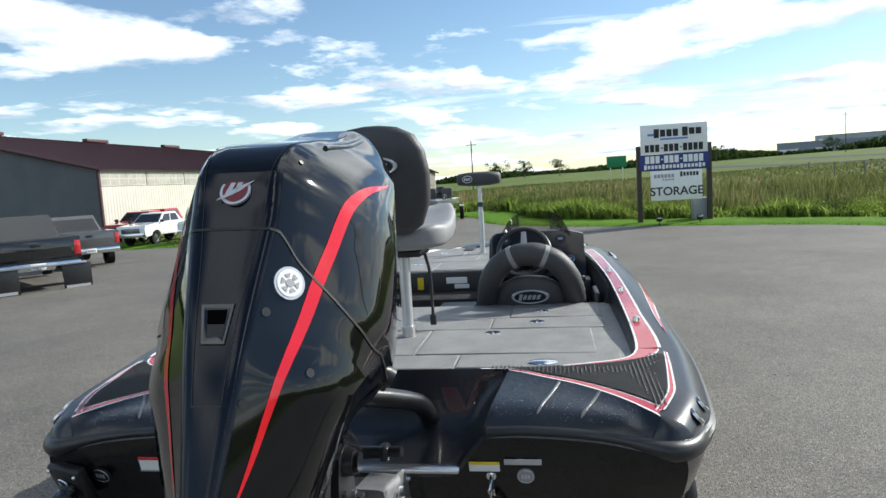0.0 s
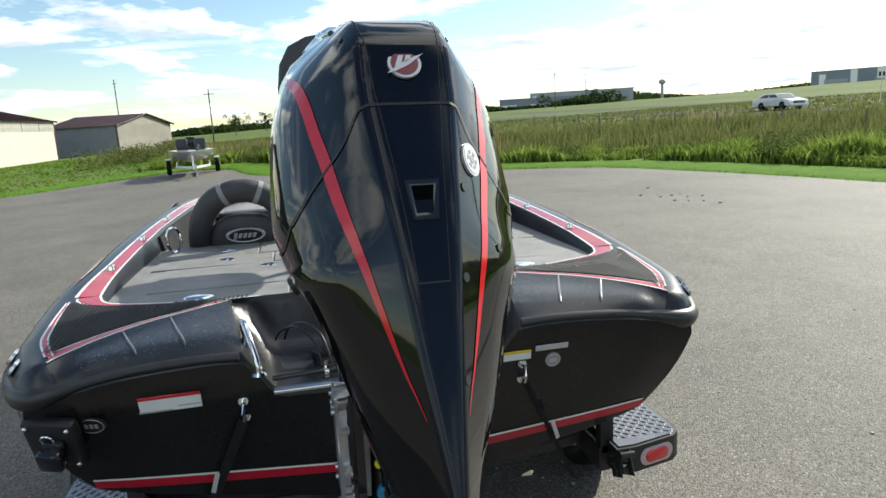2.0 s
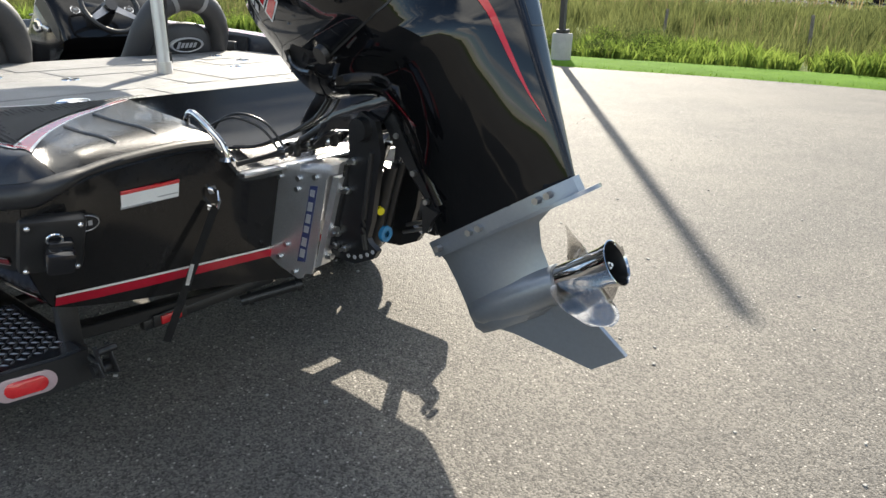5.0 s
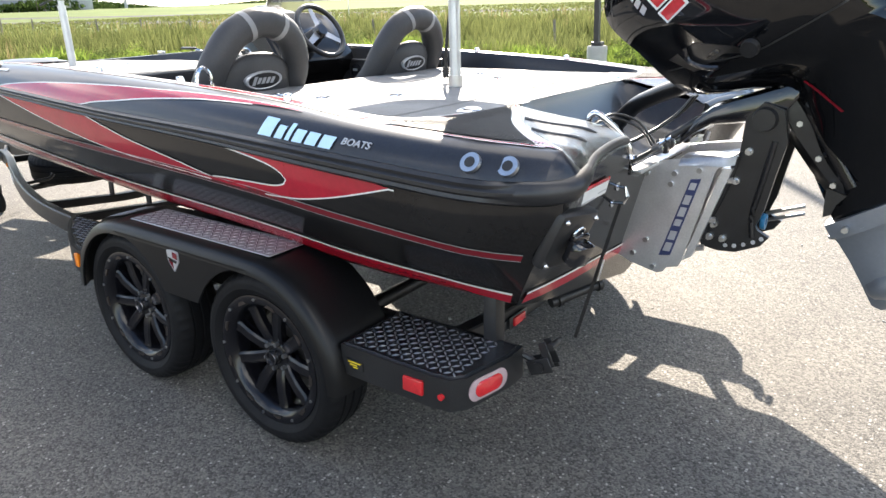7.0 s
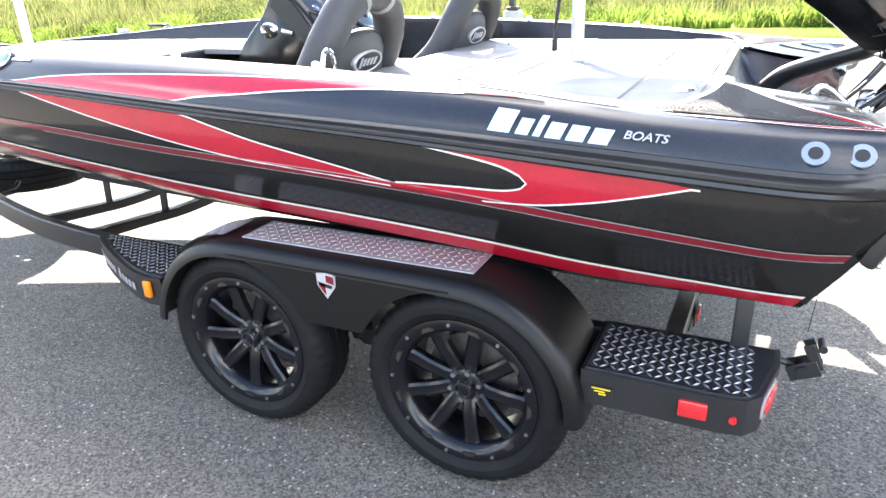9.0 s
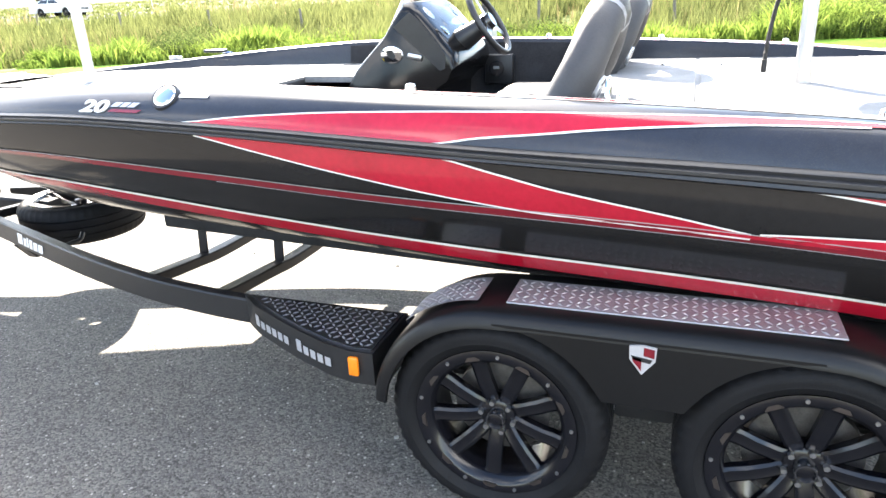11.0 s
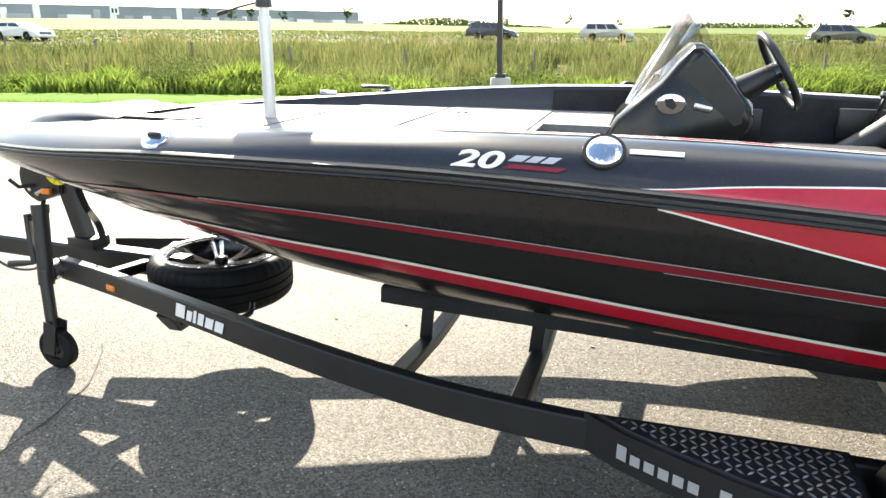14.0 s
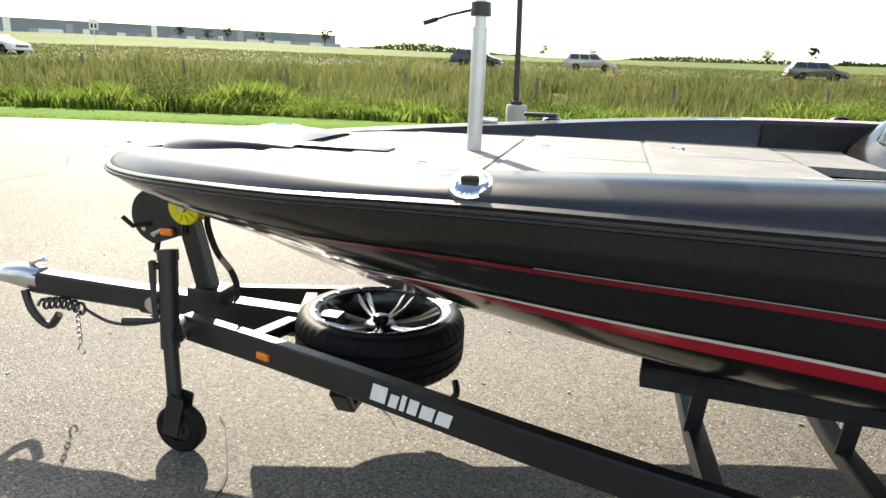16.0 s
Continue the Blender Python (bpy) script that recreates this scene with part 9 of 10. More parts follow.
def tree(x, y, h, crown, name="tree", label="small leafy tree at the far field edge", bare=0.0):
    """A tapered trunk with limbs and a ragged crown of leaf clumps."""
    z0 = land(x, y)
    t = placed(name, (x, y, z0 - 0.1), label, "tree", "distant trees")
    bm = bmesh.new()
    r = random.Random(int(x * 13 + y * 7))
    tube(bm, [(x, y, z0 - 0.2), (x + 0.05 * h * r.uniform(-1, 1), y, z0 + h * 0.4), (x + 0.06 * h * r.uniform(-1, 1), y, z0 + h * 0.8)], [0.035 * h, 0.024 * h, 0.008 * h], 8)
    for i in range(7):
        a, zz = r.uniform(0, 6.28), z0 + h * r.uniform(0.3, 0.7)
        tube(bm, [(x, y, zz), (x + crown * 0.4 * math.cos(a), y + crown * 0.4 * math.sin(a), zz + h * 0.12), (x + crown * 0.8 * math.cos(a), y + crown * 0.8 * math.sin(a), zz + h * 0.2)], [0.012 * h, 0.008 * h, 0.003 * h], 6)
    part("trunk", bm, M["bark"], t)
    cs = np.array([(x + crown * 0.72 * r.gauss(0, 0.5), y + crown * 0.72 * r.gauss(0, 0.5), z0 + h * r.uniform(0.35, 0.97)) for _ in range(22)])
    rr = np.array([[crown * r.uniform(0.16, 0.36)] * 3 for _ in range(22)])
    V, Fq = leaf_cloud(cs, rr, 46, 0.055 * h ** 0.7)
    me = bpy.data.meshes.new("crown")
    me.from_pydata((V - np.array(ORIGIN[t.name])).tolist(), [], Fq.tolist())
    me.materials.append(M["tree_leaf"])
    c = new("crown", me)
    c.parent = t
    return t


def polar(az, dist, ox=4.0, oy=-1.0):
    return ox + dist * math.cos(radians(az)), oy + dist * math.sin(radians(az))


for az, dist, h, cr in ((-55, 210, 6, 2.6), (-57, 215, 5, 2.2), (-58.5, 210, 6.5, 2.4), (-61, 212, 5.0, 2.2), (-66, 190, 7.5, 2.4), (-101, 170, 5, 2.4), (-104, 165, 6.5, 2.0), (-84, 230, 7, 3.2), (-88, 240, 6, 3.0), (-79, 235, 6, 2.6), (-25, 240, 9, 4), (-13, 210, 8, 3.5), (-10, 215, 9, 4.0), (2.5, 200, 9, 4), (-0.5, 190, 8, 4), (5, 170, 9, 4.5), (-21, 260, 9, 4.5)):
    x, y = polar(az, dist * 1.25)
    tree(x, y, h * 0.72, cr * 0.9)
# the far wooded skyline
cs, rr = [], []
r_ = random.Random(9)
for az0, az1, dist, h in ((-27, 32, 420, 9), (32, 75, 300, 9), (-50, -27, 560, 11), (-130, -106, 360, 9), (-106, -60, 620, 12)):
    m_ = int(abs(az1 - az0) * 9)
    for i in range(m_):
        az = az0 + (az1 - az0) * (i + r_.random()) / m_
        k = max(0.15, noise.noise((az * 0.13, 3.3, 0)) + 0.55)
        x, y = polar(az, dist + r_.uniform(-25, 25))
        cs.append((x, y, land(x, y) + h * 0.32 * k))
        rr.append((h * 0.62 * k + 1.5, h * 0.62 * k + 1.5, h * 0.60 * k))
V, Fq = leaf_cloud(np.array(cs), np.array(rr), 60, 1.0)
me = bpy.data.meshes.new("far_woods")
me.from_pydata(V.tolist(), [], Fq.tolist())
me.materials.append(M["tree_leaf"])
tagged(new("far_woods", me), "distant dark green wooded skyline", "woods", "", "stuff")
# bushes by the shed
C = np.array([(46 + 18 * rng.random(), 9.5 + 5.0 * rng.random()) for _ in range(60)])
hh = 0.5 + 0.5 * rng.random(len(C))
cent = np.c_[C, rise(C, lot_distance(C)) + hh * 0.6]
V, Fq = leaf_cloud(cent, np.c_[hh * 1.2, hh * 1.2, hh], 170, 0.07, 0.9)
me = bpy.data.meshes.new("rough_scrub")
me.from_pydata(V.tolist(), [], Fq.tolist())
me.materials.append(M["reed"])
tagged(new("rough_scrub", me), "brownish scrub beside the shed", "scrub", "", "stuff")

# ---------------------------------------------------------------- roadside sign
SX = 22.3
sign = placed("roadside_sign", (SX, -4.8, 0.0), "white and navy roadside sign on two brown posts", "sign")
for y in (-3.66, -5.98):
    bm = bmesh.new()
    box(bm, (SX + 0.12, y, 1.33), (0.16, 0.16, 2.75), bevel=0.01)
    part("post", bm, M["wood_post"], sign, "dark brown square post")


def board(y0, y1, z0, z1, m, label=""):
    bm = bmesh.new()
    box(bm, (SX, (y0 + y1) / 2, (z0 + z1) / 2), (0.06, abs(y1 - y0), z1 - z0), bevel=0.008)
    return part("board", bm, M[m], sign, label)


b1 = board(-3.72, -5.92, 2.40, 3.40, "white", "white upper board")
b2 = board(-3.68, -5.96, 1.83, 2.39, "blue_print", "navy blue middle board")
b3 = board(-4.03, -5.72, 0.80, 1.82, "white", "white lower board")


def bar(parent, y, z, w, h, m, slant=0.0):
    bm = bmesh.new()
    pts = [(y + w / 2 - slant, z - h / 2), (y - w / 2 - slant, z - h / 2), (y - w / 2 + slant * -1.0, z + h / 2), (y + w / 2 - slant * 1.0, z + h / 2)]
    prism(bm, pts, SX - 0.038, SX - 0.032, "yz")
    part("print_bar", bm, M[m], parent)


for i in range(4):
    bar(b1, -4.22 - 0.21 * i, 3.10, 0.17, 0.30 if i == 0 else 0.24, "black_print", 0.03)
for i in range(3):
    bar(b1, -5.16 - 0.22 * i, 3.12, 0.18, 0.30 if i == 0 else 0.22, "black_print", 0.03)
bar(b1, -4.0, 3.06, 0.24, 0.07, "sky_print", 0.08)
bar(b1, -4.75, 2.90, 0.9, 0.06, "sky_print", 0.08)
for brd, z, m in ((b1, 2.60, "black_print"), (b2, 2.21, "white")):
    y = -3.86
    for i in range(12):
        w = 0.135
        if i in (3, 7):
            bar(brd, y - 0.05, z, 0.07, 0.04, m)
            y -= 0.115
        else:
            bar(brd, y - w / 2, z, w, 0.25, m)
            y -= w + 0.036
for i in range(17):
    bar(b2, -3.86 - 0.12 * i, 1.96, 0.085, 0.12 if i % 5 else 0.16, "white")
for i in range(6):
    bar(b3, -4.16 - 0.115 * i, 1.64, 0.085, 0.12, "grey_print", 0.02)
for i in range(6):
    bar(b3, -5.02 - 0.105 * i, 1.68, 0.075, 0.13 if i else 0.17, "black_print", 0.02)
for i in range(5):
    bar(b3, -4.45 - 0.08 * i, 1.51, 0.055, 0.06, "grey_print")
m_ = Matrix.Translation(Vector((SX - 0.034, -4.875, 1.10)) - ORIGIN[sign.name]) @ Euler((radians(90), 0, radians(-90))).to_matrix().to_4x4()
text_mesh("STORAGE", 0.40, M["black_print"], m_, b3)
for y in (-4.15, -5.45):
    fl = placed("sign_floodlight", (SX - 0.9, y, land(SX - 0.9, y)), "small ground floodlight before the sign", "floodlight", "sign floodlights")
    z0 = land(SX - 0.9, y)
    bm = bmesh.new()
    cyl(bm, (SX - 0.9, y, z0), (SX - 0.9, y, z0 + 0.16), 0.02, seg=10)
    part("stem", bm, M["plastic"], fl)
    bm = bmesh.new()
    box(bm, (SX - 0.88, y, z0 + 0.21), (0.12, 0.18, 0.13), rot=Matrix.Rotation(radians(-35), 3, "Y"), bevel=0.02)
    hd = part("head", bm, M["plastic"], fl)
    bm = bmesh.new()
    box(bm, (SX - 0.94, y, z0 + 0.215), (0.01, 0.14, 0.10), rot=Matrix.Rotation(radians(-35), 3, "Y"), bevel=0.004)
    part("lens", bm, M["white"], hd)
bm = bmesh.new()
box(bm, (SX + 0.5, -5.75, 0.42), (0.5, 0.55, 0.8), bevel=0.03)
single("utility_box", bm, M["wall_grey"], "grey utility box behind the sign", "utility box", (SX + 0.5, -5.75, 0.02))

# ---------------------------------------------------------------- lamp post
lamp = placed("lamp_post", (6.34, -13.6, 0.0), "dark bronze lot lamp post on a concrete base", "lamp post")
bm = bmesh.new()
lathe(bm, [(0.0, -0.1), (0.245, -0.1), (0.245, 0.64), (0.225, 0.67), (0.0, 0.67)], "z", 36, (6.34, -13.6, 0))
part("base", bm, M["concrete"], lamp, "round concrete base")
bm = bmesh.new()
box(bm, (6.34, -13.6, 0.72), (0.26, 0.26, 0.09), bevel=0.02)
grid(bm, [[Vector((6.34 + dx * w + 0.03 * z, -13.6 + dy * w, z)) for dx, dy in ((-1, -1), (1, -1), (1, 1), (-1, 1))] for z, w in ((0.7, 0.062), (3, 0.058), (8.4, 0.05))], close=True, cap=True)
part("pole", bm, M["pole_dark"], lamp, "square bronze pole")

# ---------------------------------------------------------------- far road, posts, signs
for y0, nm in ((-41.0, "near"), (-64.0, "far")):
    bm = bmesh.new()
    rows = []
    for x in np.linspace(-130, 190, 110):
        x = float(x)
        rows.append([Vector((x, y0 + o, land(x, y0 + o) + 0.03)) for o in (-3.8, -1.3, 1.3, 3.8)])
    grid(bm, rows)
    single("road", bm, M["far_road"], "distant highway carriageway beyond the field", "road", kind="structure")
post0 = None
for i in range(20):
    x = -30 + i * 4.6
    y = -21.5 + 0.25 * math.sin(i * 2.1)
    if post0 is None:
        bm = bmesh.new()
        cyl(bm, (0, 0, -0.3), (0.03, 0, 1.25), 0.055, 0.05, seg=9)
        post0 = new("fence_post", finish("fence_post", bm, M["weathered"]))
        post0.matrix_basis = pose(x, y, land(x, y))
        tagged(post0, "weathered wooden fence post in the tall grass", "fence post", "fence posts in the field")
    else:
        copy_thing(post0, pose(x, y, land(x, y), random.uniform(-5, 5), random.uniform(-5, 5), 0))


def far_block(name, az, dist, w, d, h, m, label, z=None, turn=0.0, bands=0):
    x, y = polar(az, dist)
    z0 = land(x, y) - 0.5 if z is None else z
    b = thing(name, (x, y, z0), label, "building", "", az + turn)
    bm = bmesh.new()
    box(bm, (0, 0, h / 2), (d, w, h), bevel=0.05, seg=1)
    body = part("wall", bm, M[m], b)
    bm = bmesh.new()
    box(bm, (0, 0, h + 0.15), (d + 0.4, w + 0.4, 0.3))
    part("roof", bm, M["wall_grey"], b)
    pick = random.Random(int(w * 3 + az))
    for i in range(bands):
        bm = bmesh.new()
        wide = pick.choice((2.2, 2.6, 3.4, 9.0))
        tall_ = h * (pick.choice((0.55, 0.8, 1.0)) if wide < 3 else 0.45)
        box(bm, (-d / 2 - 0.05, -w / 2 + w * (i + pick.uniform(0.25, 0.75)) / bands, tall_ / 2), (0.1, wide, tall_))
        part("door" if wide > 3 else "panel", bm, M["car_white"] if i % 2 else M["far_wall_light"], body)
    return b


far_block("warehouse", -20.5, 420, 46, 30, 6, "far_wall", "distant long grey warehouse building", bands=6)
far_block("warehouse", -24, 430, 60, 40, 8, "far_wall_light", "distant tall pale warehouse building", bands=6)
far_block("warehouse", -54.0, 350, 152, 40, 6.4, "far_wall", "long low dark grey warehouse with pale doors on the far rise", bands=22)
# water tower on the far skyline
x, y = polar(-30.4, 420)
wt = placed("water_tower", (x, y, land(x, y)), "white mushroom-shaped water tower on the skyline", "water tower")
z0 = land(x, y)
bm = bmesh.new()
cyl(bm, (x, y, z0), (x, y, z0 + 8.5), 0.8, seg=14)
part("stem", bm, M["far_wall_light"], wt)
bm = bmesh.new()
ball(bm, (x, y, z0 + 9.4), 2.1, (1, 1, 0.75))
part("tank", bm, M["far_wall_light"], wt)
# green highway sign
gs = placed("highway_sign", (92, -9.2, land(92, -9.2)), "green highway guide sign on steel posts", "road sign")
for y in (-8.4, -10.0):
    bm = bmesh.new()
    cyl(bm, (92, y, land(92, y) - 0.2), (92, y, 3.4), 0.07, seg=8)
    part("post", bm, M["bolt"], gs)
bm = bmesh.new()
box(bm, (91.9, -9.2, 3.1), (0.06, 2.6, 1.5), bevel=0.01)
part("panel", bm, M["sign_green"], gs)
# speed limit sign by the highway
x, y = 50.5, -52.0
z0 = land(x, y)
ls = placed("speed_sign", (x, y, z0), "white speed limit sign on a steel post beside the highway", "road sign")
bm = bmesh.new()
cyl(bm, (x, y, z0 - 0.3), (x, y, z0 + 2.9), 0.04, seg=8)
part("post", bm, M["bolt"], ls)
bm = bmesh.new()
turn_ = Matrix.Rotation(radians(-44), 3, "Z")
box(bm, (x - 0.05, y + 0.05, z0 + 2.5), (0.03, 0.75, 0.95), rot=turn_, bevel=0.01)
pan = part("panel", bm, M["white"], ls)
for dy in (-0.15, 0.15):
    bm = bmesh.new()
    box(bm, Vector((x - 0.05, y + 0.05, z0 + 2.38)) + turn_ @ Vector((-0.02, dy, 0)), (0.01, 0.17, 0.38), rot=turn_)
    part("print_bar", bm, M["black_print"], pan)
# masts and utility poles
for az, dist, h in ((13.9, 150, 14), (7.2, 120, 9), (-9.5, 200, 9), (-22.0, 230, 12), (-24.5, 260, 12), (35, 160, 12)):
    x, y = polar(az, dist)
    z0 = land(x, y)
    up = placed("utility_pole", (x, y, z0), "distant thin wooden utility pole", "utility pole", "utility poles")
    bm = bmesh.new()
    cyl(bm, (x, y, z0 - 0.5), (x, y, z0 + h), 0.13, 0.09, seg=8)
    part("pole", bm, M["wood_post"], up)
    bm = bmesh.new()
    box(bm, (x, y, z0 + h - 0.8), (0.1, 1.8 if h < 13 else 0.8, 0.1), bevel=0.01)
    part("cross_arm", bm, M["wood_post"], up)

# ---------------------------------------------------------------- storage buildings
def shed(name, p0, p1, depth, eave, ridge, m_long, m_end, label, windows=0, z0=0.0, ribs=0.3):
    """A gabled metal building: p0 to p1 is its long wall that faces the lot, depth goes behind it."""
    a, b = Vector((*p0, z0)), Vector((*p1, z0))
    L_ = (b - a).length
    u = (b - a).normalized()
    v = Vector((-u.y, u.x, 0))
    b_ = thing(name, tuple(a), label, "building", "", math.degrees(math.atan2(u.y, u.x)))
    bm = bmesh.new()
    n_ = int(L_ / ribs)
    rows = []
    for i in range(n_ + 1):
        x = L_ * i / n_
        for dx, o in ((0.0, 0.0), (0.05, -0.03), (0.10, -0.03), (0.15, 0.0)):
            if x + dx <= L_:
                rows.append([Vector((x + dx, o, -0.4)), Vector((x + dx, o, eave))])
    grid(bm, rows)
    wl = part("front_wall", bm, M[m_long], b_, "ribbed metal long wall")
    bm = bmesh.new()
    for x in (0.0, L_):
        bm.faces.new([bm.verts.new(p) for p in ((x, 0, -0.4), (x, 0, eave), (x, depth / 2, ridge), (x, depth, eave), (x, depth, -0.4))])
    bm.faces.new([bm.verts.new(p) for p in ((0, depth, -0.4), (0, depth, eave), (L_, depth, eave), (L_, depth, -0.4))])
    bmesh.ops.solidify(bm, geom=bm.faces[:], thickness=0.08)
    part("end_wall", bm, M[m_end], b_, "flat metal gable end")
    s_ = (ridge - eave) / (depth / 2)
    for k in (0, 1):
        bm = bmesh.new()
        rows = []
        y0_, y1_ = (-0.45, depth / 2) if k == 0 else (depth + 0.45, depth / 2)
        nn = int(L_ / 0.6)
        for i in range(nn + 1):
            x = -0.35 + (L_ + 0.7) * i / nn
            for dx, o in ((0.0, 0.0), (0.03, 0.03), (0.07, 0.03), (0.10, 0.0)):
                rows.append([Vector((x + dx, y0_, eave - 0.45 * s_ + 0.06 + o)), Vector((x + dx, y1_, ridge + 0.06 + o))])
        grid(bm, rows)
        bmesh.ops.solidify(bm, geom=bm.faces[:], thickness=0.05)
        part("roof", bm, M["roof_maroon"], b_, "ribbed maroon metal roof", smooth=20)
    for x in (-0.3, L_ + 0.3):
        for y0_, y1_ in ((-0.4, depth / 2), (depth + 0.4, depth / 2)):
            bm = bmesh.new()
            tube(bm, [(x, y0_, eave - 0.4 * s_), (x, y1_, ridge)], 0.10, 6)
            part("gable_trim", bm, M["roof_maroon"], b_)
    for x in (0.0, L_):
        bm = bmesh.new()
        box(bm, (x, 0.0, eave / 2 - 0.2), (0.16, 0.16, eave + 0.4))
        part("corner_trim", bm, M["roof_maroon"], b_)
    if windows:
        for i in range(windows):
            w0 = L_ * (i + 0.5) / windows
            bm = bmesh.new()
            box(bm, (w0, -0.035, eave - 0.62), (L_ / windows * 0.96, 0.05, 0.95), bevel=0.01, seg=1)
            fr_ = part("window", bm, M["wall_cream"], b_, "high translucent panel window")
            for k in range(5):
                for j in range(2):
                    bm = bmesh.new()
                    box(bm, (w0 + L_ / windows * 0.96 * ((k + 0.5) / 5 - 0.5), -0.063, eave - 0.62 + 0.22 * (1 if j else -1)), (L_ / windows * 0.17, 0.012, 0.38))
                    part("pane", bm, M["window_far"], fr_)
        for i in range(4):
            bm = bmesh.new()
            box(bm, (L_ * (0.12 + 0.25 * i), depth / 2, ridge + 0.22), (3.0, 0.5, 0.3), bevel=0.05)
            part("ridge_vent", bm, M["roof_maroon"], b_)
    return b_


shed("storage_building", (36.0, 27.1), (85.0, 27.4), 26, 4.85, 8.1, "wall_cream", "wall_grey", "long cream and grey metal storage building with a maroon roof", windows=10, z0=-0.85)
s2 = shed("storage_shed", (95.0, 31.5), (91.6, 22.2), 13, 4.1, 5.5, "wall_grey", "wall_cream", "small grey storage shed with a cream gable", z0=-0.75)

# ---------------------------------------------------------------- vehicles
def vehicle(name, at, heading, paint, label, kind="pickup", cap_top=False, L_=5.8, flaps=False, simple=False, category="pickup"):
    v = thing(name, at, label, category, "", heading)
    hw = 0.98 if kind == "pickup" else 0.91
    zb, belt = (0.55, 1.22) if kind == "pickup" else (0.30, 0.95)
    half = L_ / 2
    wr = 0.40 if kind == "pickup" else 0.33
    ax0, ax1 = half - 0.98, -half + 1.15
    # lower body with wheel arches
    def arch(cx):
        return [(cx + wr * 1.18 * math.cos(a), max(zb, wr + wr * 1.18 * math.sin(a))) for a in np.linspace(math.pi, 0, 9)]
    lowp = [(-half, zb + 0.10), (-half + 0.03, zb)] + arch(ax1) + arch(ax0) + [(half - 0.12, zb - 0.05), (half, zb + 0.12)]
    hood = belt + (0.02 if kind == "pickup" else -0.02)
    if kind == "pickup":
        topp = [(half, hood - 0.22), (half - 0.10, hood - 0.08), (half - 1.25, hood + 0.05), (-half + 0.02, belt + 0.10), (-half, belt + 0.06)]
    else:
        topp = [(half, belt - 0.28), (half - 0.12, belt - 0.16), (half - 1.05, belt + 0.03), (-half + 0.55, belt + 0.06), (-half + 0.04, belt + 0.02), (-half, belt - 0.25)]
    poly = lowp + topp
    bm = bmesh.new()
    rows = []
    for y, k in ((-hw, 0.90), (-hw + 0.012, 0.955), (-hw + 0.05, 0.99), (-hw + 0.12, 1.0), (hw - 0.12, 1.0), (hw - 0.05, 0.99), (hw - 0.012, 0.955), (hw, 0.90)):
        rows.append([Vector((x * (0.985 if abs(y) == hw else 1.0), y, 0.9 + (z - 0.9) * k)) for x, z in poly])
    grid(bm, rows, close=True, cap=True)
    body = part("body", bm, M[paint], v, "", smooth=30)
    # cabin
    if kind == "pickup":
        cab = [(half - 1.35, belt + 0.02), (half - 2.05, belt + 0.60), (half - 3.25, belt + 0.63), (half - 3.65, belt + 0.02)]
    elif kind == "suv":
        cab = [(half - 1.0, belt), (half - 1.75, belt + 0.58), (-half + 0.55, belt + 0.60), (-half + 0.12, belt)]
    else:
        cab = [(half - 1.15, belt - 0.02), (half - 2.0, belt + 0.44), (-half + 1.35, belt + 0.46), (-half + 0.45, belt + 0.02)]
    bm = bmesh.new()
    grid(bm, [[Vector((x, s * (hw - 0.06 - (z - belt) * 0.26), z)) for x, z in [(x_, z_ - (0.035 if abs(s) == 1 and z_ > belt + 0.3 else 0)) for x_, z_ in cab]] for s in (-1, -0.97, -0.9, 0.9, 0.97, 1)], close=True, cap=True)
    cb = part("cabin", bm, M[paint], v, "", smooth=30)
    # panes
    x0, x1, x2, x3 = cab[0][0], cab[1][0], cab[2][0], cab[3][0]
    zt = cab[1][1]
    for s in (1, -1):
        segs = 2 if kind != "suv" else 3
        for i in range(segs):
            t0, t1 = i / segs + 0.02, (i + 1) / segs - 0.02
            lo0, lo1 = x0 + (x3 - x0) * (0.10 + 0.80 * t0), x0 + (x3 - x0) * (0.10 + 0.80 * t1)
            hi0, hi1 = x1 + (x2 - x1) * (0.02 + 0.96 * t0), x1 + (x2 - x1) * (0.02 + 0.96 * t1)
            zl, zh = belt + 0.10, zt - 0.07
            bm = bmesh.new()
            f_ = lambda z: s * (hw - 0.06 - (z - belt) * 0.26 + 0.006)  # noqa: E731
            bm.faces.new([bm.verts.new(p) for p in ((lo0, f_(zl), zl), (lo1, f_(zl), zl), (hi1, f_(zh), zh), (hi0, f_(zh), zh))])
            part("side_window", bm, M["gauge"], cb, "dark side window")
    for xa, xb, sg in ((x0, x1, 1), (x3, x2, -1)):
        bm = bmesh.new()
        pts = []
        for t, w in ((0.12, hw - 0.14), (0.90, hw - 0.26)):
            pts.append((xa + (xb - xa) * t + 0.012 * sg, belt + (zt - belt) * t + 0.01, w))
        bm.faces.new([bm.verts.new(p) for p in ((pts[0][0], -pts[0][2], pts[0][1]), (pts[0][0], pts[0][2], pts[0][1]), (pts[1][0], pts[1][2], pts[1][1]), (pts[1][0], -pts[1][2], pts[1][1]))])
        part("windscreen" if sg > 0 else "rear_window", bm, M["gauge"], cb, "dark glass")
    if cap_top:
        bm = bmesh.new()
        xa, xb = x3 - 0.06, -half + 0.06
        grid(bm, [[Vector((xa, s * (hw - 0.05), belt + 0.10)), Vector((xa, s * (hw - 0.20), belt + 0.66)), Vector((xb + 0.22, s * (hw - 0.20), belt + 0.66)), Vector((xb, s * (hw - 0.05), belt + 0.10))] for s in (-1, 1)], close=True, cap=True)
        cp = part("bed_cap", bm, M[paint], v, "fibreglass bed cap", smooth=30)
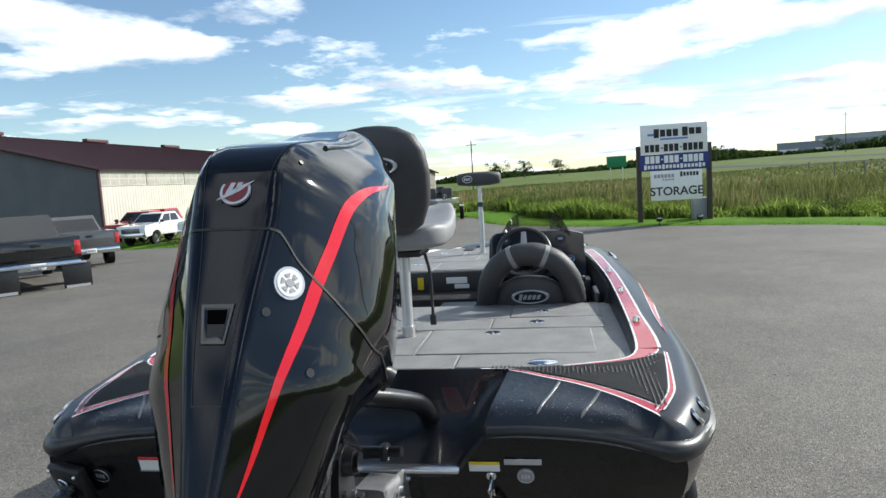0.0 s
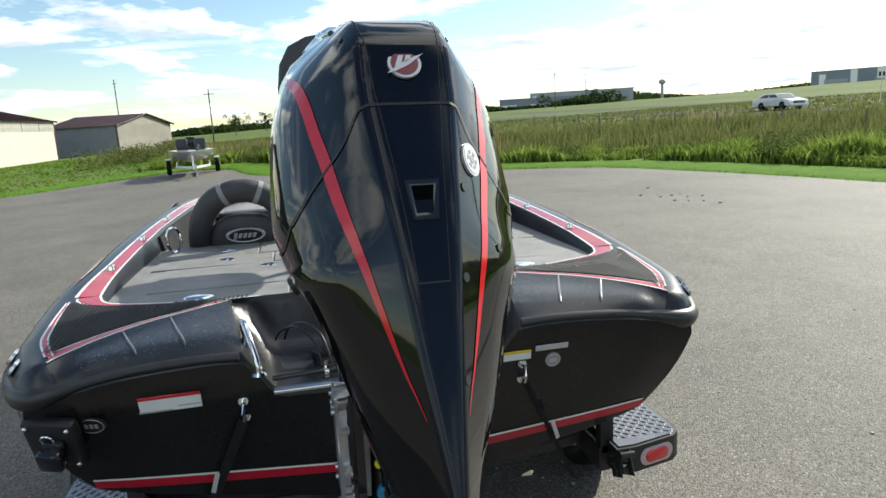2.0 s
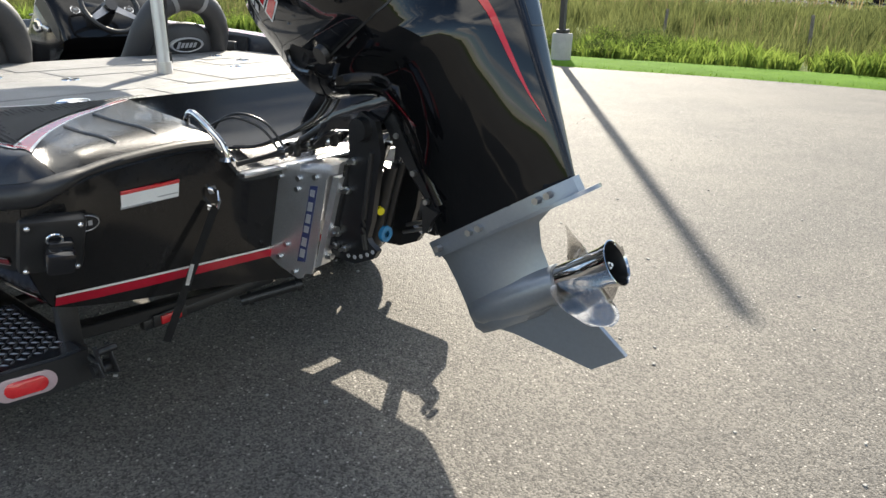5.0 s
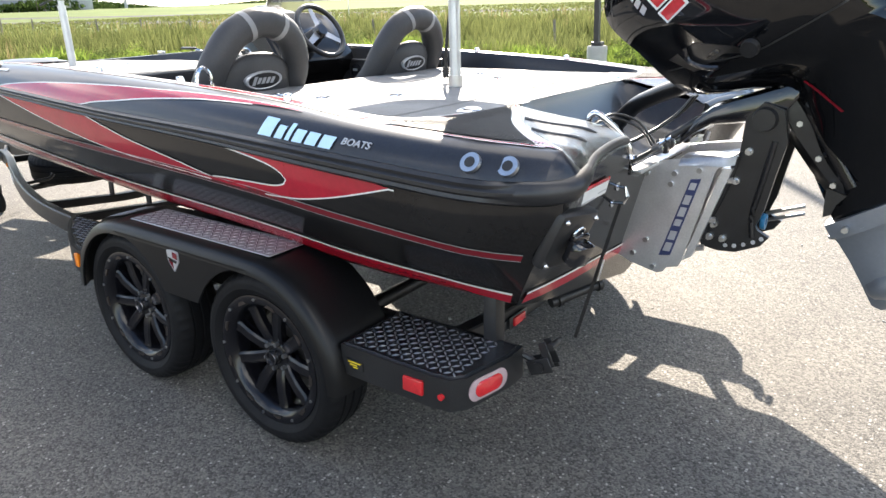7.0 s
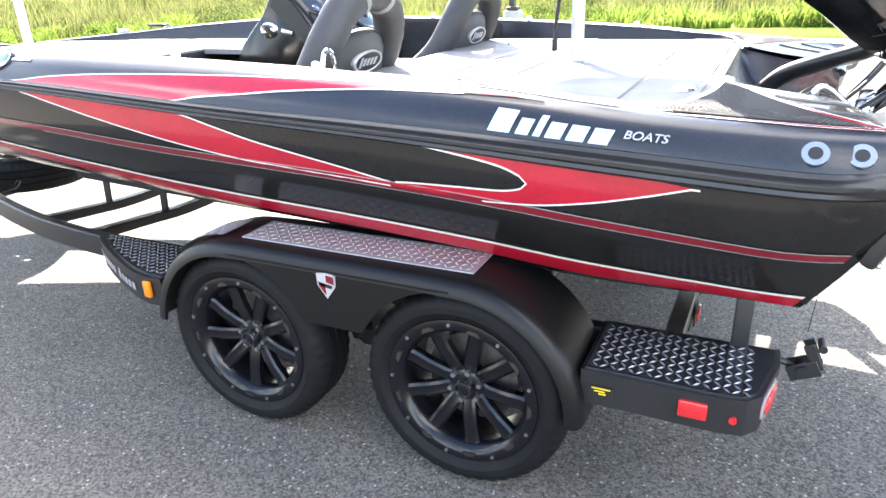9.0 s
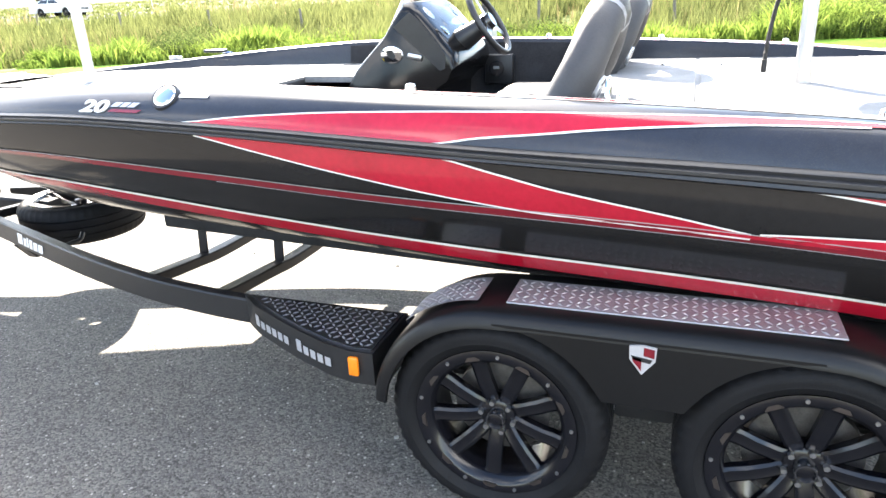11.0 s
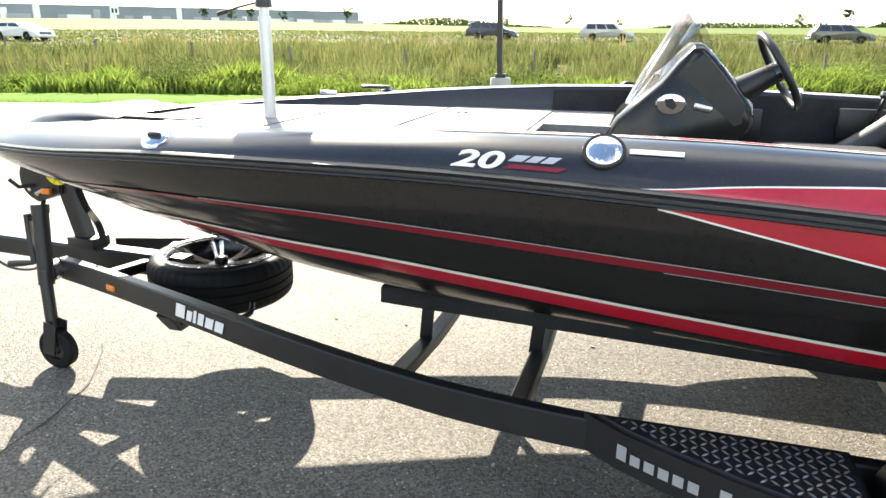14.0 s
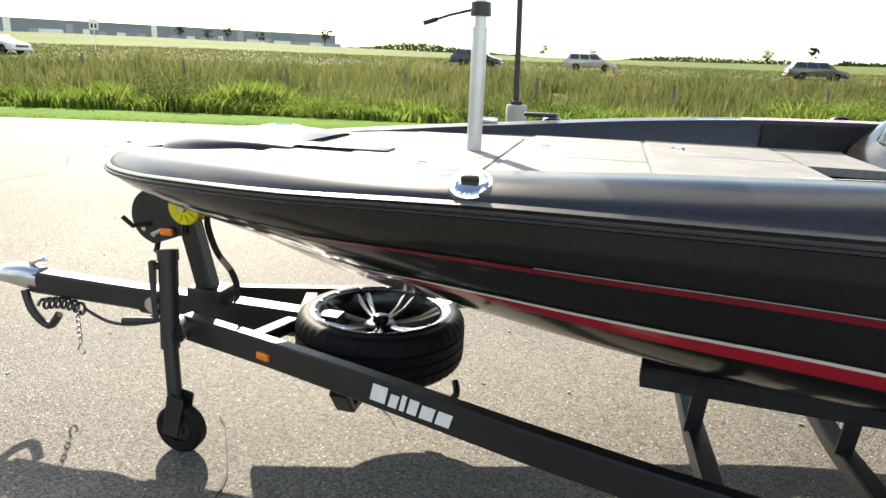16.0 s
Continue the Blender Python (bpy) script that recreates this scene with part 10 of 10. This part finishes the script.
        for s in (1, -1):
            bm = bmesh.new()
            bm.faces.new([bm.verts.new(p) for p in ((xa - 0.12, s * (hw - 0.085), belt + 0.24), (xb + 0.22, s * (hw - 0.085), belt + 0.24), (xb + 0.30, s * (hw - 0.155), belt + 0.54), (xa - 0.12, s * (hw - 0.155), belt + 0.54))])
            part("side_window", bm, M["gauge"], cp, "dark side window")
    # lamps, grille, bumpers
    for s in (1, -1):
        bm = bmesh.new()
        box(bm, (half - 0.06, s * (hw - 0.20), hood - 0.30), (0.10, 0.30, 0.16), bevel=0.02)
        part("headlight", bm, M["silver"], v)
        bm = bmesh.new()
        box(bm, (-half + 0.03, s * (hw - 0.09), belt - 0.18), (0.08, 0.15, 0.36), bevel=0.02)
        part("tail_light", bm, M["red_lens"], v)
    bm = bmesh.new()
    box(bm, (half - 0.01, 0, hood - 0.36), (0.06, hw * 1.25, 0.30), bevel=0.02)
    part("grille", bm, M["plastic"] if paint != "car_white" else M["car_grey"], v)
    for xx, m in ((half + 0.03, paint if kind != "pickup" else "chrome"), (-half - 0.06, "chrome" if kind == "pickup" else paint)):
        bm = bmesh.new()
        box(bm, (xx, 0, zb + 0.10), (0.16, hw * 1.9, 0.20), bevel=0.04)
        part("bumper", bm, M[m], v)
    if kind == "pickup":
        bm = bmesh.new()
        box(bm, (-half - 0.004, 0, belt - 0.20), (0.03, hw * 1.55, 0.46), bevel=0.012)
        tg = part("tailgate", bm, M[paint], v)
        bm = bmesh.new()
        box(bm, (-half - 0.025, 0, belt - 0.06), (0.02, 0.22, 0.08), bevel=0.01)
        part("tailgate_handle", bm, M["plastic"], tg)
        bm = bmesh.new()
        box(bm, (-half - 0.15, 0, zb + 0.11), (0.012, 0.32, 0.15), bevel=0.003)
        part("number_plate", bm, M["white"], v, "pale number plate")
        for i in range(5):
            bm = bmesh.new()
            box(bm, (-half - 0.158, -0.10 + 0.05 * i, zb + 0.11), (0.004, 0.03, 0.07))
            part("print_bar", bm, M["grey_print"], v)
    for s in (1, -1):
        for ax in (ax0, ax1):
            bm = bmesh.new()
            lathe(bm, [(wr * 0.6, -0.11), (wr * 0.94, -0.12), (wr, -0.09), (wr, 0.09), (wr * 0.94, 0.12), (wr * 0.6, 0.11)], "y", 28, (ax, s * (hw - 0.13), wr))
            w_ = part("wheel", bm, M["tyre"], v)
            bm = bmesh.new()
            lathe(bm, [(0.0, s * 0.08), (wr * 0.2, s * 0.085), (wr * 0.55, s * 0.07), (wr * 0.62, s * 0.11), (wr * 0.6, s * 0.0)], "y", 28, (ax, s * (hw - 0.13), wr))
            part("rim", bm, M["rim"] if simple or paint == "car_black" else M["rim_silver"], w_)
        if not simple:
            bm = bmesh.new()
            box(bm, (cab[0][0] - 0.10, s * (hw + 0.10), belt + 0.14), (0.12, 0.22, 0.17), bevel=0.03)
            part("mirror", bm, M["plastic"], v)
    if flaps:
        for s in (1, -1):
            bm = bmesh.new()
            box(bm, (-half - 0.42, s * (hw - 0.22), 0.38), (0.012, 0.62, 0.60), bevel=0.004)
            fp = part("mud_flap", bm, M["plastic"], v, "hanging black mud flap")
            bm = bmesh.new()
            box(bm, (-half - 0.43, s * (hw - 0.22), 0.13), (0.008, 0.52, 0.07))
            part("flap_strip", bm, M["silver"], fp, "bright lettered strip")
        bm = bmesh.new()
        box(bm, (-half - 0.42, 0, 0.69), (0.05, hw * 2.0, 0.05), bevel=0.01)
        box(bm, (-half - 0.2, 0, 0.62), (0.45, 0.07, 0.07), bevel=0.01)
        part("flap_bar", bm, M["alu"], v)
    return v


def parked(x, y, heading, paint, label, **kw):
    k = kw.pop("k", 1.0)
    v = vehicle("pickup_truck", (x, y, max(land(x, y), float(lot_z(y)))), heading, paint, label, **kw)
    v.matrix_basis = v.matrix_basis @ Matrix.Diagonal((k, k, k, 1))


parked(16.2, 15.5, 48, "car_black", "black pickup truck with wide black mud flaps, parked", flaps=True, L_=6.0, k=1.12)
parked(22.2, 18.5, 50, "car_grey", "dark grey pickup truck with a chrome bumper, parked", L_=5.7, k=1.06)
parked(33.4, 21.5, 176, "car_white", "white pickup truck parked on the grass", L_=5.8, k=0.93)
parked(32.8, 17.5, 176, "car_white", "silvery white pickup truck with a bed cap, parked on the grass", L_=5.9, cap_top=True, k=0.93)
parked(36.6, 24.6, 182, "car_red", "red pickup truck with a bed cap, parked by the building", L_=5.6, cap_top=True)
parked(29.5, 26.0, 150, "car_black", "dark pickup truck parked by the building", L_=5.6)


def road_car(x, y, heading, paint, kind, label, L_):
    vehicle("car" if kind != "pickup" else "pickup_truck", (x, y, land(x, y) + 0.03), heading, paint, label, kind=kind, L_=L_, simple=True, category="car" if kind != "pickup" else "pickup")


road_car(17.4, -64, 180, "car_blue", "suv", "blue-grey estate car on the far highway", 4.8)
road_car(6.6, -64, 180, "car_silver", "suv", "silver estate car on the far highway", 4.8)
road_car(-12.7, -64, 180, "car_grey", "suv", "dark car on the far highway", 4.8)
road_car(50.5, -41.5, 180, "car_white", "sedan", "white saloon car on the far highway", 4.8)

# ---------------------------------------------------------------- a second boat on its trailer, far across the lot
b2_ = thing("parked_boat", (31.0, 4.9, float(lot_z(4.9))), "grey bass boat with an outboard motor on a white trailer", "boat", "", 188)
bm = bmesh.new()
rows = []
for x, w, zt, zk in ((2.7, 0.05, 1.12, 1.02), (2.3, 0.5, 1.14, 0.85), (1.6, 0.85, 1.15, 0.66), (0.6, 1.02, 1.15, 0.58), (-1.0, 1.05, 1.12, 0.55), (-2.6, 1.0, 1.05, 0.55)):
    rows.append([Vector((x, s * w * k, zk + (zt - zk) * t)) for s, k, t in ((1, 0.0, 0.0), (1, 0.72, 0.32), (1, 0.94, 0.7), (1, 1.0, 1.0), (1, 0.8, 1.02), (-1, 0.8, 1.02), (-1, 1.0, 1.0), (-1, 0.94, 0.7), (-1, 0.72, 0.32))])
grid(bm, rows, close=True, cap=True)
part("hull", bm, M["car_silver"], b2_, "pale grey hull")
bm = bmesh.new()
box(bm, (1.5, 0.3, 1.25), (0.9, 0.18, 0.16), bevel=0.05)
cyl(bm, (2.2, 0.25, 1.15), (1.7, 0.3, 1.35), 0.05, seg=10)
part("trolling_motor", bm, M["plastic"], b2_)
bm = bmesh.new()
box(bm, (-0.2, 0.4, 1.40), (0.4, 0.5, 0.5), bevel=0.08)
box(bm, (-0.2, -0.4, 1.40), (0.4, 0.5, 0.5), bevel=0.08)
part("seats", bm, M["vinyl"], b2_)
bm = bmesh.new()
box(bm, (-3.0, 0, 1.35), (0.55, 0.5, 0.7), bevel=0.12, seg=3)
box(bm, (-3.05, 0, 0.8), (0.25, 0.16, 0.8), bevel=0.04)
part("outboard", bm, M["cowl"], b2_)
bm = bmesh.new()
for s in (1, -1):
    beam(bm, [(-2.4, s * 0.75, 0.46), (1.6, s * 0.7, 0.46), (3.0, s * 0.08, 0.46)], 0.06, 0.10)
    box(bm, (-0.9, s * 1.08, 0.72), (1.0, 0.24, 0.05), bevel=0.02)
beam(bm, [(2.6, 0, 0.46), (3.9, 0, 0.46)], 0.08, 0.1)
beam(bm, [(2.75, 0, 0.5), (2.85, 0, 0.95)], 0.08, 0.08)
part("trailer", bm, M["car_white"], b2_, "white trailer frame")
for s in (1, -1):
    bm = bmesh.new()
    lathe(bm, [(0.18, -0.10), (0.31, -0.10), (0.33, -0.08), (0.33, 0.08), (0.31, 0.10), (0.18, 0.10)], "y", 26, (-0.9, s * 1.08, 0.33))
    w_ = part("wheel", bm, M["tyre"], b2_)
    bm = bmesh.new()
    lathe(bm, [(0.0, 0.06 * s), (0.18, 0.04 * s), (0.19, 0.09 * s), (0.18, 0)], "y", 26, (-0.9, s * 1.08, 0.33))
    part("rim", bm, M["rim_silver"], w_)
bm = bmesh.new()
cyl(bm, (3.5, 0.1, 0.6), (3.5, 0.1, 0.06), 0.04, seg=10)
part("jack", bm, M["bolt"], b2_)
